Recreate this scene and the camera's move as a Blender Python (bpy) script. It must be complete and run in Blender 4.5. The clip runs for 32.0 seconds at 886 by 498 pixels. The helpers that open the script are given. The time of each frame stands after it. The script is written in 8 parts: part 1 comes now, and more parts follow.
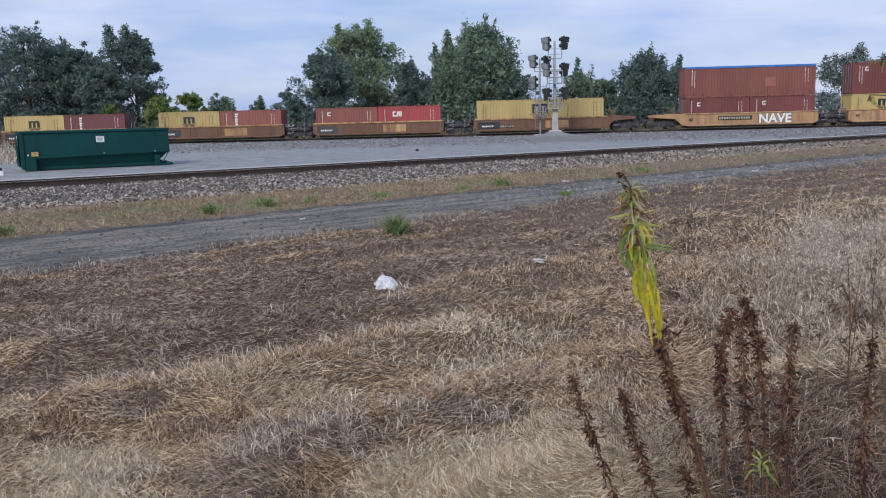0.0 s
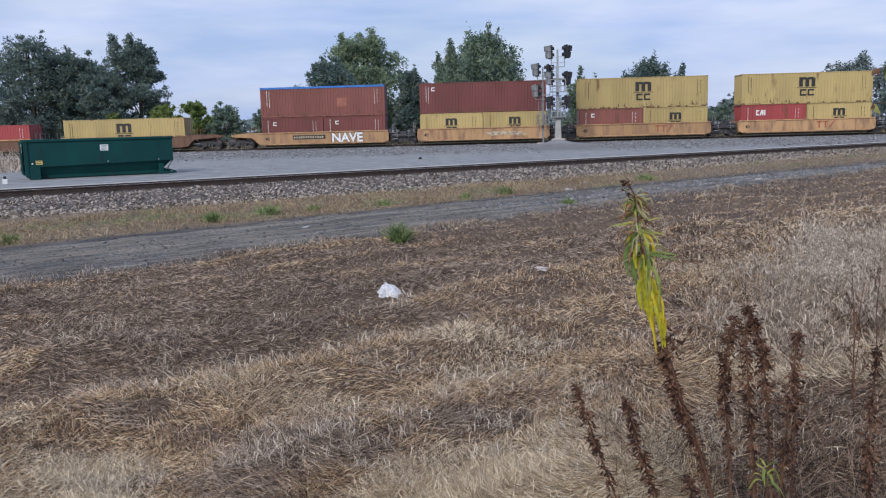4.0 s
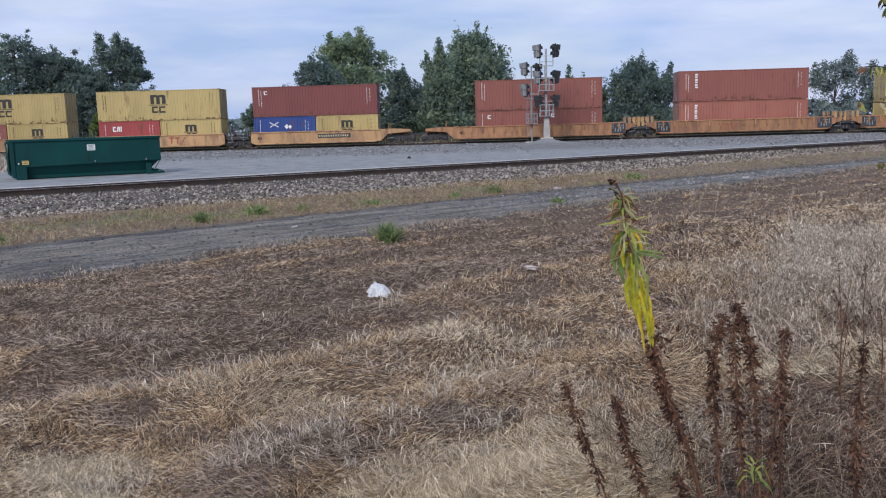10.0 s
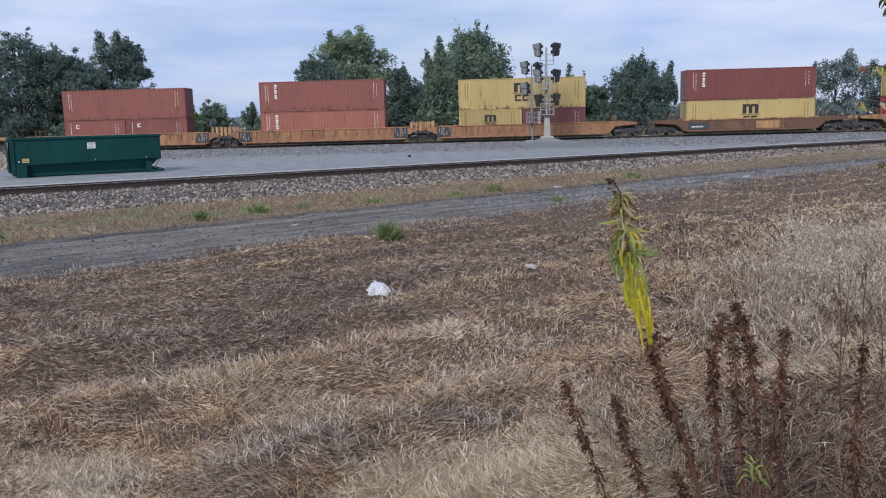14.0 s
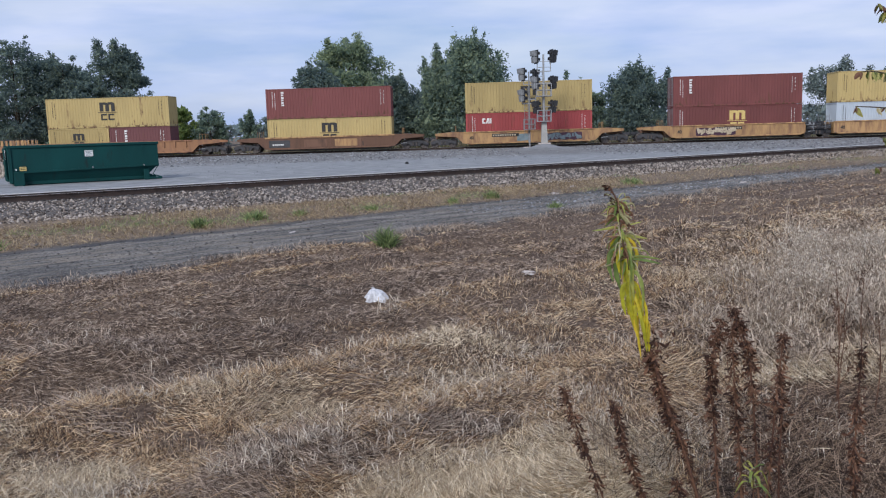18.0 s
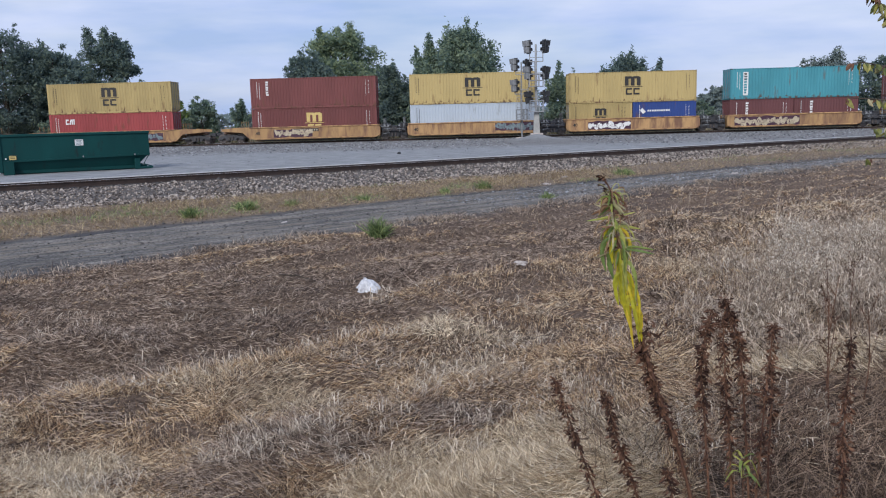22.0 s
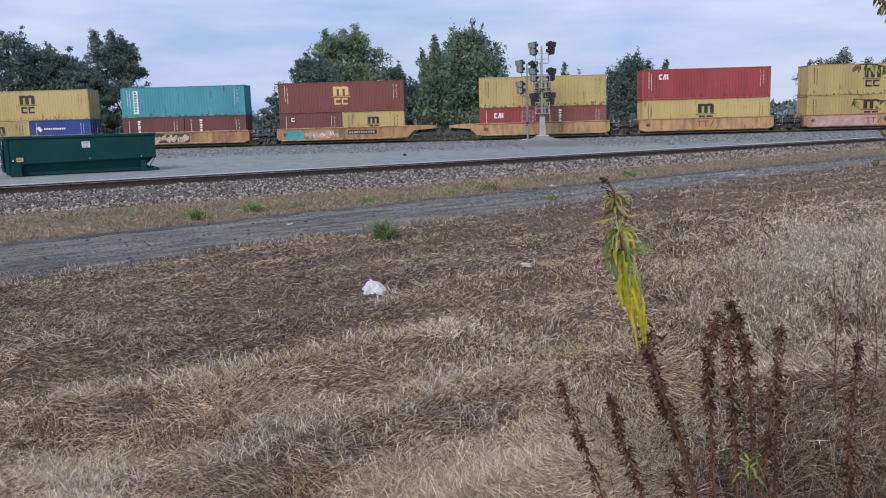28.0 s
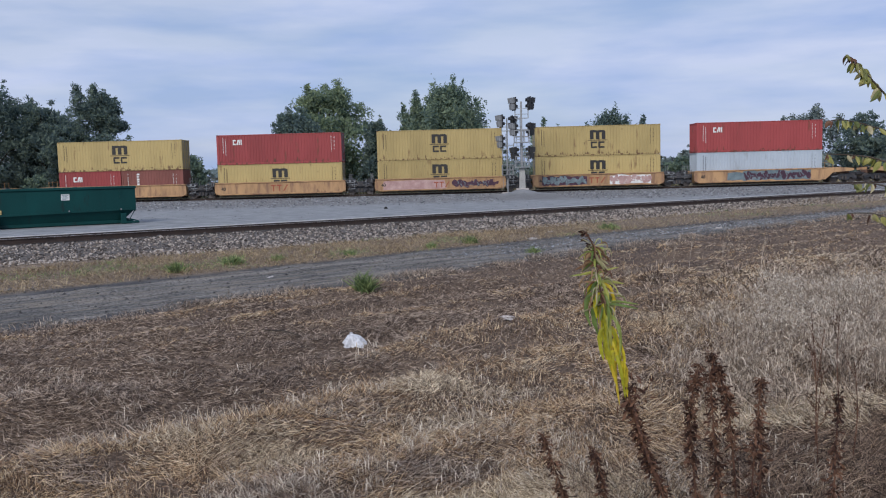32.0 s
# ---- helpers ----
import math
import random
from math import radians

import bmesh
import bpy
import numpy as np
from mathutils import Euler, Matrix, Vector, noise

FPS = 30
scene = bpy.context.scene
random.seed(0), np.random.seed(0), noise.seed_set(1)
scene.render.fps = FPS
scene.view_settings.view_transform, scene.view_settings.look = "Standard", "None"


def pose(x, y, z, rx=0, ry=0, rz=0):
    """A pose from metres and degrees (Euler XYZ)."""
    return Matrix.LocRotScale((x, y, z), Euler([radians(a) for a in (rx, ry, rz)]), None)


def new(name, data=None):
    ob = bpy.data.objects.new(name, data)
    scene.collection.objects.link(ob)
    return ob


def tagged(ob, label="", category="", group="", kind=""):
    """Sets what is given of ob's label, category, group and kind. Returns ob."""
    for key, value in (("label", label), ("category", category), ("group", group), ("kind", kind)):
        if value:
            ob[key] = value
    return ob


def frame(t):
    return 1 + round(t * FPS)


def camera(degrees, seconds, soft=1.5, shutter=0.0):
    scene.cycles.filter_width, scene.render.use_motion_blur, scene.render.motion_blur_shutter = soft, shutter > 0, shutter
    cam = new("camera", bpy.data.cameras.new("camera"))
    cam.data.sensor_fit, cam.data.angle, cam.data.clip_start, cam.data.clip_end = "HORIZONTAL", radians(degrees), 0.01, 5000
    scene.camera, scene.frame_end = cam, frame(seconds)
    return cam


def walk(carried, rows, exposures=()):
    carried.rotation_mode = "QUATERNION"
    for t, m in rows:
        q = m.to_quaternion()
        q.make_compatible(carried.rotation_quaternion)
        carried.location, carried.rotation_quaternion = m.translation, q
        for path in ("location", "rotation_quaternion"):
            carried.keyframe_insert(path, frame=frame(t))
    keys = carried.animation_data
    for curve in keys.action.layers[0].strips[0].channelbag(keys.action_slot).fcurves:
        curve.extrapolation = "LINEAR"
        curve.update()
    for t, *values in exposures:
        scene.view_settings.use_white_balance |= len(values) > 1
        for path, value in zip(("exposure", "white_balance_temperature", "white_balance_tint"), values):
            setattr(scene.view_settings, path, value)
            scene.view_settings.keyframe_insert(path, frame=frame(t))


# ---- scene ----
cam = camera(55.19, 32.0, soft=1.15)
EYE_Z = 2.05


def aimed(yaw, pitch, roll):
    """The held camera: turned left by yaw, up by pitch, leaning by roll (degrees)."""
    return pose(0, 0, EYE_Z, 0, 0, yaw) @ pose(0, 0, 0, 90 + pitch) @ pose(0, 0, 0, 0, 0, roll)


VIEWS = (
    "0:2.694,-8.783,-1.491 0.5:2.821,-8.321,-1.484 1:2.922,-8.213,-1.523 1.5:3.0,-8.149,-1.517 2:3.015,-8.13,-1.532 "
    "2.5:2.999,-8.202,-1.56 3:2.961,-8.263,-1.534 3.5:2.904,-8.22,-1.524 5.5:2.873,-8.27,-1.508 6:2.74,-8.299,-1.42 "
    "6.5:2.821,-8.371,-1.39 7:2.902,-8.367,-1.444 7.5:2.831,-8.425,-1.443 8:2.652,-8.517,-1.49 8.5:2.702,-8.541,-1.45 "
    "9:2.717,-8.448,-1.483 9.5:2.481,-8.376,-1.57 10:2.156,-8.303,-1.62 10.5:1.853,-8.23,-1.554 11:1.779,-8.204,-1.54 "
    "11.5:1.879,-8.165,-1.57 12:1.963,-8.105,-1.531 12.5:1.995,-8.098,-1.48 13:1.978,-8.315,-1.51 13.5:2.079,-8.45,-1.55 "
    "14:2.164,-8.395,-1.535 14.5:2.16,-8.322,-1.5 16.5:1.96,-7.884,-1.6 17:2.074,-7.824,-1.6 17.5:2.068,-7.849,-1.62 "
    "18:2.006,-7.946,-1.7 18.5:1.81,-8.16,-1.66 19:1.618,-8.392,-1.593 19.5:1.496,-8.559,-1.52 20:1.489,-8.626,-1.503 "
    "20.5:1.483,-8.577,-1.513 21:1.471,-8.559,-1.515 21.5:1.474,-8.616,-1.525 22:1.481,-8.616,-1.53 22.5:1.481,-8.502,-1.521 "
    "23:1.485,-8.446,-1.515 23.5:1.504,-8.353,-1.543 24:1.236,-8.23,-1.548 24.5:1.273,-8.13,-1.53 25:1.409,-8.069,-1.45 "
    "25.5:1.575,-8.015,-1.44 27.5:1.962,-8.583,-1.6 28:1.863,-8.487,-1.568 28.5:1.667,-8.273,-1.546 29:1.277,-7.684,-1.585 "
    "29.5:0.835,-6.593,-1.598 30:0.575,-5.3,-1.539 30.5:0.494,-4.894,-1.51 31:0.476,-4.813,-1.45 31.5:0.483,-4.871,-1.44 "
    "32:0.474,-4.954,-1.48"
)
rows = []
for item in VIEWS.split():
    when, angles = item.split(":")
    rows.append((float(when), aimed(*[float(a) for a in angles.split(",")])))
walk(cam, rows, [(0, 0.05), (22.5, 0.05), (25.0, 0.0), (28.0, 0.04), (29.0, -0.06), (30.0, -0.19), (31.0, -0.14), (32, -0.13)])

# ---- world, sun, exposure ----
SUN_UP, SUN_TURN = 34.0, 200.0
world = bpy.data.worlds.new("sky")
scene.world = world
world.use_nodes = True
wn, wl = world.node_tree.nodes, world.node_tree.links
wn.clear()
sky = wn.new("ShaderNodeTexSky")
sky.sky_type, sky.sun_disc = "NISHITA", False
sky.sun_elevation, sky.sun_rotation = radians(SUN_UP), radians(SUN_TURN)
sky.air_density, sky.dust_density, sky.ozone_density = 1.0, 1.5, 1.5
coord = wn.new("ShaderNodeTexCoord")
stretch = wn.new("ShaderNodeMapping")
stretch.inputs["Scale"].default_value = (1.3, 1.3, 7.0)
stretch.inputs["Rotation"].default_value = (0.05, 0.1, 0.3)
stretch.inputs["Location"].default_value = (-0.6, 0.3, 0.1)
cloud = wn.new("ShaderNodeTexNoise")
cloud.inputs["Scale"].default_value, cloud.inputs["Detail"].default_value = 2.2, 7.0
cloud.inputs["Roughness"].default_value, cloud.inputs["Distortion"].default_value = 0.55, 0.4
ramp = wn.new("ShaderNodeMapRange")
ramp.inputs["From Min"].default_value, ramp.inputs["From Max"].default_value = 0.38, 0.64
ramp.inputs["To Min"].default_value, ramp.inputs["To Max"].default_value = 0.72, 0.97
blend = wn.new("ShaderNodeMix")
blend.data_type = "RGBA"
veil = wn.new("ShaderNodeTexNoise")
veil.inputs["Scale"].default_value, veil.inputs["Detail"].default_value, veil.inputs["Roughness"].default_value = 3.4, 5.0, 0.5
tones = wn.new("ShaderNodeValToRGB")
tones.color_ramp.elements[0].position, tones.color_ramp.elements[0].color = 0.36, (4.0, 5.3, 8.6, 1)
tones.color_ramp.elements[1].position, tones.color_ramp.elements[1].color = 0.64, (6.3, 7.1, 9.5, 1)
wl.new(stretch.outputs["Vector"], veil.inputs["Vector"])
wl.new(veil.outputs["Fac"], tones.inputs["Fac"])
wl.new(tones.outputs["Color"], blend.inputs["B"])
back = wn.new("ShaderNodeBackground")
back.inputs["Strength"].default_value = 0.1
wout = wn.new("ShaderNodeOutputWorld")
wl.new(coord.outputs["Generated"], stretch.inputs["Vector"])
wl.new(stretch.outputs["Vector"], cloud.inputs["Vector"])
wl.new(cloud.outputs["Fac"], ramp.inputs["Value"])
wl.new(ramp.outputs["Result"], blend.inputs["Factor"])
wl.new(sky.outputs["Color"], blend.inputs["A"])
wl.new(blend.outputs["Result"], back.inputs["Color"])
wl.new(back.outputs["Background"], wout.inputs["Surface"])

sun = new("sun", bpy.data.lights.new("sun", "SUN"))
sun.data.energy, sun.data.angle, sun.data.color = 2.3, radians(20), (1.0, 0.97, 0.94)
sun.matrix_world = pose(0, 0, 60, 90 - SUN_UP, 0, 180 - SUN_TURN)


# ---- mesh helpers ----
class Mesh:
    """Collects corners and faces of one part."""

    def __init__(self):
        self.v, self.f = [], []

    def add(self, verts, faces):
        n = len(self.v)
        self.v += [tuple(p) for p in verts]
        self.f += [tuple(n + i for i in f) for f in faces]
        return self

    def box(self, x0, x1, y0, y1, z0, z1, m=None):
        p = [(x, y, z) for z in (z0, z1) for y in (y0, y1) for x in (x0, x1)]
        if m is not None:
            p = [m @ Vector(q) for q in p]
        return self.add(p, [(0, 2, 3, 1), (4, 5, 7, 6), (0, 1, 5, 4), (2, 6, 7, 3), (0, 4, 6, 2), (1, 3, 7, 5)])

    def bar(self, x0, x1, y0, y1, z0, z1, c=0.01):
        """A box with its edges cut at c."""
        p, f = [], []
        for sx, a in ((1, x0), (-1, x1)):
            for sy, b in ((1, y0), (-1, y1)):
                for sz, d in ((1, z0), (-1, z1)):
                    p += [(a, b + sy * c, d + sz * c), (a + sx * c, b, d + sz * c), (a + sx * c, b + sy * c, d)]
        bm = bmesh.new()
        vs = [bm.verts.new(q) for q in p]
        bmesh.ops.convex_hull(bm, input=vs)
        bm.verts.index_update()
        verts = [v.co.copy() for v in bm.verts]
        faces = [[v.index for v in q.verts] for q in bm.faces]
        bm.free()
        return self.add(verts, faces)

    def tube(self, pts, radii, n=7, caps=True):
        pts = [Vector(p) for p in pts]
        if not isinstance(radii, (list, tuple)):
            radii = [radii] * len(pts)
        verts, faces = [], []
        for i, p in enumerate(pts):
            d = (pts[min(i + 1, len(pts) - 1)] - pts[max(i - 1, 0)]).normalized()
            a = d.cross(Vector((0, 0, 1)) if abs(d.z) < 0.9 else Vector((1, 0, 0))).normalized()
            b = d.cross(a)
            for k in range(n):
                q = 2 * math.pi * k / n
                verts.append(p + (a * math.cos(q) + b * math.sin(q)) * radii[i])
        for i in range(len(pts) - 1):
            for k in range(n):
                j = (k + 1) % n
                faces.append((i * n + k, i * n + j, (i + 1) * n + j, (i + 1) * n + k))
        if caps:
            faces.append(tuple(range(n))[::-1])
            faces.append(tuple((len(pts) - 1) * n + k for k in range(n)))
        return self.add(verts, faces)

    def prism(self, outline, y0, y1):
        """An outline in x and z, carried from y0 to y1."""
        n = len(outline)
        verts = [(x, y0, z) for x, z in outline] + [(x, y1, z) for x, z in outline]
        faces = [tuple(range(n)), tuple(range(n, 2 * n))[::-1]]
        faces += [(i, n + i, n + (i + 1) % n, (i + 1) % n) for i in range(n)]
        return self.add(verts, faces)

    def data(self, name, smooth=False):
        me = bpy.data.meshes.new(name)
        me.from_pydata(self.v, [], self.f)
        bm = bmesh.new()
        bm.from_mesh(me)
        bmesh.ops.recalc_face_normals(bm, faces=bm.faces)
        bm.to_mesh(me)
        bm.free()
        if smooth:
            me.polygons.foreach_set("use_smooth", [True] * len(me.polygons))
        return me


def part(name, me, material, parent=None, label="", at=None):
    """Links a mesh as one object under a thing or part."""
    if isinstance(me, Mesh):
        me = me.data(name)
    ob = new(name, me)
    if material is not None:
        if not me.materials:
            me.materials.append(material)
        if me.materials[0] is not material:
            ob.material_slots[0].link = "OBJECT"
            ob.material_slots[0].material = material
    if parent is not None:
        ob.parent = parent
    if at is not None:
        ob.matrix_basis = at
    if label:
        ob["label"] = label
    return ob


def quick(name, verts, faces_flat, sizes, smooth=False):
    """A mesh from arrays: corners, flat corner indices, and corners a face."""
    me = bpy.data.meshes.new(name)
    verts = np.asarray(verts, np.float32)
    me.vertices.add(len(verts))
    me.vertices.foreach_set("co", verts.ravel())
    loops = np.asarray(faces_flat, np.int32)
    me.loops.add(len(loops))
    me.loops.foreach_set("vertex_index", loops)
    sizes = np.asarray(sizes, np.int32)
    me.polygons.add(len(sizes))
    me.polygons.foreach_set("loop_start", np.concatenate(([0], np.cumsum(sizes)[:-1])).astype(np.int32))
    me.polygons.foreach_set("loop_total", sizes)
    if smooth:
        me.polygons.foreach_set("use_smooth", np.ones(len(sizes), bool))
    me.update(calc_edges=True)
    me.validate()
    return me


def hashed(ix, iy, seed):
    n = (ix.astype(np.int64) * 374761393 + iy.astype(np.int64) * 668265263 + seed * 974634777) & 0x7FFFFFFF
    n = ((n ^ (n >> 13)) * 1274126177) & 0x7FFFFFFF
    return ((n ^ (n >> 16)) & 0xFFFF) / 65535.0


def lumps(x, y, size, seed):
    """Smooth noise from 0 to 1 with lumps of that size."""
    x, y = np.asarray(x, float) / size, np.asarray(y, float) / size
    ix, iy = np.floor(x), np.floor(y)
    fx, fy = x - ix, y - iy
    fx, fy = fx * fx * (3 - 2 * fx), fy * fy * (3 - 2 * fy)
    a, b = hashed(ix, iy, seed), hashed(ix + 1, iy, seed)
    c, d = hashed(ix, iy + 1, seed), hashed(ix + 1, iy + 1, seed)
    return (a * (1 - fx) + b * fx) * (1 - fy) + (c * (1 - fx) + d * fx) * fy


def ease(a, b, x):
    q = np.clip((np.asarray(x, float) - a) / (b - a), 0, 1)
    return q * q * (3 - 2 * q)


# ---- materials ----
def stuff_material(name, colours, scale=4.0, fine=60.0, rough=0.8, metal=0.0, bump=0.3, bump_size=0.01, island=0.0,
                   random=0.0, fine_mix=0.25, streak=1.0, wear=None, wear_amount=0.5, gloss=0.5, spread=0.5, through_light=0.0):
    """Colours blended by broad noise, fine grain on top, relief, optional wear patches, and shifts per piece or per object."""
    m = bpy.data.materials.new(name)
    m.use_nodes = True
    n, l = m.node_tree.nodes, m.node_tree.links
    bsdf = n["Principled BSDF"]
    co = n.new("ShaderNodeTexCoord")
    mp = n.new("ShaderNodeMapping")
    mp.inputs["Scale"].default_value = (1, 1, streak)
    l.new(co.outputs["Object"], mp.inputs["Vector"])
    broad = n.new("ShaderNodeTexNoise")
    broad.inputs["Scale"].default_value, broad.inputs["Detail"].default_value = scale, 4.0
    l.new(mp.outputs["Vector"], broad.inputs["Vector"])
    fac = broad.outputs["Fac"]
    if island or random:
        src = n.new("ShaderNodeNewGeometry").outputs["Random Per Island"] if island else n.new("ShaderNodeObjectInfo").outputs["Random"]
        amount = island or random
        sub = n.new("ShaderNodeMath")
        sub.operation = "MULTIPLY_ADD"
        sub.inputs[1].default_value, sub.inputs[2].default_value = amount, -amount / 2
        l.new(src, sub.inputs[0])
        add = n.new("ShaderNodeMath")
        l.new(fac, add.inputs[0])
        l.new(sub.outputs[0], add.inputs[1])
        fac = add.outputs[0]
    cr = n.new("ShaderNodeValToRGB")
    cr.color_ramp.elements[0].position, cr.color_ramp.elements[1].position = 0.5 - spread / 2, 0.5 + spread / 2
    while len(cr.color_ramp.elements) < len(colours):
        cr.color_ramp.elements.new(0.5)
    for i, c in enumerate(colours):
        e = cr.color_ramp.elements[i]
        e.position = 0.5 - spread / 2 + spread * i / max(1, len(colours) - 1)
        e.color = (*c, 1)
    l.new(fac, cr.inputs["Fac"])
    colour = cr.outputs["Color"]
    grain = n.new("ShaderNodeTexNoise")
    grain.inputs["Scale"].default_value, grain.inputs["Detail"].default_value = fine, 3.0
    l.new(co.outputs["Object"], grain.inputs["Vector"])
    lo = n.new("ShaderNodeMapRange")
    lo.inputs["From Min"].default_value, lo.inputs["From Max"].default_value = 0.3, 0.7
    lo.inputs["To Min"].default_value, lo.inputs["To Max"].default_value = 1 - fine_mix, 1 + fine_mix
    l.new(grain.outputs["Fac"], lo.inputs["Value"])
    mul = n.new("ShaderNodeMix")
    mul.data_type, mul.blend_type = "RGBA", "MULTIPLY"
    mul.inputs["Factor"].default_value = 1.0
    l.new(colour, mul.inputs["A"])
    l.new(lo.outputs["Result"], mul.inputs["B"])
    colour = mul.outputs["Result"]
    if wear is not None:
        wt = n.new("ShaderNodeTexNoise")
        wt.inputs["Scale"].default_value, wt.inputs["Detail"].default_value = scale * 2.7, 8.0
        wt.inputs["Roughness"].default_value = 0.65
        wm = n.new("ShaderNodeMapping")
        wm.inputs["Scale"].default_value = (1, 1, streak * 0.6)
        wm.inputs["Location"].default_value = (3.1, 7.7, 1.3)
        l.new(co.outputs["Object"], wm.inputs["Vector"])
        off = n.new("ShaderNodeVectorMath")
        info = n.new("ShaderNodeObjectInfo")
        sc = n.new("ShaderNodeMath")
        sc.operation = "MULTIPLY"
        sc.inputs[1].default_value = 37.0
        l.new(info.outputs["Random"], sc.inputs[0])
        l.new(wm.outputs["Vector"], off.inputs[0])
        l.new(sc.outputs[0], off.inputs[1])
        l.new(off.outputs[0], wt.inputs["Vector"])
        wr = n.new("ShaderNodeMapRange")
        wr.inputs["From Min"].default_value, wr.inputs["From Max"].default_value = 0.68 - 0.25 * wear_amount, 0.78 - 0.15 * wear_amount
        l.new(wt.outputs["Fac"], wr.inputs["Value"])
        wx = n.new("ShaderNodeMix")
        wx.data_type = "RGBA"
        wx.inputs["B"].default_value = (*wear, 1)
        l.new(wr.outputs["Result"], wx.inputs["Factor"])
        l.new(colour, wx.inputs["A"])
        colour = wx.outputs["Result"]
    l.new(colour, bsdf.inputs["Base Color"])
    bsdf.inputs["Roughness"].default_value = rough
    bsdf.inputs["Metallic"].default_value = metal
    bsdf.inputs["Specular IOR Level"].default_value = gloss
    if through_light:
        bsdf.inputs["Subsurface Weight"].default_value = 0.0
        tr = n.new("ShaderNodeBsdfTranslucent")
        l.new(colour, tr.inputs["Color"])
        ms = n.new("ShaderNodeMixShader")
        ms.inputs["Fac"].default_value = through_light
        l.new(bsdf.outputs["BSDF"], ms.inputs[1])
        l.new(tr.outputs["BSDF"], ms.inputs[2])
        l.new(ms.outputs["Shader"], n["Material Output"].inputs["Surface"])
    if bump:
        bp = n.new("ShaderNodeBump")
        bp.inputs["Strength"].default_value, bp.inputs["Distance"].default_value = bump, bump_size
        l.new(grain.outputs["Fac"], bp.inputs["Height"])
        l.new(bp.outputs["Normal"], bsdf.inputs["Normal"])
    return m


def tint(c, k):
    return tuple(min(1.0, a * k) for a in c)


def paint(name, c, wear=(0.13, 0.06, 0.035), wear_amount=0.36, rough=0.6):
    m = stuff_material(name, (tint(c, 0.82), c, tint(c, 1.12)), scale=0.6, fine=25, rough=rough, bump=0.1, fine_mix=0.07,
                          random=0.5, streak=0.35, wear=wear, wear_amount=wear_amount, gloss=0.35)
    # rust that creeps up in short runs from the bottom rail, and chips all over
    n, l = m.node_tree.nodes, m.node_tree.links
    bsdf = n["Principled BSDF"]
    source = bsdf.inputs["Base Color"].links[0].from_socket
    co, info = n.new("ShaderNodeTexCoord"), n.new("ShaderNodeObjectInfo")
    split = n.new("ShaderNodeSeparateXYZ")
    l.new(co.outputs["Object"], split.inputs[0])
    mp = n.new("ShaderNodeMapping")
    mp.inputs["Scale"].default_value = (3.2, 3.2, 0.8)
    l.new(co.outputs["Object"], mp.inputs["Vector"])
    shift = n.new("ShaderNodeMath")
    shift.operation = "MULTIPLY"
    shift.inputs[1].default_value = 53.0
    l.new(info.outputs["Random"], shift.inputs[0])
    off = n.new("ShaderNodeVectorMath")
    l.new(mp.outputs["Vector"], off.inputs[0])
    l.new(shift.outputs[0], off.inputs[1])
    spot = n.new("ShaderNodeTexNoise")
    spot.inputs["Scale"].default_value, spot.inputs["Detail"].default_value, spot.inputs["Roughness"].default_value = 1.0, 6.0, 0.65
    l.new(off.outputs[0], spot.inputs["Vector"])
    edge = n.new("ShaderNodeMapRange")
    edge.inputs["From Min"].default_value, edge.inputs["From Max"].default_value = 0.1, 0.75
    edge.inputs["To Min"].default_value, edge.inputs["To Max"].default_value = 0.17, 0.0
    l.new(split.outputs["Z"], edge.inputs["Value"])
    add = n.new("ShaderNodeMath")
    l.new(spot.outputs["Fac"], add.inputs[0])
    l.new(edge.outputs["Result"], add.inputs[1])
    cut = n.new("ShaderNodeMapRange")
    cut.inputs["From Min"].default_value, cut.inputs["From Max"].default_value = 0.67, 0.74
    cut.inputs["To Max"].default_value = 0.85
    l.new(add.outputs[0], cut.inputs["Value"])
    mx = n.new("ShaderNodeMix")
    mx.data_type = "RGBA"
    mx.inputs["B"].default_value = (*tint(wear, 0.8), 1)
    l.new(cut.outputs["Result"], mx.inputs["Factor"])
    l.new(source, mx.inputs["A"])
    l.new(mx.outputs["Result"], bsdf.inputs["Base Color"])
    return m


YELLOW = paint("yellow_container_paint", (0.44, 0.335, 0.142))
DARK_RED = paint("dark_red_container_paint", (0.175, 0.056, 0.052))
BRICK_RED = paint("brick_red_container_paint", (0.225, 0.082, 0.066))
ORANGE_RED = paint("orange_red_container_paint", (0.31, 0.115, 0.085))
MAROON = paint("maroon_container_paint", (0.135, 0.052, 0.053))
RED = paint("bright_red_container_paint", (0.32, 0.060, 0.060))
WHITE_BOX = paint("white_container_paint", (0.40, 0.45, 0.50), wear=(0.27, 0.28, 0.28))
CREAM = paint("cream_container_paint", (0.52, 0.45, 0.33))
BLUE = paint("blue_container_paint", (0.025, 0.055, 0.20))
TEAL = paint("teal_container_paint", (0.065, 0.28, 0.33))
TARP = stuff_material("blue_tarpaulin", ((0.02, 0.13, 0.42), (0.04, 0.2, 0.55)), scale=2, rough=0.45)
CAR_YELLOW = paint("yellow_car_paint", (0.44, 0.27, 0.125), wear=(0.20, 0.11, 0.07), wear_amount=0.95, rough=0.8)
CAR_ORANGE = paint("faded_orange_car_paint", (0.45, 0.275, 0.14), wear=(0.24, 0.14, 0.09), wear_amount=0.9, rough=0.8)
CAR_BROWN = paint("rusty_brown_car_paint", (0.36, 0.19, 0.10), wear=(0.20, 0.105, 0.07), wear_amount=0.95, rough=0.85)
CAR_RUST = paint("dark_rust_car_paint", (0.165, 0.092, 0.062), wear=(0.10, 0.06, 0.045), wear_amount=0.7, rough=0.85)
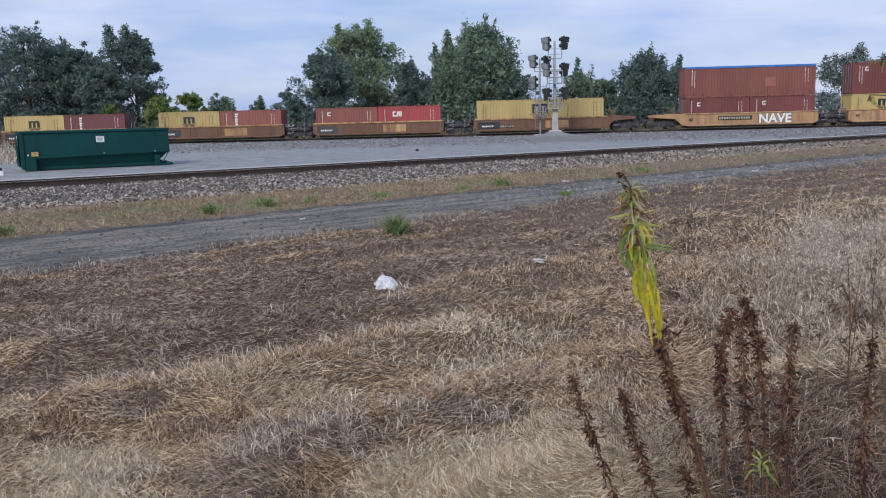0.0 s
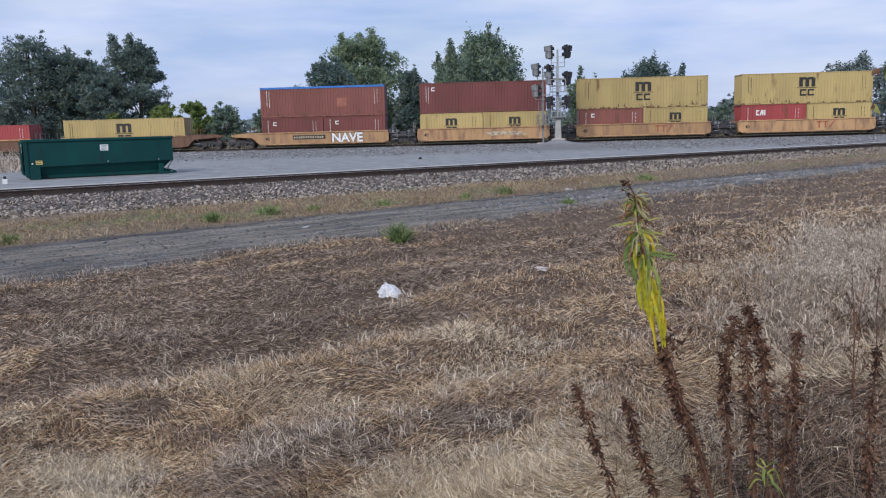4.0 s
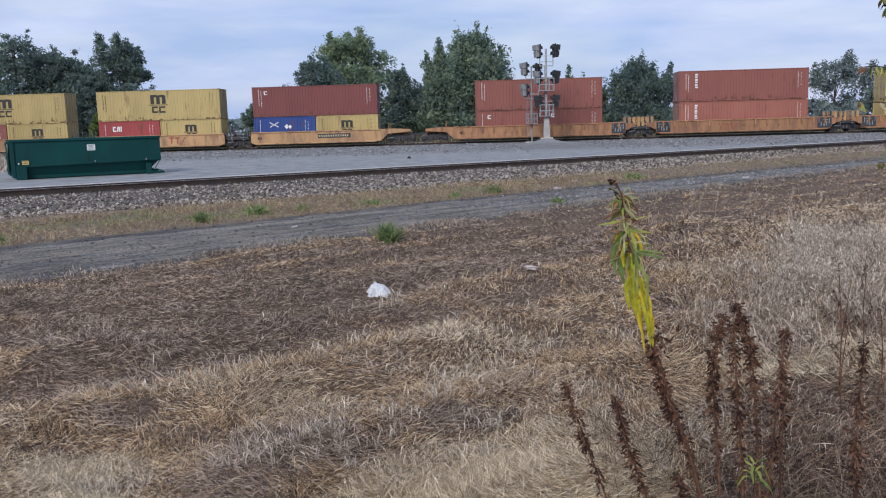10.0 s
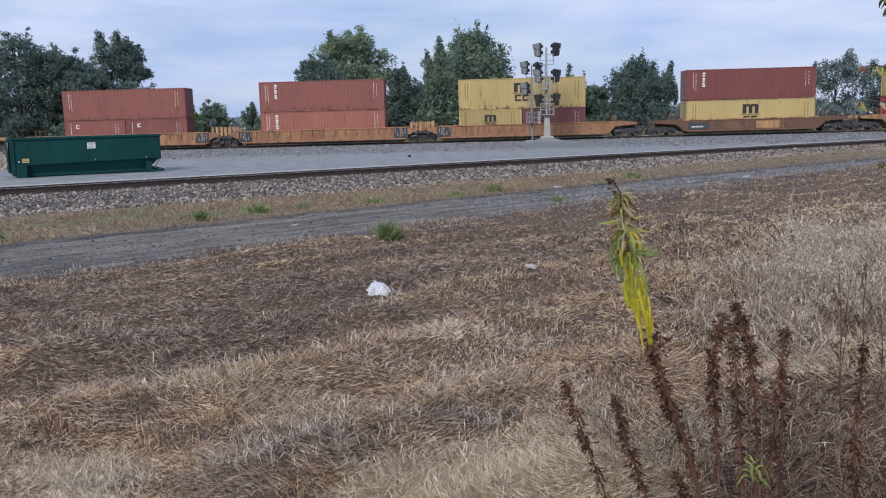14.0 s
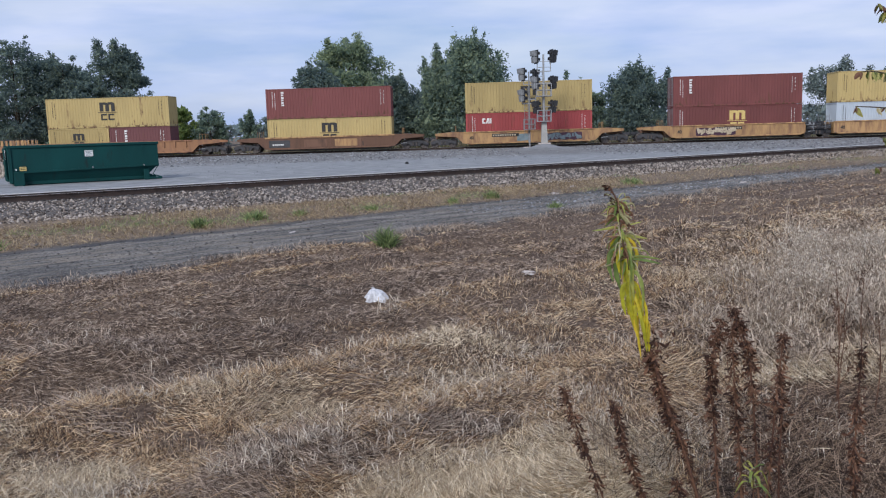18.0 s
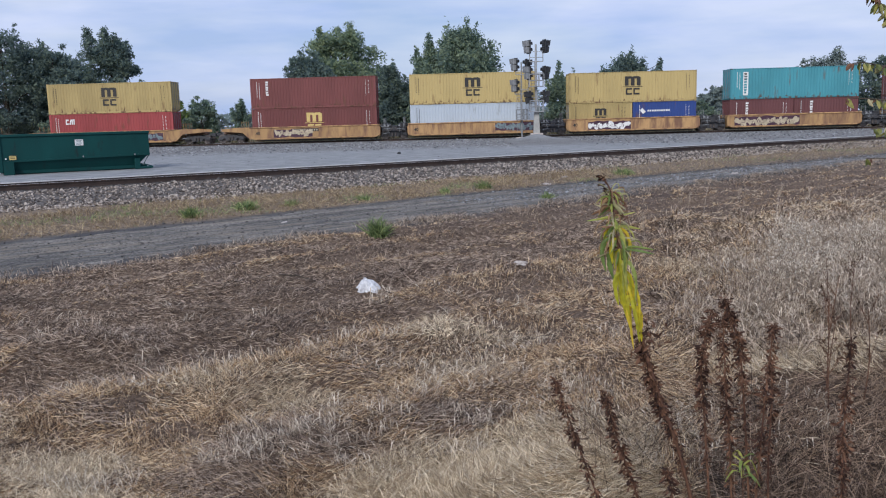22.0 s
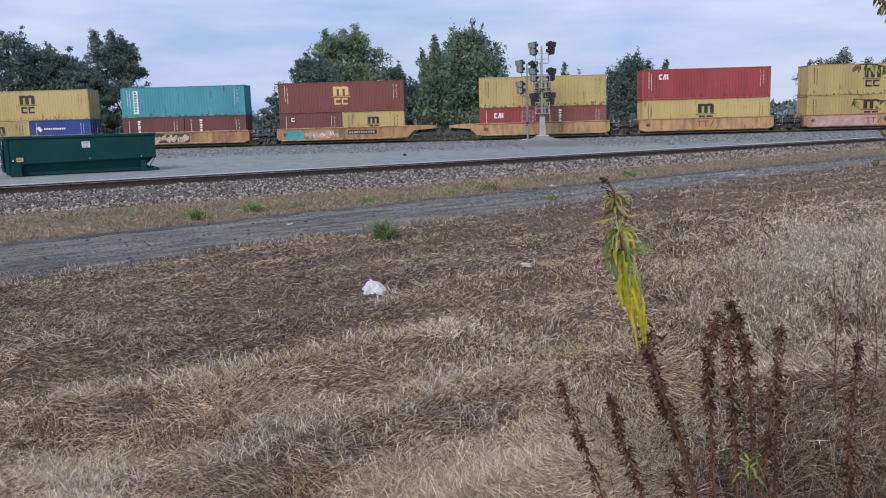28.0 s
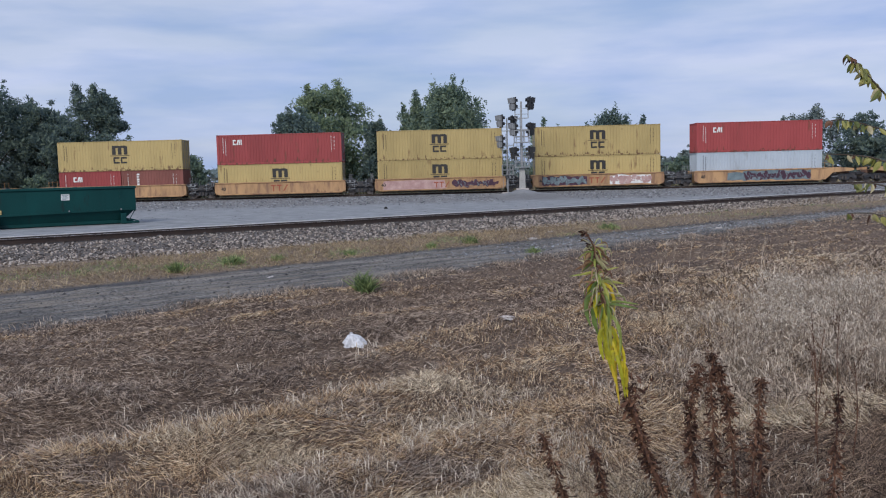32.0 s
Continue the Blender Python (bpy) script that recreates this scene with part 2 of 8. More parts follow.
BOGIE = stuff_material("grimy_dark_steel", ((0.016, 0.017, 0.021), (0.055, 0.055, 0.06)), scale=3, rough=0.65, random=0.4)
TREAD = stuff_material("worn_wheel_steel", ((0.07, 0.06, 0.055), (0.16, 0.14, 0.13)), scale=5, rough=0.5, metal=0.7)
BLACK_MARK = stuff_material("black_marking", ((0.015, 0.014, 0.014), (0.03, 0.028, 0.026)), scale=3, rough=0.6)
WHITE_MARK = stuff_material("white_marking", ((0.62, 0.62, 0.60), (0.8, 0.8, 0.78)), scale=3, rough=0.6)
YELLOW_MARK = stuff_material("yellow_marking", ((0.55, 0.4, 0.12), (0.66, 0.5, 0.2)), scale=3, rough=0.6)
RED_MARK = stuff_material("red_brown_marking", ((0.28, 0.06, 0.03), (0.34, 0.1, 0.05)), scale=3, rough=0.7)
SPRAY_DARK = stuff_material("purple_black_spray", ((0.035, 0.012, 0.03), (0.08, 0.03, 0.05)), scale=2, rough=0.6)
SPRAY_TEAL = stuff_material("teal_spray", ((0.03, 0.24, 0.26), (0.06, 0.33, 0.33)), scale=2, rough=0.6)
SPRAY_TAN = stuff_material("pale_tan_spray", ((0.34, 0.28, 0.19), (0.55, 0.47, 0.34)), scale=2, rough=0.6)
SPRAY_PINK = stuff_material("pink_grey_spray", ((0.34, 0.19, 0.18), (0.52, 0.36, 0.33)), scale=2, rough=0.6)
SPRAY_GREY = stuff_material("blue_grey_spray", ((0.09, 0.13, 0.15), (0.2, 0.26, 0.28)), scale=2, rough=0.6)
RAIL = stuff_material("rusty_rail_steel", ((0.022, 0.015, 0.013), (0.055, 0.034, 0.026)), scale=4, rough=0.8, streak=1)
# pale and non-metal: the shine of the worn steel is in its colour
RAILHEAD = stuff_material("worn_rail_head_with_shine", ((0.50, 0.49, 0.48), (0.68, 0.67, 0.66)), scale=4, rough=0.4)
TIE = stuff_material("weathered_tie_wood", ((0.045, 0.035, 0.03), (0.11, 0.09, 0.075)), scale=3, fine=40, random=0.4, rough=0.9)
GREEN_STEEL = stuff_material("green_container_steel", ((0.002, 0.036, 0.035), (0.003, 0.055, 0.052)), scale=0.8, fine=20, rough=0.6, bump=0.1,
                             wear=(0.012, 0.022, 0.021), wear_amount=0.4, fine_mix=0.08, streak=0.4, gloss=0.22)
GALV = stuff_material("galvanised_steel", ((0.17, 0.18, 0.19), (0.28, 0.29, 0.30)), scale=3, rough=0.6, metal=0.1, bump=0.05)
PALE_POST = stuff_material("pale_painted_steel", ((0.29, 0.285, 0.27), (0.38, 0.375, 0.35)), scale=1.5, rough=0.6)
SIGNAL_BLACK = stuff_material("black_signal_paint", ((0.012, 0.013, 0.016), (0.03, 0.032, 0.036)), scale=3, rough=0.6)
LENS = stuff_material("dark_signal_lens", ((0.02, 0.02, 0.022), (0.03, 0.03, 0.03)), scale=3, rough=0.15)
SIGNAL_GREY = stuff_material("pale_grey_signal_steel", ((0.24, 0.25, 0.26), (0.38, 0.39, 0.40)), scale=3, rough=0.6, bump=0.05)
SILVER_BACK = stuff_material("silver_signal_paint", ((0.14, 0.15, 0.16), (0.30, 0.31, 0.32)), scale=3, rough=0.6)
STONE = stuff_material("ballast_stone", ((0.052, 0.041, 0.034), (0.165, 0.134, 0.11), (0.285, 0.24, 0.202), (0.45, 0.39, 0.335)), scale=0.8, fine=30, island=1.5, rough=0.9, fine_mix=0.2, spread=0.9)
DARK_STONE = stuff_material("dark_loose_stone", ((0.035, 0.032, 0.031), (0.08, 0.073, 0.07), (0.15, 0.14, 0.13)), scale=0.8, fine=30, island=1.2, rough=0.9, spread=0.9)
GREY_STONE = stuff_material("grey_gravel_stone", ((0.085, 0.089, 0.096), (0.20, 0.207, 0.217), (0.35, 0.356, 0.362)), scale=1.2, fine=30, island=1.3, rough=0.9, spread=0.9)
BARK = stuff_material("bark", ((0.04, 0.032, 0.026), (0.10, 0.08, 0.06)), scale=3, fine=20, rough=0.95, bump=0.6, bump_size=0.03)
LEAF_DARK = stuff_material("dark_green_foliage", ((0.085, 0.13, 0.135), (0.14, 0.20, 0.18), (0.22, 0.28, 0.21)), scale=0.35, fine=6, island=0.6, rough=0.75, bump=0, through_light=0.5)
LEAF_MID = stuff_material("green_foliage", ((0.115, 0.172, 0.145), (0.185, 0.257, 0.19), (0.295, 0.36, 0.23)), scale=0.35, fine=6, island=0.6, rough=0.75, bump=0, through_light=0.5)
LEAF_WARM = stuff_material("sunlit_green_foliage", ((0.12, 0.178, 0.135), (0.205, 0.275, 0.175), (0.33, 0.395, 0.22)), scale=0.35, fine=6, island=0.6, rough=0.75, bump=0, through_light=0.5)
LEAF_LIGHT = stuff_material("yellow_green_foliage", ((0.10, 0.16, 0.05), (0.18, 0.25, 0.075), (0.27, 0.33, 0.10)), scale=0.5, fine=6, island=0.6, rough=0.7, bump=0, through_light=0.5)
# paler, greyer leaves: the haze of distance is put into their colour
LEAF_HAZE = stuff_material("haze_tinted_foliage", ((0.085, 0.12, 0.125), (0.125, 0.165, 0.16), (0.175, 0.215, 0.195)), scale=0.2, fine=3, island=0.6, rough=0.8, bump=0)
STRAW = stuff_material("dry_straw", ((0.08, 0.05, 0.033), (0.34, 0.24, 0.155), (0.60, 0.455, 0.30), (0.84, 0.71, 0.52)), scale=0.5, fine=9, island=1.5, rough=0.75, bump=0, fine_mix=0.15, spread=1.0, through_light=0.2)
BROWN_GRASS = stuff_material("brown_dead_grass", ((0.045, 0.029, 0.021), (0.165, 0.115, 0.085), (0.32, 0.236, 0.178), (0.54, 0.43, 0.335)), scale=0.6, fine=9, island=1.5, rough=0.8, bump=0, fine_mix=0.15, spread=1.0, through_light=0.15)
GOLD_GRASS = stuff_material("golden_brown_grass", ((0.08, 0.041, 0.022), (0.315, 0.186, 0.10), (0.57, 0.39, 0.22), (0.80, 0.625, 0.41)), scale=0.6, fine=9, island=1.5, rough=0.8, bump=0, fine_mix=0.15, spread=1.0, through_light=0.2)
PLUME = stuff_material("pale_seed_grass", ((0.17, 0.125, 0.095), (0.45, 0.365, 0.285), (0.80, 0.69, 0.565)), scale=0.6, fine=9, island=1.3, rough=0.8, bump=0, spread=0.95, through_light=0.25)
FLUFF = stuff_material("tan_seed_fluff", ((0.20, 0.15, 0.108), (0.48, 0.39, 0.30), (0.78, 0.67, 0.54)), scale=0.8, fine=9, island=1.2, rough=0.8, bump=0, fine_mix=0.15, spread=0.95, through_light=0.3)
OAT = stuff_material("bleached_oat", ((0.30, 0.24, 0.18), (0.58, 0.49, 0.385), (0.84, 0.75, 0.62)), scale=0.8, fine=9, island=1.2, rough=0.75, bump=0, fine_mix=0.15, spread=0.95, through_light=0.3)
OAT_GREY = stuff_material("weathered_seed_grass", ((0.07, 0.046, 0.033), (0.28, 0.21, 0.155), (0.66, 0.54, 0.42)), scale=0.6, fine=9, island=1.5, rough=0.8, bump=0, spread=1.0, through_light=0.25)
YELLOW_LEAF = stuff_material("yellowing_leaf", ((0.42, 0.41, 0.03), (0.62, 0.51, 0.03), (0.70, 0.52, 0.05)), scale=9, fine=60, random=0.9, rough=0.5, bump=0.1, through_light=0.4)
GREEN_LEAF = stuff_material("fresh_green_leaf", ((0.15, 0.22, 0.055), (0.28, 0.34, 0.075), (0.45, 0.45, 0.11)), scale=9, fine=60, random=0.9, rough=0.5, bump=0.1, through_light=0.4)
WEED_GREEN = stuff_material("green_weed", ((0.10, 0.15, 0.055), (0.20, 0.27, 0.095), (0.36, 0.42, 0.17)), scale=2, fine=20, island=0.9, rough=0.7, bump=0, through_light=0.3)
DEAD = stuff_material("dead_brown_weed", ((0.032, 0.013, 0.008), (0.092, 0.041, 0.024), (0.185, 0.094, 0.055)), scale=6, fine=60, island=0.9, rough=0.85, bump=0, through_light=0.12)
# brown dead stems, their colour taken darker to stand for the shadow between them
DARK_TANGLE = stuff_material("dead_stems_with_gap_shade", ((0.014, 0.007, 0.004), (0.045, 0.024, 0.015), (0.12, 0.074, 0.048), (0.37, 0.265, 0.185)), scale=0.6, fine=9, island=1.4, rough=0.85, bump=0, spread=1.0)
STEM = stuff_material("reddish_stem", ((0.06, 0.026, 0.017), (0.13, 0.06, 0.03)), scale=20, fine=90, rough=0.7, bump=0)
ORANGE_LEAF = stuff_material("withered_orange_leaf", ((0.17, 0.08, 0.045), (0.34, 0.21, 0.10)), scale=8, fine=60, random=0.7, rough=0.6, bump=0, through_light=0.3)
PALE_STRAW = stuff_material("pale_straw", ((0.26, 0.19, 0.12), (0.58, 0.46, 0.31), (0.90, 0.77, 0.57)), scale=0.8, fine=9, island=1.2, rough=0.75, bump=0, fine_mix=0.15, spread=0.95, through_light=0.25)
SAPLING_LEAF = stuff_material("dull_olive_leaf", ((0.13, 0.16, 0.045), (0.27, 0.28, 0.075), (0.42, 0.39, 0.12)), scale=14, fine=70, random=0.9, rough=0.55, bump=0.1, through_light=0.4)
PALE_LEAF = stuff_material("faded_tan_leaf", ((0.30, 0.28, 0.13), (0.52, 0.46, 0.28)), scale=12, fine=60, random=0.7, rough=0.7, bump=0, through_light=0.3)
VERGE = stuff_material("yellowed_verge_grass", ((0.13, 0.085, 0.045), (0.32, 0.23, 0.13), (0.55, 0.43, 0.26)), scale=0.5, fine=9, island=1.2, rough=0.8, bump=0, spread=0.85, through_light=0.25)
PLASTIC = stuff_material("white_plastic_bag_film", ((0.66, 0.67, 0.70), (0.82, 0.82, 0.84)), scale=9, fine=40, rough=0.35, bump=0.3, through_light=0.2)
PALE_LITTER = stuff_material("pale_litter", ((0.36, 0.31, 0.28), (0.54, 0.49, 0.45)), scale=9, fine=40, rough=0.7)
DARK_LUMP = stuff_material("black_rubber_lump", ((0.012, 0.012, 0.013), (0.03, 0.03, 0.03)), scale=9, fine=40, rough=0.8)
WOOD_POLE = stuff_material("weathered_pole_wood", ((0.16, 0.14, 0.12), (0.26, 0.23, 0.2)), scale=2, fine=20, rough=0.9)


# ---- ground, road, tracks ----
TRACK_TURN, ROAD_TURN = math.atan(0.652), math.atan(0.94)
TRAIN_Y, RAIL_TOP = 84.36, 0.40


def off_track(x, y):
    """Distance from the near track's middle line, positive beyond it."""
    return (y - 35.7 - 0.652 * x) * math.cos(TRACK_TURN)


def off_road(x, y):
    """Distance from the road's middle line, positive beyond it."""
    bend = 1.2 * ease(6, 22, x)
    return (y - 20.4 - 0.94 * x + bend * 1.0) * math.cos(ROAD_TURN)


def road_half(x):
    return 2.0 - 0.75 * ease(-4, 12, x) - 0.45 * ease(9, 19, x)


def height(x, y):
    x, y = np.asarray(x, float), np.asarray(y, float)
    dr, dt = off_road(x, y), off_track(x, y)
    z = np.full(x.shape, 0.05)
    field = 1 - ease(-10.0, -2.6, dr)
    z = z + 0.36 * field
    wild = 1 - ease(-3.0, -1.9, dr)
    near = np.exp(-((x / 40) ** 2) - ((y - 8) / 30) ** 2)
    z = z + wild * near * (0.16 * (lumps(x, y, 1.5, 3) - 0.5) + 0.10 * (lumps(x + y * 0.3, y, 0.55, 4) - 0.5))
    furrow = np.sin(dr * 4.4 + 2.6 * lumps(x, y, 4.0, 5)) * (0.4 + lumps(x, y, 2.5, 6))
    z = z + wild * near * (0.035 + 0.035 * ease(-11.5, -9.0, dr)) * furrow
    z = z - 0.03 * (1 - ease(1.2, 2.0, np.abs(dr)))
    toe = 3.6 - 2.4 * ease(-5, 14, x)
    berm = np.where(dt < 0, 1 - ease(1.5, 1.5 + toe, -dt), 1 - ease(1.4, 3.4, dt))
    beyond = ease(0.0, 3.5, dt)
    z = z * (1 - beyond) + 0.13 * beyond
    z = np.maximum(z, 0.05 + 0.19 * berm) + 0.012 * (lumps(x, y, 0.5, 9) - 0.5)
    up = ease(72.5, 81.8, y) * (1 - ease(87.2, 93.0, y))
    z = z + 0.08 * up
    mound = np.exp(-(np.abs((x - 6.6) / 1.5) ** 1.6 + np.abs((y - 76.6) / 1.6) ** 1.8))
    z = z + 0.6 * mound
    return z


def spread_lines(a, b, step, reach, grow=1.22):
    mid = list(np.arange(a, b + step / 2, step))
    lo, hi, s = [], [], step
    while mid[-1] + sum(hi) < reach:
        s *= grow
        hi.append(s)
    right = mid[-1] + np.cumsum(hi)
    left = mid[0] - np.cumsum(hi)
    return np.concatenate((left[::-1], mid, right))


def ground():
    xs = spread_lines(-27, 33, 0.33, 3200)
    ys = spread_lines(1.5, 58, 0.33, 3400)
    gx, gy = np.meshgrid(xs, ys)
    gz = height(gx, gy)
    w, h = len(xs), len(ys)
    verts = np.stack((gx, gy, gz), -1).reshape(-1, 3)
    i = (np.arange(h - 1)[:, None] * w + np.arange(w - 1)[None, :]).ravel()
    faces = np.stack((i, i + 1, i + w + 1, i + w), -1).ravel()
    me = quick("ground", verts, faces, np.full(len(i), 4), True)
    dt, dr = off_track(gx, gy).ravel(), off_road(gx, gy).ravel()
    x, y = gx.ravel(), gy.ravel()
    wob = 0.7 * (lumps(x, y, 1.1, 21) - 0.5) + 0.5 * (lumps(x, y, 3.1, 22) - 0.5)
    toe = 2.0 + 3.3 - 2.6 * ease(-5, 14, x)
    stone = ease(-0.3, 0.3, dt + toe - 0.5 + wob) * (1 - ease(1.6, 2.4, dt + wob * 0.4))
    lot = ease(1.4, 2.3, dt + wob * 0.4) * (1 - ease(92, 96, y)) * ease(-29.5, -27, x + 0.55 * (y - 45) + wob * 2)
    road = (1 - ease(-0.35, 0.35, np.abs(dr + wob * 0.5) - road_half(x) - 0.25)) * (1 - ease(-3, -1, dt + toe))
    # between the rails the ground is darkened, for dark ties and the shadow there
    stone = stone * np.where(np.abs(dt) < 1.25, 0.15, 1.0)
    road = np.maximum(road, np.where(np.abs(dt) < 1.25, 0.9, 0.0))
    stone = np.maximum(stone, 0.5 * ease(56.0, 66.0, y + wob * 5) * (1 - ease(91, 94, y)))
    heap = np.exp(-(((x - 6.7) / 2.6) ** 4 + ((y - 76.0) / 2.6) ** 2))
    stone, lot = stone * (1 - heap), np.maximum(lot, heap)
    col = me.color_attributes.new("zone", "FLOAT_COLOR", "POINT")
    col.data.foreach_set("color", np.stack((road, stone, lot, ease(0.5, 2.5, dr)), -1).astype(np.float32).ravel())

    m = bpy.data.materials.new("field_soil_and_gravel")
    m.use_nodes = True
    n, l = m.node_tree.nodes, m.node_tree.links
    bsdf = n["Principled BSDF"]
    bsdf.inputs["Roughness"].default_value = 0.95
    bsdf.inputs["Specular IOR Level"].default_value = 0.2
    co = n.new("ShaderNodeTexCoord")

    def grainy(scale, colours, lo=0.3, hi=0.7, detail=8.0):
        t = n.new("ShaderNodeTexNoise")
        t.inputs["Scale"].default_value, t.inputs["Detail"].default_value = scale, detail
        t.inputs["Roughness"].default_value = 0.7
        l.new(co.outputs["Object"], t.inputs["Vector"])
        r = n.new("ShaderNodeValToRGB")
        while len(r.color_ramp.elements) < len(colours):
            r.color_ramp.elements.new(0.5)
        for k, c in enumerate(colours):
            r.color_ramp.elements[k].position = lo + (hi - lo) * k / (len(colours) - 1)
            r.color_ramp.elements[k].color = (*c, 1)
        l.new(t.outputs["Fac"], r.inputs["Fac"])
        return r.outputs["Color"], t.outputs["Fac"]

    def mix(f, a, b, kind="MIX"):
        x = n.new("ShaderNodeMix")
        x.data_type, x.blend_type = "RGBA", kind
        if isinstance(f, float):
            x.inputs["Factor"].default_value = f
        else:
            l.new(f, x.inputs["Factor"])
        l.new(a, x.inputs["A"])
        l.new(b, x.inputs["B"])
        return x.outputs["Result"]

    soil, _ = grainy(34.0, ((0.035, 0.024, 0.018), (0.135, 0.098, 0.073), (0.34, 0.26, 0.195)), 0.33, 0.67)
    patch, _ = grainy(0.35, ((0.65, 0.62, 0.62), (1.15, 1.1, 1.0)), 0.35, 0.65)
    soil = mix(1.0, soil, patch, "MULTIPLY")
    dark, _ = grainy(1.3, ((0.045, 0.045, 0.046), (0.085, 0.083, 0.083), (0.16, 0.15, 0.14)))
    pale, _ = grainy(11.0, ((0.045, 0.039, 0.035), (0.12, 0.106, 0.095), (0.27, 0.24, 0.215)), 0.34, 0.66)
    grey, _ = grainy(1.1, ((0.185, 0.190, 0.192), (0.268, 0.274, 0.274), (0.36, 0.362, 0.358)))
    zone = n.new("ShaderNodeAttribute")
    zone.attribute_name = "zone"
    sep = n.new("ShaderNodeSeparateColor")
    l.new(zone.outputs["Color"], sep.inputs["Color"])
    tan, _ = grainy(5.0, ((0.08, 0.058, 0.042), (0.19, 0.142, 0.10), (0.34, 0.265, 0.195)), 0.33, 0.67)
    soil = mix(zone.outputs["Alpha"], soil, tan)
    out = mix(sep.outputs["Red"], soil, dark)
    out = mix(sep.outputs["Blue"], out, grey)
    out = mix(sep.outputs["Green"], out, pale)
    l.new(out, bsdf.inputs["Base Color"])
    fine = n.new("ShaderNodeTexNoise")
    fine.inputs["Scale"].default_value, fine.inputs["Detail"].default_value = 14.0, 8.0
    l.new(co.outputs["Object"], fine.inputs["Vector"])
    bp = n.new("ShaderNodeBump")
    bp.inputs["Strength"].default_value, bp.inputs["Distance"].default_value = 0.8, 0.05
    l.new(fine.outputs["Fac"], bp.inputs["Height"])
    l.new(bp.outputs["Normal"], bsdf.inputs["Normal"])
    me.materials.append(m)
    return tagged(new("ground", me), "dry grassy field with gravel lot and stone ballast", "ground", kind="structure")


ground()


def road():
    """The dark gravel lane between the field and the near track."""
    n, k = 240, 13
    s = np.linspace(-30, 46, n)
    across = np.linspace(-1, 1, k)
    c, d = math.cos(ROAD_TURN), math.sin(ROAD_TURN)
    verts = []
    for i, a in enumerate(s):
        x0 = a * c
        y0 = 20.4 + 0.94 * x0 - 1.2 * float(ease(6, 22, x0))
        wide = float(road_half(x0))
        for q in across:
            edge = wide + 0.5 * (float(lumps(a, q > 0, 0.8, 31)) - 0.5) + 0.35 * (float(lumps(a, q > 0, 0.25, 32)) - 0.5)
            verts.append((x0 - d * q * edge, y0 + c * q * edge, 0.0))
    verts = np.array(verts)
    verts[:, 2] = height(verts[:, 0], verts[:, 1]) + 0.016 - 0.02 * (np.abs(np.tile(across, n)) > 0.99)
    i = (np.arange(n - 1)[:, None] * k + np.arange(k - 1)[None, :]).ravel()
    me = quick("road", verts, np.stack((i, i + k, i + k + 1, i + 1), -1).ravel(), np.full(len(i), 4), True)
    m = stuff_material("dark_packed_gravel", ((0.058, 0.056, 0.055), (0.145, 0.137, 0.127), (0.31, 0.28, 0.24)), scale=2.6, fine=22,
                       rough=0.95, bump=1.0, bump_size=0.05, fine_mix=0.7, wear=(0.28, 0.235, 0.18), wear_amount=0.75, gloss=0.15)
    for node in m.node_tree.nodes:
        if node.bl_idname == "ShaderNodeMapping":
            node.vector_type = "TEXTURE"
            node.inputs["Rotation"].default_value = (0, 0, ROAD_TURN)
            node.inputs["Scale"].default_value = (6.0, 1.0, 1.0)
    me.materials.append(m)
    return tagged(new("road", me), "dark packed gravel service road through dry grass", "road", kind="structure")


road()


def rail_track(name, middle, turn, length, base, label, tie_from, tie_to, tie_step=0.53):
    """A track whose middle is at that place; turn in degrees; ties are laid in a stretch of it."""
    root = tagged(new(name), label, "railway track", kind="structure")
    root.matrix_basis = pose(middle[0], middle[1], base, 0, 0, turn)
    prof = [(-0.075, 0), (0.075, 0), (0.075, 0.012), (0.012, 0.03), (0.012, 0.13), (0.036, 0.142), (0.036, 0.168), (0.028, 0.176),
            (-0.028, 0.176), (-0.036, 0.168), (-0.036, 0.142), (-0.012, 0.13), (-0.012, 0.03), (-0.075, 0.012)]
    rail, head = Mesh(), Mesh()
    n = len(prof)
    rail.add([(x, y, z) for x in length for y, z in prof], [(i, (i + 1) % n, n + (i + 1) % n, n + i) for i in range(n)] + [tuple(range(n))[::-1], tuple(range(n, 2 * n))])
    head.box(length[0], length[1], -0.026, 0.026, 0.1765, 0.179).box(length[0], length[1], -0.040, -0.033, 0.146, 0.176)
    rail, head = rail.data("rail"), head.data("railhead")
    tie = Mesh().bar(-0.115, 0.115, -1.3, 1.3, -0.16, 0.0, 0.012).data("tie")
    plate = Mesh().box(-0.09, 0.09, -0.17, 0.17, 0, 0.012).data("tie_plate")
    for side in (-1, 1):
        r = part("rail", rail, RAIL, root, at=pose(0, side * 0.755, 0.012))
        part("railhead", head, RAILHEAD, r, "polished top and inner edge of the rail", at=pose(0, 0, 0) if side > 0 else Matrix.Diagonal((1, -1, 1, 1)))
    a = tie_from
    rnd = random.Random(5)
    while a < tie_to:
        t = part("tie", tie, TIE, root, at=pose(a, rnd.uniform(-0.04, 0.04), rnd.uniform(-0.008, 0.0), 0, 0, rnd.uniform(-1.2, 1.2)))
        a += tie_step
    return root


rail_track("near_track", (4.0, 38.31), math.degrees(TRACK_TURN), (-75, 66), 0.255, "rusty railway track on pale stone ballast", -33, 58)
rail_track("far_track", (0.0, TRAIN_Y), 0, (-420, 430), RAIL_TOP - 0.191, "railway track under the passing freight train", -62, 62, 0.56)


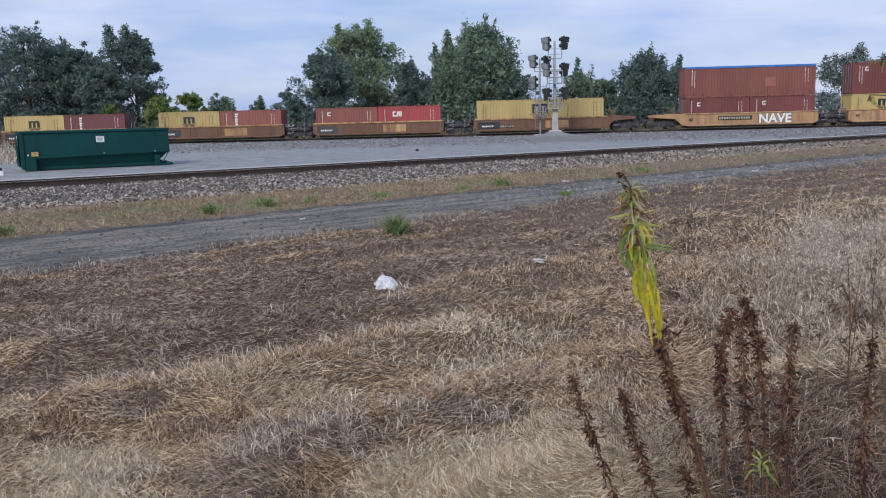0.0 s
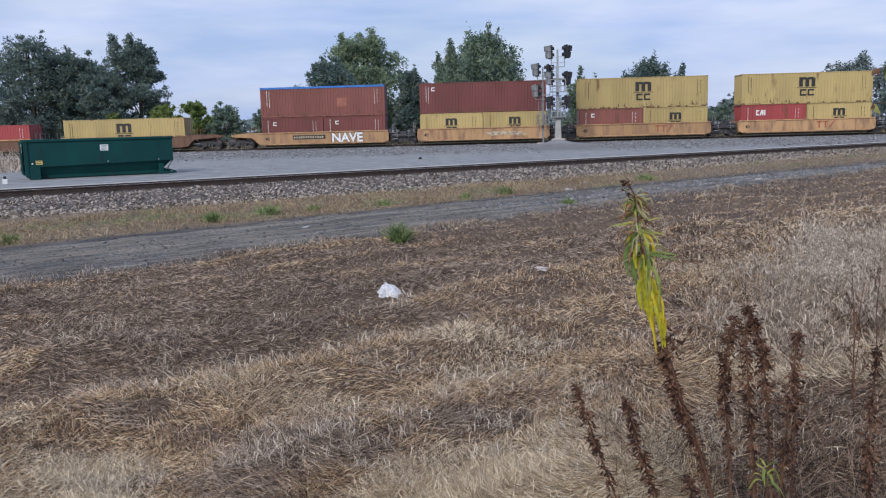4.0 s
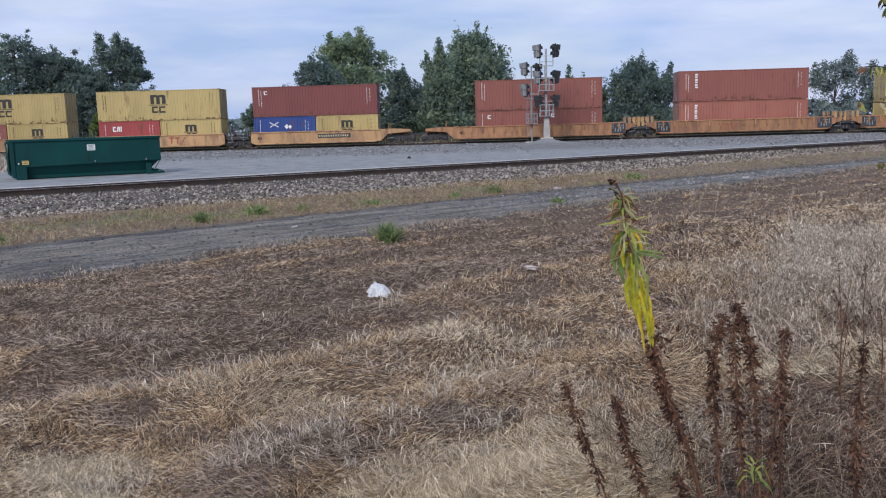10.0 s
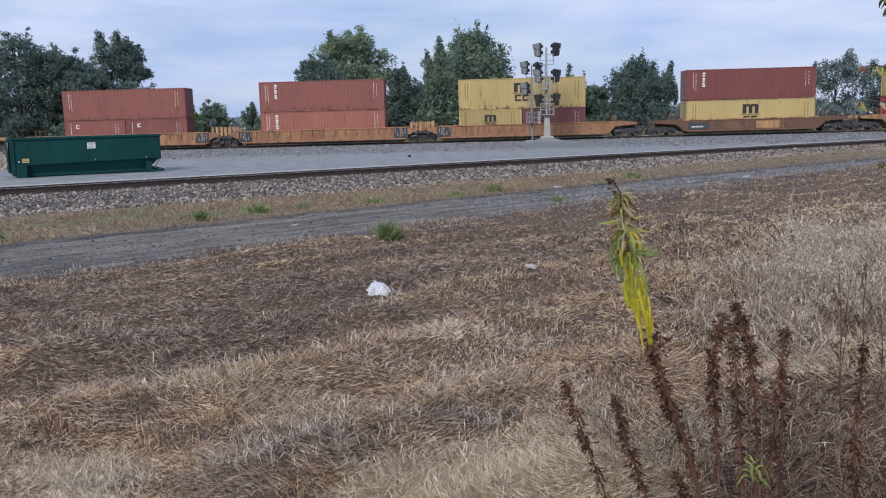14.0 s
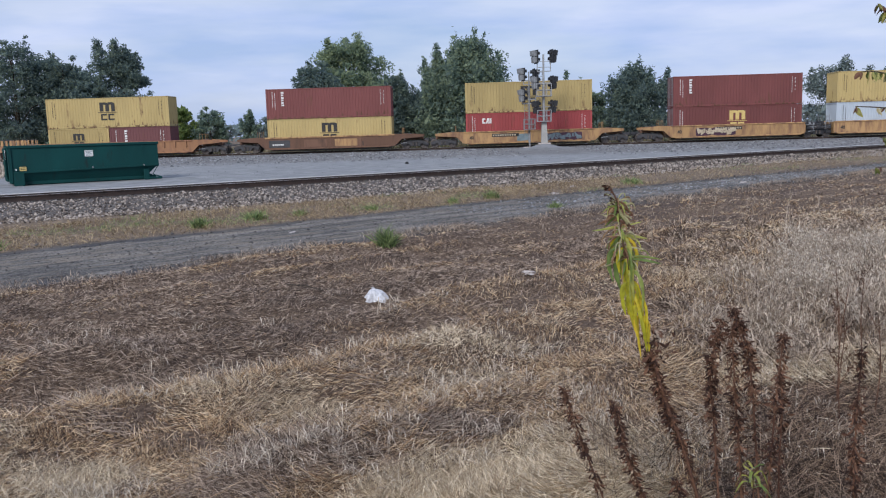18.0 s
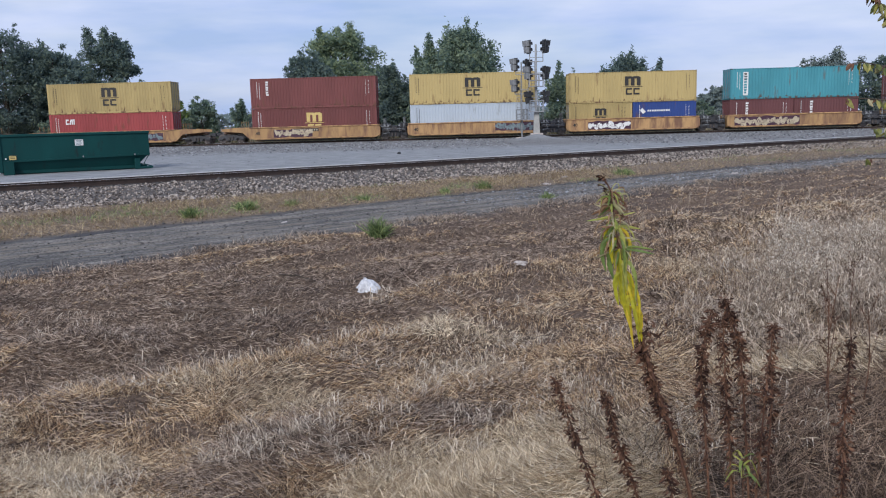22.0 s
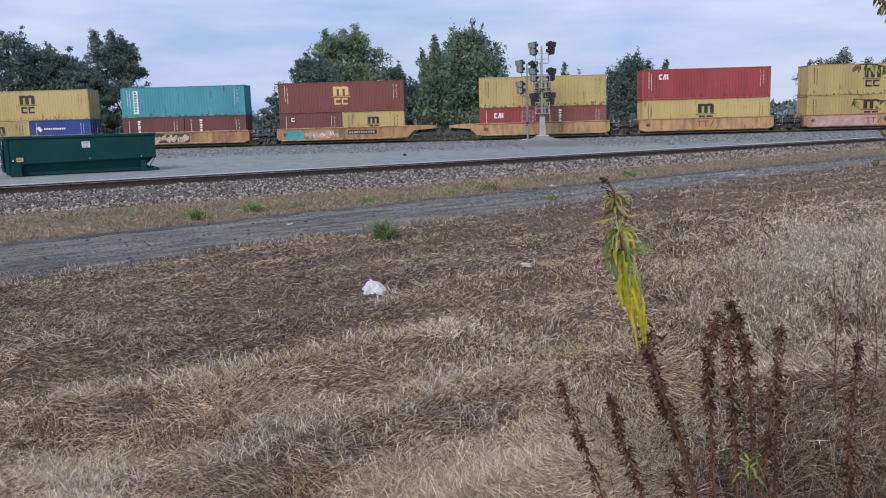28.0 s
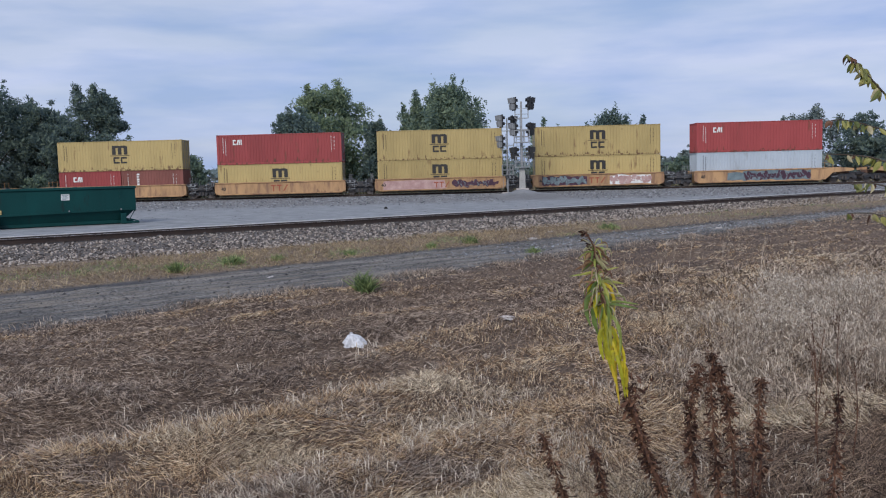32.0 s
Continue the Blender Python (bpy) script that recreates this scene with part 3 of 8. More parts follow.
def stones(name, label, material, n, place, size, seed):
    """Loose stones, each an uneven eight-sided lump, in one sheet of stuff."""
    rng = np.random.default_rng(seed)
    x, y = place(rng, n)
    z = height(x, y)
    base = np.array([(1, 0, 0), (-1, 0, 0), (0, 1, 0), (0, -1, 0), (0, 0, 1), (0, 0, -1)], float)
    tri = np.array([(0, 2, 4), (2, 1, 4), (1, 3, 4), (3, 0, 4), (2, 0, 5), (1, 2, 5), (3, 1, 5), (0, 3, 5)])
    n = len(x)
    r = rng.uniform(*size, (n, 1, 1)) * np.where(rng.random((n, 1, 1)) < 0.12, 1.7, 1.0)
    v = base[None] * rng.uniform(0.6, 1.25, (n, 6, 3)) + rng.normal(0, 0.18, (n, 6, 3))
    v[:, :, 2] *= 0.75
    ang = rng.uniform(0, 6.28, n)
    c, s = np.cos(ang)[:, None], np.sin(ang)[:, None]
    v = np.stack((v[:, :, 0] * c - v[:, :, 1] * s, v[:, :, 0] * s + v[:, :, 1] * c, v[:, :, 2]), -1) * r
    v += np.stack((x, y, z + 0.012), -1)[:, None, :]
    f = (tri[None] + (np.arange(n) * 6)[:, None, None]).reshape(-1)
    me = quick(name, v.reshape(-1, 3), f, np.full(n * 8, 3))
    me.materials.append(material)
    return tagged(new(name, me), label, "stones", kind="stuff")


def on_shoulder(rng, n):
    a = rng.uniform(-38, 62, n)
    toe = 3.6 - 2.7 * ease(-5, 14, a * math.cos(TRACK_TURN))
    d = -1.0 - rng.random(n) ** 0.8 * (1.6 + toe)
    keep = rng.random(n) < np.where(a > 30, 0.55, 1.0)
    a, d = a[keep], d[keep]
    c, s = math.cos(TRACK_TURN), math.sin(TRACK_TURN)
    return a * c - d * s, 35.7 + a * s + d * c


def on_crib(rng, n):
    a, d = rng.uniform(-34, 60, n), rng.uniform(-1.2, 2.3, n)
    c, s = math.cos(TRACK_TURN), math.sin(TRACK_TURN)
    return a * c - d * s, 35.7 + a * s + d * c


def on_far_ballast(rng, n):
    x, y = rng.uniform(-56, 58, n), 56 + 26 * rng.random(n) ** 0.6
    keep = ((np.abs(x - 6.7) > 2.7) | (y > 79)) & (np.abs(x) < 0.64 * y + 3) & (off_track(x, y) > 4)
    return x[keep], y[keep]


def on_road(rng, n):
    a = rng.uniform(-14, 30, n)
    x = a * math.cos(ROAD_TURN)
    d = rng.normal(0, 1.25, n)
    y = 20.4 + 0.94 * x - 1.2 * ease(6, 22, x)
    return x - d * math.sin(ROAD_TURN), y + d * math.cos(ROAD_TURN)


def on_road_east(rng, n):
    x = rng.uniform(0, 24, n)
    d = rng.normal(0.1, 0.6, n)
    y = 20.4 + 0.94 * x - 1.2 * ease(6, 22, x)
    return x - d * math.sin(ROAD_TURN), y + d * math.cos(ROAD_TURN)


def on_lot(rng, n):
    y = rng.uniform(40, 76, n)
    x = rng.uniform(-0.6, 0.62, n) * y
    keep = off_track(x, y) > 2.2
    return x[keep], y[keep]


stones("ballast", "pale broken stone ballast along the track", STONE, 31000, on_shoulder, (0.024, 0.052), 1)
stones("crib_ballast", "stone ballast between the ties", DARK_STONE, 5200, on_crib, (0.03, 0.06), 2)
stones("far_ballast", "grey stone ballast of the far track", GREY_STONE, 10500, on_far_ballast, (0.04, 0.08), 3)
stones("road_gravel", "loose gravel on the service road", DARK_STONE, 7500, on_road, (0.010, 0.028), 4)
stones("pale_gravel", "pale crushed gravel strewn on the service road", GREY_STONE, 5200, on_road_east, (0.012, 0.034), 6)
stones("lot_gravel", "loose gravel on the grey lot", GREY_STONE, 1500, on_lot, (0.015, 0.035), 5)


# ---- freight containers ----
SIZES = {"long": (12.19, 2.896), "short": (6.06, 2.591)}
BOX_MESHES = {}


def box_meshes(kind):
    if kind in BOX_MESHES:
        return BOX_MESHES[kind]
    length, tall = SIZES[kind]
    hx, hy = length / 2, 1.219
    body = Mesh()
    n = 43 if kind == "long" else 21
    a, b = -hx + 0.13, hx - 0.13
    for side in (-1, 1):
        pts = []
        p = (b - a) / n
        for i in range(n):
            x = a + i * p
            pts += [(x, 0.0), (x + 0.34 * p, 0.0), (x + 0.5 * p, 0.026), (x + 0.84 * p, 0.026)]
        pts.append((b, 0.0))
        verts = [(x, side * (hy - 0.012 - d), z) for x, d in pts for z in (0.14, tall - 0.07)]
        body.add(verts, [(2 * i, 2 * i + 2, 2 * i + 3, 2 * i + 1) for i in range(len(pts) - 1)])
    pts = []
    p = 2 * (hy - 0.1) / 9
    for i in range(9):
        y = -hy + 0.1 + i * p
        pts += [(y, 0.0), (y + 0.34 * p, 0.0), (y + 0.5 * p, 0.04), (y + 0.84 * p, 0.04)]
    pts.append((hy - 0.1, 0.0))
    body.add([(-hx + 0.02 + d, y, z) for y, d in pts for z in (0.14, tall - 0.07)], [(2 * i, 2 * i + 1, 2 * i + 3, 2 * i + 2) for i in range(len(pts) - 1)])
    roof = Mesh().box(-hx + 0.1, hx - 0.1, -hy + 0.05, hy - 0.05, tall - 0.045, tall - 0.02)
    floor = Mesh().box(-hx + 0.1, hx - 0.1, -hy + 0.06, hy - 0.06, 0.10, 0.15)
    frame_ = Mesh()
    for sx in (-1, 1):
        for sy in (-1, 1):
            x0, y0 = sx * hx, sy * hy
            frame_.bar(min(x0, x0 - sx * 0.15), max(x0, x0 - sx * 0.15), min(y0, y0 - sy * 0.12), max(y0, y0 - sy * 0.12), 0.11, tall - 0.11)
    for sy in (-1, 1):
        y0, y1 = sorted((sy * hy, sy * (hy - 0.06)))
        frame_.bar(-hx + 0.15, hx - 0.15, y0, y1, 0.0, 0.155)
        frame_.bar(-hx + 0.15, hx - 0.15, y0, y1, tall - 0.085, tall - 0.012)
    for sx in (-1, 1):
        x0, x1 = sorted((sx * hx, sx * (hx - 0.07)))
        frame_.bar(x0, x1, -hy + 0.12, hy - 0.12, 0.0, 0.15)
        frame_.bar(x0, x1, -hy + 0.12, hy - 0.12, tall - 0.1, tall - 0.012)
    door = Mesh().bar(hx - 0.065, hx - 0.02, 0.012, hy - 0.125, 0.155, tall - 0.105)
    for z in (0.7, 1.2, 1.7):
        door.bar(hx - 0.022, hx - 0.008, 0.1, hy - 0.22, z - 0.12, z + 0.12, 0.004)
    rod = Mesh().tube([(hx + 0.002, 0, 0.12), (hx + 0.002, 0, tall - 0.08)], 0.02, 6)
    for z in (0.2, 1.0, 1.9, tall - 0.2):
        rod.box(hx - 0.02, hx + 0.018, -0.05, 0.05, z - 0.03, z + 0.03)
    rod.box(hx - 0.01, hx + 0.03, -0.03, 0.30, 1.18, 1.22)
    cast = Mesh().bar(-0.09, 0.09, -0.082, 0.082, -0.06, 0.06, 0.015)
    out = dict(body=body.data("body"), roof=roof.data("roof"), floor=floor.data("floor"), frame=frame_.data("frame"),
               door=door.data("door"), rod=rod.data("lock_rod"), cast=cast.data("corner_casting"))
    BOX_MESHES[kind] = out
    return out


def glyph_bars(rng, n, high, wide, gap, upright=True):
    """A column or row of plain bars in place of small lettering."""
    me = Mesh()
    end = n * (high + gap) - gap * 1.5
    if upright:
        me.box(0, 0.012, -0.0015, 0.0015, -end, 0)
    else:
        me.box(0, end, -0.0015, 0.0015, -0.012, 0)
    for i in range(n):
        k = high * rng.uniform(0.75, 1.0)
        if upright:
            me.box(0, wide * rng.uniform(0.7, 1), -0.002, 0.002, -i * (high + gap) - k, -i * (high + gap))
        else:
            me.box(i * (high + gap), i * (high + gap) + k, -0.002, 0.002, -wide, 0)
    return me


def arch_mark(wide, high):
    """Three thick uprights under one band: the big dark emblem."""
    b, c, k = wide * 0.235, wide / 2, -high * 0.26
    return Mesh().prism([(-c, -high), (-c + b, -high), (-c + b, k), (-b / 2, k), (-b / 2, -high), (b / 2, -high), (b / 2, k), (c - b, k), (c - b, -high), (c, -high),
                         (c, -high * 0.12), (c - b * 0.6, 0), (b * 0.4, 0), (0, -high * 0.06), (-b * 0.4, 0), (-c, 0)], -0.002, 0.002)


def open_square(wide, high):
    """A square open to one side."""
    t = high * 0.25
    return Mesh().prism([(0, -t * 0.3), (t * 0.3, 0), (wide, 0), (wide, -t), (t, -t), (t, -high + t), (wide, -high + t), (wide, -high), (t * 0.3, -high), (0, -high + t * 0.3)], -0.002, 0.002)


def words(text, high, bold=0.0):
    """Painted lettering as a thin mesh; it stands upright, facing the near side, from its lower left corner."""
    curve = bpy.data.curves.new("lettering", "FONT")
    curve.body, curve.size, curve.extrude, curve.offset = text, high * 1.4, 0.002, bold
    ob = bpy.data.objects.new("lettering", curve)
    me = bpy.data.meshes.new_from_object(ob)
    me.transform(pose(0, 0, 0, 90))
    bpy.data.objects.remove(ob)
    bpy.data.curves.remove(curve)
    return me


MARKS = {}


def mark(key, make):
    if key not in MARKS:
        MARKS[key] = make().data("marking")
    return MARKS[key]


def container(kind, colour, label, flip=False, logo="", ink=None, seed=0):
    """A steel freight container, standing on its floor at its middle; its doors are at the positive end unless flipped."""
    length, tall = SIZES[kind]
    hx, hy = length / 2, 1.219
    ms = box_meshes(kind)
    root = tagged(new("shipping_container"), label, "container", "containers on the freight train")
    turn = pose(0, 0, 0, 0, 0, 180) if flip else pose(0, 0, 0)
    part("body", ms["body"], colour, root, at=turn)
    part("frame", ms["frame"], colour, root, at=turn)
    part("roof", ms["roof"], colour, root, at=turn)
    part("floor", ms["floor"], BOGIE, root, at=turn)
    for side in (1, -1):
        m = turn if side > 0 else turn @ Matrix.Diagonal((1, -1, 1, 1))
        d = part("door", ms["door"], colour, root, at=m)
        for y in (0.28, 0.82):
            part("lock_rod", ms["rod"], GALV, d, at=pose(0, y, 0))
    for sx in (-1, 1):
        for sy in (-1, 1):
            for z in (0.06, tall - 0.06):
                part("corner_casting", ms["cast"], colour, root, at=pose(sx * (hx - 0.085), sy * (hy - 0.077), z))
    rng = random.Random(seed)
    ink = ink or WHITE_MARK
    face = -hy - 0.004
    v = seed % 3
    part("lettering", mark((kind, "left", v), lambda: glyph_bars(random.Random(v), 9 if kind == "long" else 7, 0.12, 0.06, 0.05)), ink, root,
         "column of small lettering", at=pose(-hx + 0.62, face, tall - 0.3))
    if kind == "long":
        part("lettering", mark((kind, "left2", v), lambda: glyph_bars(random.Random(v + 7), 9, 0.12, 0.06, 0.06)), ink, root, at=pose(-hx + 0.86, face, tall - 0.42))
    part("lettering", mark((kind, "right", v), lambda: glyph_bars(random.Random(v + 3), 13 if kind == "long" else 9, 0.07, 0.045, 0.05)), ink, root, at=pose(hx - 1.0, face, tall - 0.35))
    part("lettering", mark((kind, "right2", v), lambda: glyph_bars(random.Random(v + 5), 4, 0.10, 0.07, 0.26)), ink, root, at=pose(hx - 0.72, face, tall - 0.45))
    if logo == "emblem" and kind == "long":
        e = part("emblem", mark("arch_long", lambda: arch_mark(1.5, 0.88)), BLACK_MARK if colour is YELLOW else YELLOW_MARK, root, "dark three-legged emblem", at=pose(0, face, tall - 0.45))
        part("underline", mark("line_long", lambda: Mesh().box(-0.95, 0.95, -0.002, 0.002, -0.05, 0)), e.material_slots[0].material, root, at=pose(0, face, tall - 1.40))
        for x in (-0.66, 0.06):
            part("emblem", mark("square_long", lambda: open_square(0.6, 0.62)), e.material_slots[0].material, root, at=pose(x, face, tall - 1.56))
    elif logo == "emblem":
        e = part("emblem", mark("arch_short", lambda: arch_mark(1.1, 0.66)), BLACK_MARK, root, "dark three-legged emblem", at=pose(0, face, tall - 0.5))
        part("underline", mark("line_short", lambda: Mesh().box(-0.7, 0.7, -0.002, 0.002, -0.04, 0)), BLACK_MARK, root, at=pose(0, face, tall - 1.21))
        for x in (-0.48, 0.05):
            part("emblem", mark("square_short", lambda: open_square(0.44, 0.45)), BLACK_MARK, root, at=pose(x, face, tall - 1.32))
    elif logo == "blocks":
        x = -hx + 1.4 + (0.2 if kind == "long" else 0)
        part("emblem", mark("block_a", lambda: open_square(0.3, 0.5)), WHITE_MARK, root, "white lettering block", at=pose(x, face, tall - 0.5))
        part("emblem", mark("block_b", lambda: Mesh().prism([(0, -0.5), (0.14, -0.5), (0.24, -0.12), (0.24, -0.5), (0.36, -0.5), (0.36, 0), (0.14, 0)], -0.002, 0.002)), WHITE_MARK, root, at=pose(x + 0.34, face, tall - 0.5))
        part("emblem", mark("block_c", lambda: Mesh().box(0, 0.12, -0.002, 0.002, -0.5, 0)), WHITE_MARK, root, at=pose(x + 0.76, face, tall - 0.5))
    elif logo == "square":
        part("emblem", mark("square", lambda: open_square(0.33, 0.36)),
             WHITE_MARK, root, at=pose(-hx + 1.15, face, tall - 0.42))
    elif logo == "column":
        part("emblem", mark("column", lambda: glyph_bars(random.Random(40), 6, 0.19, 0.28, 0.05)), WHITE_MARK, root, "white vertical lettering", at=pose(-hx + 1.5, face, tall - 0.3))
    elif logo == "band":
        part("emblem", mark("band", lambda: Mesh().box(-0.24, 0.24, -0.002, 0.002, -2.2, 0)), WHITE_MARK, root, "tall white panel with vertical lettering", at=pose(-hx + 1.45, face, tall - 0.35))
        part("lettering", mark("bandtext", lambda: glyph_bars(random.Random(41), 8, 0.2, 0.3, 0.05)), TEAL, root, at=pose(-hx + 1.3, face - 0.005, tall - 0.45))
    elif logo == "cross":
        me = Mesh()
        for k in (-1, 1):
            me.box(-0.5, 0.5, -0.002, 0.002, -0.035, 0.035, pose(0, 0, 0, 0, k * 28, 0))
        part("emblem", me, WHITE_MARK, root, "crossed pale bars", at=pose(-hx + 2.0, face, tall - 0.75))
        part("emblem", Mesh().box(-0.17, 0.17, -0.002, 0.002, -0.17, 0.17, pose(0, 0, 0, 0, 45, 0)).box(-0.13, 0.13, -0.002, 0.002, -0.13, 0.13, pose(0.33, 0, -0.03, 0, 45, 0)), WHITE_MARK, root,
             at=pose(0.2, face, tall - 0.95))
    elif logo == "dots":
        part("emblem", Mesh().box(-0.25, 0.25, -0.002, 0.002, -0.16, 0.16, pose(0, 0, 0, 0, 45, 0)), WHITE_MARK, root, at=pose(-hx + 0.95, face, tall - 0.85))
        part("lettering", glyph_bars(random.Random(42), 10, 0.18, 0.16, 0.04, False), WHITE_MARK, root, at=pose(-hx + 1.4, face, tall - 0.75))
    return root


# ---- well cars ----
CAR_MESHES = {}


def shared(key, make):
    if key not in CAR_MESHES:
        CAR_MESHES[key] = make().data(key[0])
    return CAR_MESHES[key]


def sill_outline(half, left, right):
    """The side of a well: bottom and top edges, with raised ends over an end bogie."""
    top, low = 1.45, 0.28
    pts = []
    if left:
        pts += [(-half, low + 0.05), (-half - 0.7, 0.98), (-half - 2.6, 1.12), (-half - 2.75, 1.16), (-half - 2.75, 1.36), (-half - 1.2, 1.48), (-half, top)]
    else:
        pts += [(-half + 0.35, low), (-half - 0.05, low + 0.22), (-half - 0.05, top - 0.25), (-half + 0.12, top)]
    if right:
        pts += [(half, top), (half + 1.2, 1.48), (half + 2.75, 1.36), (half + 2.75, 1.16), (half + 2.6, 1.12), (half + 0.7, 0.98), (half, low + 0.05)]
    else:
        pts += [(half - 0.12, top), (half + 0.05, top - 0.25), (half + 0.05, low + 0.22), (half - 0.35, low)]
    return pts


def bogie(parent, x):
    """A two-axle bogie under one end or joint; returns its wheel sets."""
    ob = part("bogie", shared(("bogie",), lambda: Mesh().bar(-0.18, 0.18, -1.0, 1.0, 0.42, 0.72, 0.03).bar(-0.35, 0.35, -0.35, 0.35, 0.66, 0.84, 0.03)), BOGIE, parent, "dark steel bogie", at=pose(x, 0, 0))
    side = shared(("side_frame",), lambda: Mesh().prism([(-1.25, 0.36), (-1.25, 0.58), (-0.95, 0.66), (-0.45, 0.80), (0.45, 0.80), (0.95, 0.66), (1.25, 0.58), (1.25, 0.36), (0.95, 0.34), (0.62, 0.5), (0.42, 0.24),
                                                         (-0.42, 0.24), (-0.62, 0.5), (-0.95, 0.34)], -0.07, 0.07))
    spring = shared(("spring",), lambda: Mesh().tube([(0, 0, 0.28), (0, 0, 0.62)], 0.09, 8))
    for sy in (-1, 1):
        part("side_frame", side, BOGIE, ob, at=pose(0, sy * 1.0, 0))
        for sx in (-0.16, 0.16):
            part("spring", spring, TREAD, ob, at=pose(sx, sy * 1.1, 0))

    def wheelset():
        me = Mesh().tube([(0, -1.05, 0), (0, 1.05, 0)], 0.075, 8)
        for sy in (-1, 1):
            me.tube([(0, sy * 0.70, 0), (0, sy * 0.725, 0), (0, sy * 0.73, 0), (0, sy * 0.83, 0)], [0.42, 0.445, 0.42, 0.415], 18)
            for k in range(3):
                q = k * 2.0944
                me.box(-0.06 + 0.25 * math.cos(q), 0.06 + 0.25 * math.cos(q), sy * 0.835 - 0.012, sy * 0.835 + 0.012, -0.06 + 0.25 * math.sin(q), 0.06 + 0.25 * math.sin(q))
        return me
    sets = []
    for sx in (-0.89, 0.89):
        sets.append((part("wheelset", shared(("wheelset",), wheelset), TREAD, ob, at=pose(sx, 0, 0.42)), sx))
    return sets


def scrawl(seed, wide, high, n):
    """Sprayed swollen shapes, crowded over one another."""
    rng = random.Random(seed)
    me = Mesh().prism([(0.08, high * 0.36), (wide - 0.1, high * 0.4), (wide - 0.04, high * 0.6), (0.04, high * 0.62)], -0.0012, 0.0012)
    w = wide / n
    for i in range(n * 3):
        cx, cz = wide * (i + 0.5) / (n * 3) + rng.uniform(-0.1, 0.1) * w, high * rng.uniform(0.3, 0.7)
        rx, rz = w * rng.uniform(0.2, 0.42), high * rng.uniform(0.22, 0.5)
        lean, k = rng.uniform(-0.5, 0.5), rng.randrange(6, 10)
        depth = 0.0015 + 0.0004 * (i % 4)
        ring = []
        for j in range(k):
            q = 6.2832 * j / k
            g = rng.uniform(0.7, 1.1)
            ring.append((cx + rx * g * math.cos(q) + lean * rz * g * math.sin(q), min(high, max(0.0, cz + rz * g * math.sin(q)))))
        me.prism(ring, -depth, depth)
    return me


def slits(seed, wide, high, n):
    """Thin slanted strokes over the swollen shapes."""
    rng = random.Random(seed + 900)
    me = Mesh()
    for i in range(n * 4):
        x, z, t = rng.uniform(0.05, 0.92) * wide, high * rng.uniform(0.08, 0.55), rng.uniform(0.03, 0.07)
        dx, dz = rng.choice(((0.1, 0.4), (-0.15, 0.35), (0.35, 0.08), (0.3, -0.05), (0.2, 0.25))) 
        dz = dz * high
        me.prism([(x, z), (x + t, z + t * 0.4), (x + dx + t * 0.7, z + dz + t * 0.6), (x + dx, z + dz)], -0.001, 0.001)
    return me


def backing(seed, wide, high):
    """The uneven ground colour sprayed behind the shapes."""
    rng = random.Random(seed + 500)
    k = max(5, int(wide / 0.35))
    low = [(wide * (i / k) - 0.1 + 0.2 * i / k, rng.uniform(-0.06, 0.1) * high) for i in range(k + 1)]
    top = [(wide * (i / k) - 0.1 + 0.2 * i / k, high * rng.uniform(0.88, 1.06)) for i in range(k, -1, -1)]
    return Mesh().prism(low + top, -0.0015, 0.0015)


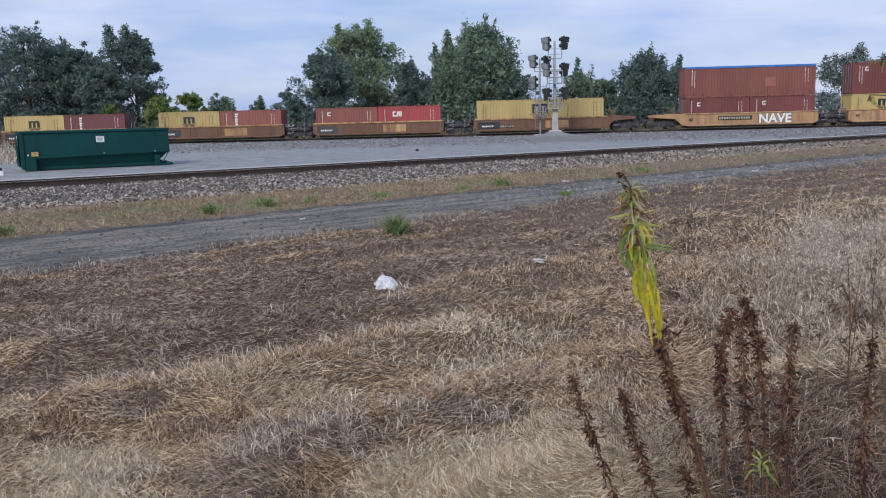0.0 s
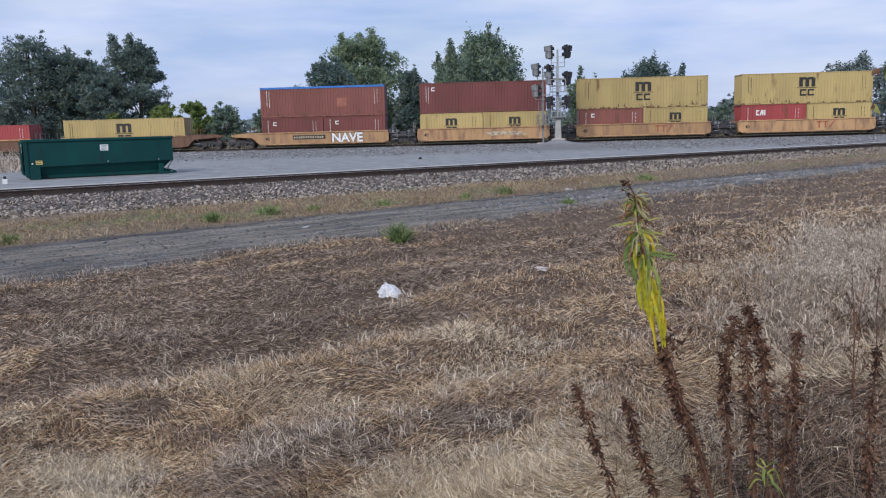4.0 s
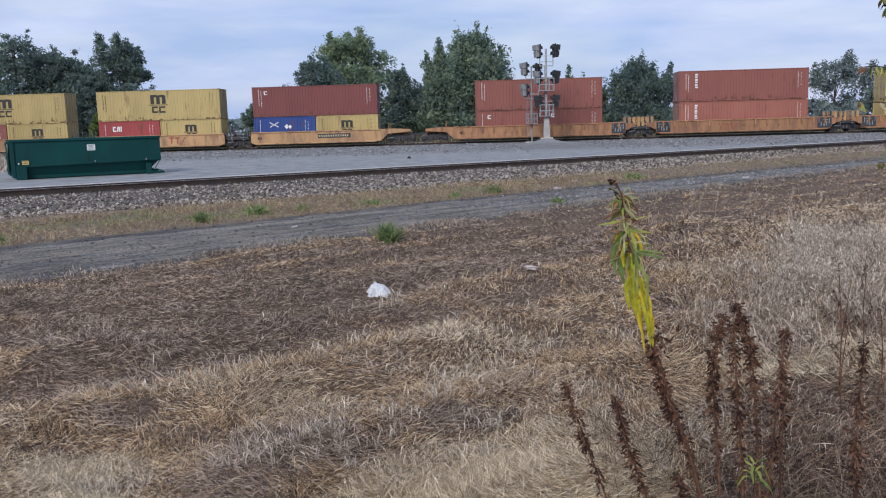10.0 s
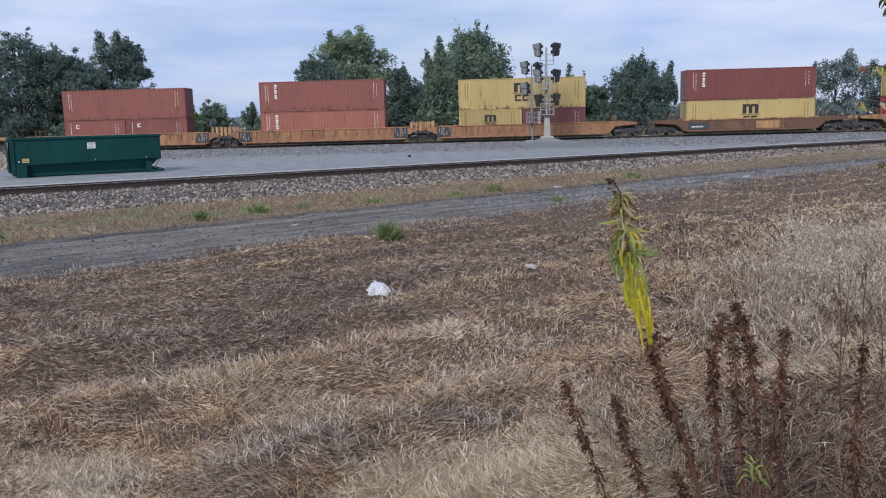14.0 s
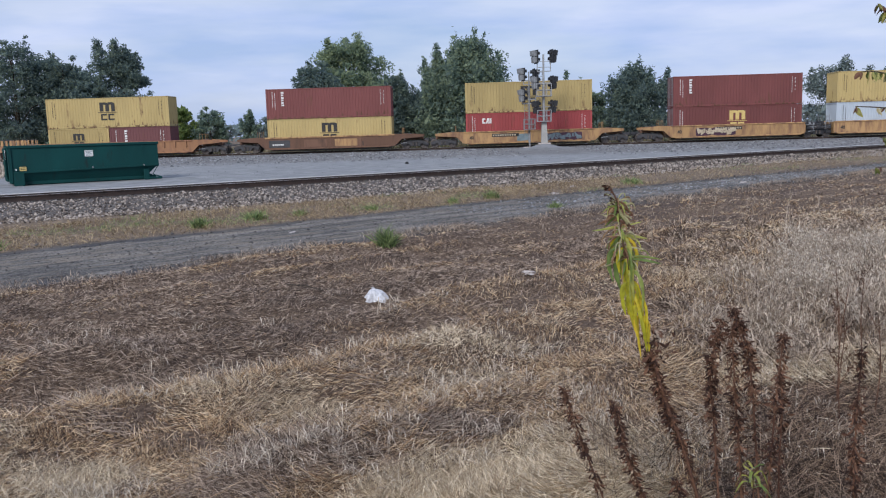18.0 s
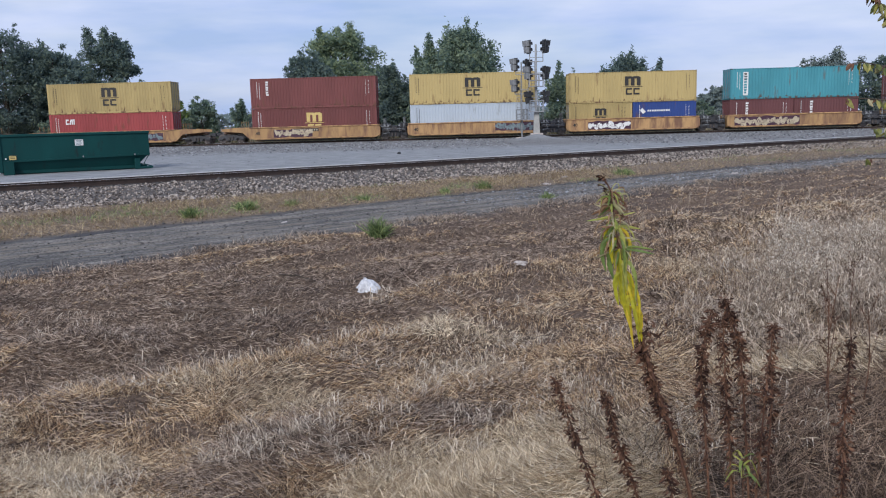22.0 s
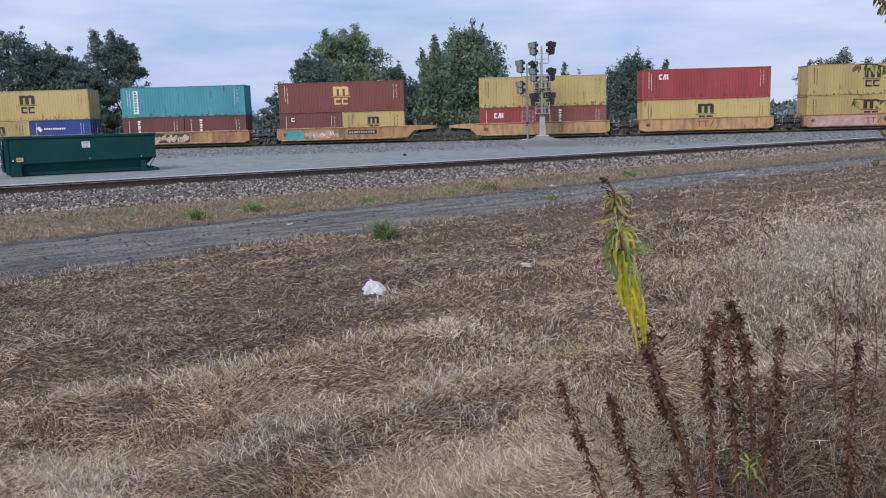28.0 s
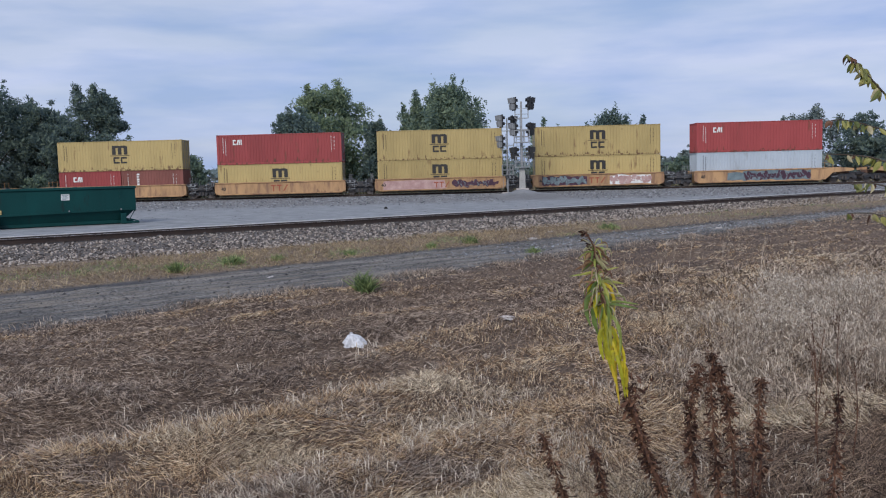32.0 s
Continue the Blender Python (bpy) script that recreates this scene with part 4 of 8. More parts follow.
def well_car(style, left, right, reach_left, reach_right, colour, label, tags=()):
    """A well car unit round its middle, with rail tops at z = 0. left, right: whether that end has its own bogie and coupler;
    reach: from the middle to the coupler's face or to the joint."""
    root = tagged(new("well_car"), label, "rail car", "well cars of the freight train")
    half = 8.25 if style == "ribbed" else 6.35
    sets = []
    outline = sill_outline(half, left, right)
    sill = shared(("side_sill", half, left, right), lambda: Mesh().prism(outline, -0.05, 0.05))
    lower = CAR_RUST if style == "chord" else colour
    for sy in (-1, 1):
        s = part("side_sill", sill, lower, root, at=pose(0, sy * 1.42, 0))
        chord = shared(("top_chord", half, style), lambda: Mesh().bar(-half, half, -0.1, 0.1, 1.36 if style != "chord" else 1.33, 1.47, 0.02))
        part("top_chord", chord, colour if style != "chord" else CAR_YELLOW, s, "worn painted top beam", at=pose(0, sy * 0.02, 0))
        low = shared(("bottom_chord", half, style), lambda: Mesh().bar(-half + 0.4, half - 0.4, -0.09, 0.09, 0.26, 0.38, 0.02))
        part("bottom_chord", low, lower, s)
        if style == "ribbed":
            rib = shared(("rib", 1), lambda: Mesh().box(-0.07, 0.07, -0.17, 0.02, 0.85, 1.4))
            for k in range(15):
                part("rib", rib, colour, s, at=pose(-half + 0.6 + k * (2 * half - 1.2) / 14, sy * 0.0, 0) if sy < 0 else pose(-half + 0.6 + k * (2 * half - 1.2) / 14, 0, 0, 0, 0, 180))
        if style == "chord":
            post = shared(("rib", 2), lambda: Mesh().box(-0.09, 0.09, -0.1, 0.02, 0.3, 1.4))
            for x in (-half + 0.3, -3.0, 0.0, 3.0, half - 0.3):
                part("rib", post, CAR_RUST, s, at=pose(x, 0, 0) if sy < 0 else pose(x, 0, 0, 0, 0, 180))
    # dark slab added below the well as the shade under the car
    part("well_floor", shared(("well_floor", half), lambda: Mesh().bar(-half + 0.5, half - 0.5, -1.05, 1.05, 0.10, 0.19, 0.01)), BOGIE, root)
    for k in range(5):
        x = -half + 0.8 + k * (2 * half - 1.6) / 4
        part("cross_beam", shared(("cross_beam",), lambda: Mesh().bar(-0.2, 0.2, -1.37, 1.37, 0.2, 0.295, 0.01)), lower, root, at=pose(x, 0, 0))
    for sx, own, reach in ((-1, left, reach_left), (1, right, reach_right)):
        m = pose(0, 0, 0) if sx > 0 else pose(0, 0, 0, 0, 0, 180)
        part("bulkhead", shared(("bulkhead", half), lambda: Mesh().bar(half - 0.12, half, -1.36, 1.36, 0.32, 1.42, 0.02)), lower, root, at=m)
        deck = half + (2.75 if own else reach - half - 0.12)
        d = part("end_platform", shared(("end_platform", half, round(deck, 1)), lambda: Mesh().bar(half, deck, -0.5, 0.5, 0.86, 1.12, 0.03).bar(half + 0.2, deck - 0.1, -1.36, 1.36, 1.10, 1.16, 0.01)),
                 CAR_RUST if own else BOGIE, root, at=m)
        post = shared(("handrail", 1), lambda: Mesh().tube([(0, 0, 1.1), (0, 0, 2.05)], 0.022, 6))
        cross = shared(("handrail", 2), lambda: Mesh().tube([(0, -1.3, 1.95), (0, 1.3, 1.95)], 0.02, 6))
        for y in (-1.3, -0.5, 0.5, 1.3):
            part("handrail", post, CAR_YELLOW if own else GALV, d, at=pose(half + (0.75 if own else 0.42), y, 0))
        part("handrail", cross, CAR_YELLOW if own else GALV, d, at=pose(half + (0.75 if own else 0.42), 0, 0))
        part("brake_rod", shared(("brake_rod",), lambda: Mesh().tube([(0.1, -1.36, 1.2), (0.9, -1.36, 1.2)], 0.025, 6).tube([(0.3, -1.36, 0.55), (0.9, -1.36, 0.62)], 0.03, 6).box(0.34, 0.52, -1.40, -1.34, 1.24, 1.42)
                                                   .box(0.62, 0.72, -1.40, -1.34, 0.9, 1.05)), GALV, d, "light steel brake rods and fittings", at=pose(half + (0.3 if own else 0.05), 0, 0))
        for y in (-1.33, 1.33):
            part("ladder", shared(("ladder",), lambda: Mesh().tube([(-0.2, 0, 0.3), (-0.2, 0, 1.6)], 0.02, 6).tube([(0.2, 0, 0.3), (0.2, 0, 1.6)], 0.02, 6).tube([(-0.2, 0, 0.5), (0.2, 0, 0.5)], 0.018, 6)
                                                   .tube([(-0.2, 0, 0.85), (0.2, 0, 0.85)], 0.018, 6).tube([(-0.2, 0, 1.2), (0.2, 0, 1.2)], 0.018, 6).tube([(-0.2, 0, 1.55), (0.2, 0, 1.55)], 0.018, 6)),
                 BOGIE, d, at=pose(half + 0.45, y, 0))
        if style == "ribbed" and not own:
            flip = pose(0, 0, 0) if sx > 0 else Matrix.Diagonal((-1, 1, 1, 1))
            e = part("end_panel", shared(("end_panel",), lambda: Mesh().bar(half - 1.3, half + 0.02, -1.50, -1.47, 0.42, 1.48, 0.01)), BOGIE, root, "dark end panel with white marks", at=flip)
            part("marking", shared(("end_marks",), lambda: Mesh().box(half - 1.2, half - 1.14, -1.508, -1.504, 0.85, 1.4).box(half - 1.0, half - 0.9, -1.508, -1.504, 0.6, 0.95).box(half - 0.8, half - 0.3, -1.508, -1.504, 1.14, 1.2)
                                                      .box(half - 0.75, half - 0.6, -1.508, -1.504, 0.55, 0.82).box(half - 0.5, half - 0.4, -1.508, -1.504, 0.6, 1.0).box(half - 0.25, half - 0.15, -1.508, -1.504, 0.8, 1.3)), GALV, e)
            part("end_sill", shared(("end_sill", half), lambda: Mesh().prism([(half, 0.72), (half, 1.40), (half + 0.95, 1.36), (half + 0.95, 1.0), (half + 0.55, 0.92), (half + 0.3, 0.74)], -1.46, -1.36)
                                    .prism([(half, 0.72), (half, 1.40), (half + 0.95, 1.36), (half + 0.95, 1.0), (half + 0.55, 0.92), (half + 0.3, 0.74)], 1.36, 1.46)), colour, root, at=m)
            for k in (0.42, 0.86, 1.3):
                part("stanchion", shared(("stanchion",), lambda: Mesh().bar(-0.13, 0.13, -1.42, -1.34, 1.02, 1.92, 0.02).bar(-0.13, 0.13, 1.34, 1.42, 1.02, 1.92, 0.02)), CAR_YELLOW, root, at=flip @ pose(half + k, 0, 0))
            part("end_beam", shared(("end_beam",), lambda: Mesh().bar(half + 0.3, half + 1.4, -1.38, 1.38, 1.16, 1.3, 0.02)), colour, root, at=flip)
        part("equipment_box", shared(("equipment_box",), lambda: Mesh().bar(-0.3, 0.3, -0.35, 0.35, 1.16, 1.5, 0.04).tube([(-0.55, -0.6, 1.3), (0.5, -0.6, 1.3)], 0.14, 8)), BOGIE, d, at=pose(half + (1.3 if own else 0.6), -0.5, 0))
        if own:
            x = half + 1.95
            sets += [(w, sx * x, o) for w, o in bogie(root, sx * x)]
            part("coupler", shared(("coupler", round(reach - half, 1)), lambda: Mesh().bar(half + 2.6, reach - 0.25, -0.1, 0.1, 0.74, 0.94, 0.03).bar(reach - 0.5, reach - 0.02, -0.2, 0.17, 0.66, 1.0, 0.05)), BOGIE, root, at=m)
            part("air_hose", shared(("air_hose", round(reach, 1)), lambda: Mesh().tube([(reach - 0.9, 0.35, 0.8), (reach - 0.6, 0.33, 0.5), (reach - 0.25, 0.25, 0.32), (reach, 0.1, 0.36)], 0.03, 6)), BOGIE, root, at=m)
        elif sx > 0:
            part("joint", shared(("joint",), lambda: Mesh().bar(-0.75, 0.75, -0.42, 0.42, 0.6, 1.06, 0.06).bar(-1.15, 1.15, -1.32, -1.18, 0.78, 1.06, 0.03).bar(-1.15, 1.15, 1.18, 1.32, 0.78, 1.06, 0.03)
                                                  .tube([(-0.7, -0.9, 0.95), (0.7, -0.9, 0.95)], 0.17, 10).bar(-0.3, 0.3, -1.1, 1.1, 0.84, 1.3, 0.04)), BOGIE, root, "dark articulation joint", at=pose(reach, 0, 0))
            for sx_ in (-1, 1):
                part("hose", shared(("hose",), lambda: Mesh().tube([(0.1, -1.28, 1.12), (0.35, -1.36, 0.82), (0.7, -1.34, 0.78), (0.95, -1.28, 1.08)], 0.028, 6)), TREAD, root, at=pose(reach, 0, 0) @ (Matrix.Identity(4) if sx_ > 0 else Matrix.Diagonal((-1, 1, 1, 1))))
                part("lever", shared(("lever",), lambda: Mesh().tube([(0.55, -1.38, 0.7), (0.62, -1.38, 1.55)], 0.022, 6).box(0.45, 0.6, -1.41, -1.37, 1.25, 1.36).tube([(0.3, -1.38, 1.0), (1.0, -1.38, 1.02)], 0.02, 6)), GALV, root, at=pose(reach, 0, 0) @ (Matrix.Identity(4) if sx_ > 0 else Matrix.Diagonal((-1, 1, 1, 1))))
            sets += [(w, reach, o) for w, o in bogie(root, reach)]
    face = -1.475
    if style != "chord":
        if "forty" not in MARKS:
            MARKS["forty"] = words("40", 0.30, 0.012)
        part("lettering", MARKS["forty"], BLACK_MARK, root, at=pose(-half + 0.6, face - 0.003, 0.72))
    else:
        part("lettering", mark(("sillplate",), lambda: glyph_bars(random.Random(62), 6, 0.14, 0.13, 0.05, False)), WHITE_MARK, root, at=pose(-half + 0.75, face - 0.016, 0.80))
        for k, c in ((-5.0, BOGIE), (-1.4, CAR_RUST), (1.6, CAR_YELLOW), (4.4, CAR_RUST)):
            part("panel", shared(("panel",), lambda: Mesh().box(-1.1, 1.1, -0.012, 0.012, 0.46, 1.16)), c, root, at=pose(k, -1.475, 0))
    for what in tags:
        kind, x, wide, high, low, material = what
        if kind == "bars":
            part("lettering", mark(("bars", wide, high), lambda: Mesh().box(0, wide * 0.28, -0.002, 0.002, high * 0.8, high).box(wide * 0.11, wide * 0.18, -0.002, 0.002, 0, high * 0.8)
                                   .box(wide * 0.34, wide * 0.62, -0.002, 0.002, high * 0.8, high).box(wide * 0.45, wide * 0.52, -0.002, 0.002, 0, high * 0.8)
                                   .prism([(wide * 0.68, 0), (wide * 0.76, 0), (wide, high), (wide * 0.92, high)], -0.002, 0.002)), material, root, at=pose(x, face - 0.003, low))
        elif kind == "plate":
            part("number_panel", mark(("plate", wide), lambda: Mesh().box(0, wide, -0.002, 0.002, 0, high)), BLACK_MARK, root, at=pose(x, face, low))
            part("lettering", mark(("platebars", wide), lambda: glyph_bars(random.Random(63), int(wide / 0.24), 0.15, high * 0.45, 0.08, False)), SPRAY_TAN, root, at=pose(x + 0.1, face - 0.004, low + high * 0.72))
        elif kind == "patch":
            part("sprayed_patch", Mesh().prism([(0, 0.03), (wide * 0.3, 0), (wide, 0.05), (wide * 0.97, high * 0.9), (wide * 0.6, high), (0.06, high * 0.93)], -0.002, 0.002), material, root, "patch of sprayed paint", at=pose(x, face, low))
        else:
            if kind == 11:
                g = part("graffiti", words("NAVE", 0.86, 0.085), SPRAY_DARK, root, "white sprayed word outlined in black", at=pose(x - 0.4, face - 0.004, low + 0.04))
                part("fill", words("NAVE", 0.86, 0.04), material, g, at=pose(0, -0.006, 0))
                continue
            behind = {SPRAY_DARK: SPRAY_GREY, WHITE_MARK: SPRAY_DARK, SPRAY_GREY: SPRAY_DARK, SPRAY_PINK: WHITE_MARK, SPRAY_TAN: SPRAY_DARK}[material]
            g = part("graffiti", scrawl(kind, wide, high, max(3, int(wide / 0.66))), material, root, "sprayed graffiti shapes", at=pose(x, face - 0.006, low))
            if kind not in (12, 18, 19):
                part("backing", backing(kind, wide, high), behind, g, at=pose(0, 0.004, 0))
            part("strokes", slits(kind, wide, high, max(3, int(wide / 0.66))), behind, g, at=pose(0, -0.0045, 0))
    return root, sets


# ---- the train ----
# left end of each unit's load along the train at the start, style, own bogie at either end, paint, lower loads, upper load, markings
Y_, R_, W_ = YELLOW, RED, WHITE_BOX
UNITS = [
    (-47.2, "chord", 0, 0, CAR_YELLOW, [(Y_, "emblem"), (MAROON, "column")], None, []),
    (-31.6, "chord", 0, 0, CAR_YELLOW, [(Y_, "emblem"), (BRICK_RED, "column")], None, [("bars", 0.3, 1.5, 0.5, 0.55, RED_MARK)]),
    (-16.0, "chord", 0, 0, CAR_YELLOW, [(BRICK_RED, "square"), (R_, "blocks")], None, [("bars", 0.4, 1.5, 0.5, 0.55, RED_MARK)]),
    (-0.3, "chord", 0, 1, CAR_YELLOW, [(Y_, "emblem")], None, [("plate", -4.4, 2.4, 0.3, 0.55, None)]),
    (19.6, "plain", 1, 0, CAR_ORANGE, [(DARK_RED, "square"), (DARK_RED, "square")], (BRICK_RED, ""), [("plate", -3.0, 3.2, 0.4, 0.75, None), (11, 1.2, 4.2, 0.85, 0.4, WHITE_MARK)]),
    (35.2, "plain", 0, 0, CAR_ORANGE, [(Y_, "emblem"), (Y_, "emblem")], (DARK_RED, "square"), [(12, 0.4, 3.6, 0.5, 0.6, SPRAY_TAN)]),
    (50.55, "plain", 0, 0, CAR_ORANGE, [(BRICK_RED, "square"), (Y_, "emblem")], (Y_, "emblem"), [("bars", 1.1, 1.7, 0.62, 0.6, RED_MARK)]),
    (65.9, "plain", 0, 0, CAR_ORANGE, [(R_, "blocks"), (Y_, "emblem")], (Y_, "emblem"), [("bars", 0.9, 1.7, 0.62, 0.6, RED_MARK)]),
    (81.3, "plain", 0, 1, CAR_ORANGE, [(BLUE, "cross"), (Y_, "emblem")], (DARK_RED, "square"), [("plate", 0.2, 3.2, 0.4, 0.75, None)]),
    (103.0, "ribbed", 1, 0, CAR_BROWN, [(BRICK_RED, "square"), (BRICK_RED, "square")], (BRICK_RED, ""), []),
    (122.5, "ribbed", 0, 0, CAR_BROWN, [(ORANGE_RED, "column")], (BRICK_RED, "column"), [("bars", -2.4, 1.9, 0.55, 0.5, RED_MARK)]),
    (141.9, "ribbed", 0, 1, CAR_BROWN, [(Y_, "emblem"), (MAROON, "column")], (Y_, "emblem"), []),
    (163.7, "chord", 1, 1, CAR_YELLOW, [(Y_, "emblem")], (DARK_RED, "column"), [("plate", 3.2, 2.2, 0.36, 0.5, None)]),
    (183.1, "plain", 1, 1, CAR_YELLOW, [(R_, "blocks")], (Y_, "emblem"), [("plate", -3.6, 2.6, 0.3, 0.9, None), (13, 1.6, 3.4, 0.7, 0.45, SPRAY_GREY), ("patch", -1.2, 1.2, 0.7, 0.45, SPRAY_GREY)]),
    (203.05, "plain", 1, 0, CAR_YELLOW, [(DARK_RED, "emblem")], (DARK_RED, "column"), [(24, -3.9, 3.6, 0.75, 0.45, SPRAY_TAN), ("plate", -2.0, 2.4, 0.3, 0.95, None)]),
    (218.5, "plain", 0, 0, CAR_YELLOW, [(W_, "")], (Y_, "emblem"), [(25, 2.2, 3.6, 0.8, 0.5, SPRAY_GREY)]),
    (233.85, "plain", 0, 0, CAR_YELLOW, [(Y_, "emblem"), (BLUE, "dots")], (Y_, "emblem"), [(16, -4.2, 3.9, 0.85, 0.35, WHITE_MARK)]),
    (249.25, "plain", 0, 0, CAR_YELLOW, [(MAROON, "column"), (MAROON, "column")], (TEAL, "band"), [(17, -5.6, 6.0, 0.9, 0.36, SPRAY_TAN)]),
    (264.75, "plain", 0, 1, CAR_YELLOW, [(MAROON, "square"), (Y_, "emblem")], (DARK_RED, "emblem"), [("patch", -5.6, 1.9, 0.9, 0.36, SPRAY_TEAL), (18, -3.6, 3.2, 0.8, 0.4, SPRAY_PINK), ("plate", 0.6, 2.8, 0.4, 0.75, None)]),
    (284.25, "plain", 1, 0, CAR_ORANGE, [(R_, "blocks"), (BRICK_RED, "column")], (Y_, "emblem"), []),
    (299.85, "plain", 0, 0, CAR_ORANGE, [(Y_, "emblem")], (R_, "blocks"), [("bars", -0.9, 1.7, 0.62, 0.55, RED_MARK)]),
    (315.5, "plain", 0, 0, CAR_ORANGE, [(Y_, "emblem")], (Y_, "emblem"), [("patch", -5.6, 6.2, 0.95, 0.34, SPRAY_PINK), ("bars", -0.6, 1.5, 0.55, 0.5, RED_MARK), (19, 1.2, 4.4, 0.85, 0.4, SPRAY_DARK)]),
    (330.9, "plain", 0, 0, CAR_ORANGE, [(Y_, "emblem")], (Y_, "emblem"), [(20, -5.4, 4.2, 0.95, 0.36, SPRAY_GREY), ("bars", -0.9, 1.6, 0.55, 0.55, RED_MARK), (21, 1.2, 3.8, 0.95, 0.36, SPRAY_PINK)]),
    (346.6, "plain", 0, 1, CAR_ORANGE, [(W_, "")], (R_, "blocks"), [("patch", -3.2, 1.6, 0.8, 0.45, SPRAY_GREY), (22, -1.6, 6.4, 0.95, 0.4, SPRAY_DARK)]),
    (366.4, "plain", 1, 1, CAR_ORANGE, [], None, []),
]
COLOUR_WORDS = {YELLOW.name: "yellow", DARK_RED.name: "dark red", BRICK_RED.name: "brick red", ORANGE_RED.name: "faded orange-red", MAROON.name: "maroon",
                RED.name: "bright red", WHITE_BOX.name: "white", BLUE.name: "blue", TEAL.name: "teal"}
LOGO_WORDS = {"emblem": " with bold emblem", "blocks": " with white lettering blocks", "column": " with white vertical lettering", "square": " with small white mark",
              "band": " with tall white panel", "cross": " with pale crossed mark", "dots": " with white lettering", "": ""}
CAR_WORDS = {"chord": "brown well car with yellow top beam and posts", "plain": "weathered yellow articulated well car on dark bogies", "ribbed": "rusty brown ribbed long well car on dark bogies"}
MOVERS, WHEELS = [], []
DOORS_LEFT = {5, 10, 11, 12, 14, 17, 18, 22}


def load_label(kind, colour, logo, place):
    size = "forty-foot" if kind == "long" else "twenty-foot"
    return f"{COLOUR_WORDS[colour.name]} {size} container{LOGO_WORDS[logo]} {place}"


def build_train():
    mids = [u[0] + 6.095 for u in UNITS]
    for i, (left, style, own_l, own_r, colour, lower, upper, tags) in enumerate(UNITS):
        mid = mids[i]
        rl = (mid - mids[i - 1]) / 2 if i else 7.8
        rr = (mids[i + 1] - mid) / 2 if i + 1 < len(mids) else 10.2
        words = CAR_WORDS[style] + (" with graffiti" if any(isinstance(t[0], int) for t in tags) else "") + ("" if lower else ", empty")
        car, sets = well_car(style, own_l, own_r, rl, rr, colour, words, tags)
        MOVERS.append((car, mid, 0.0))
        WHEELS.extend((w, mid + x, o) for w, x, o in sets)
        floor = 0.31
        if len(lower) == 2:
            for k, (c, logo) in enumerate(lower):
                ob = container("short", c, load_label("short", c, logo, "in a well car"), (i + k) % 2 == 0, logo, BLACK_MARK if c is YELLOW else None, i + k)
                MOVERS.append((ob, mid + (k - 0.5) * 6.13, floor))
        elif lower:
            c, logo = lower[0]
            ob = container("long", c, load_label("long", c, logo, "in a well car"), i in DOORS_LEFT, logo, BLACK_MARK if c in (YELLOW, WHITE_BOX) else None, i)
            MOVERS.append((ob, mid, floor))
        if upper:
            c, logo = upper
            z = floor + (2.611 if len(lower) == 2 else 2.916)
            ob = container("long", c, load_label("long", c, logo, "stacked on another"), i in DOORS_LEFT, logo, BLACK_MARK if c is YELLOW else None, i + 1)
            MOVERS.append((ob, mid, z))
            if i == 4:
                me = Mesh().box(-6.11, 6.11, -1.235, 1.235, 2.885, 2.905).box(-6.11, 6.11, -1.24, -1.225, 2.72, 2.9).box(-6.11, 6.11, 1.225, 1.24, 2.72, 2.9)
                part("tarpaulin", me, TARP, ob, "blue tarpaulin over the roof")
                part("repair_patch", Mesh().box(0.0, 1.0, -0.002, 0.002, 0.9, 1.75), ORANGE_RED, ob, "paler painted patch", at=pose(1.4, -1.223, 0))


build_train()


# ---- signal ----
def signal_head(root, x, y, z, turn, backs):
    """Two lights on one black plate, looking along the track; each has a deep housing that widens upwards behind the plate."""
    h = part("signal_head", Mesh().bar(-0.06, 0.02, -0.42, 0.42, -0.6, 0.6, 0.02), SIGNAL_BLACK, root, "black signal backing plate", at=pose(x, y, z, 0, 0, turn))
    for k in (-0.27, 0.27):
        wide = 0.56 if k > 0 else 0.44
        part("housing", Mesh().add([(a, b, k + c) for c, a0 in ((-0.23, wide - 0.06), (0.24, wide)) for a, b in ((-a0, -0.24), (-0.052, -0.24), (-0.052, 0.24), (-a0, 0.24))],
                                   [(0, 3, 2, 1), (4, 5, 6, 7), (0, 1, 5, 4), (1, 2, 6, 5), (2, 3, 7, 6), (3, 0, 4, 7)]), backs, h)
        hood, n = Mesh(), 9
        vs = []
        for j in range(n):
            q = math.pi * (-0.15 + 1.3 * j / (n - 1))
            for xx, r in ((0.0, 0.21), (0.28, 0.20)):
                vs.append((xx, r * math.cos(q), k + r * math.sin(q)))
        hood.add(vs, [(2 * j, 2 * j + 1, 2 * j + 3, 2 * j + 2) for j in range(n - 1)])
        part("hood", hood, SIGNAL_BLACK, h)
        part("lens", Mesh().tube([(0.002, 0, k), (0.02, 0, k)], 0.11, 12), LENS, h)
    part("mounting", Mesh().bar(-0.3, -0.06, -0.04, 0.04, -0.02, 0.02, 0.005).bar(-0.34, -0.30, -0.26, 0.26, -0.56, 0.56, 0.005), SIGNAL_BLACK if backs is SIGNAL_BLACK else SIGNAL_GREY, h)


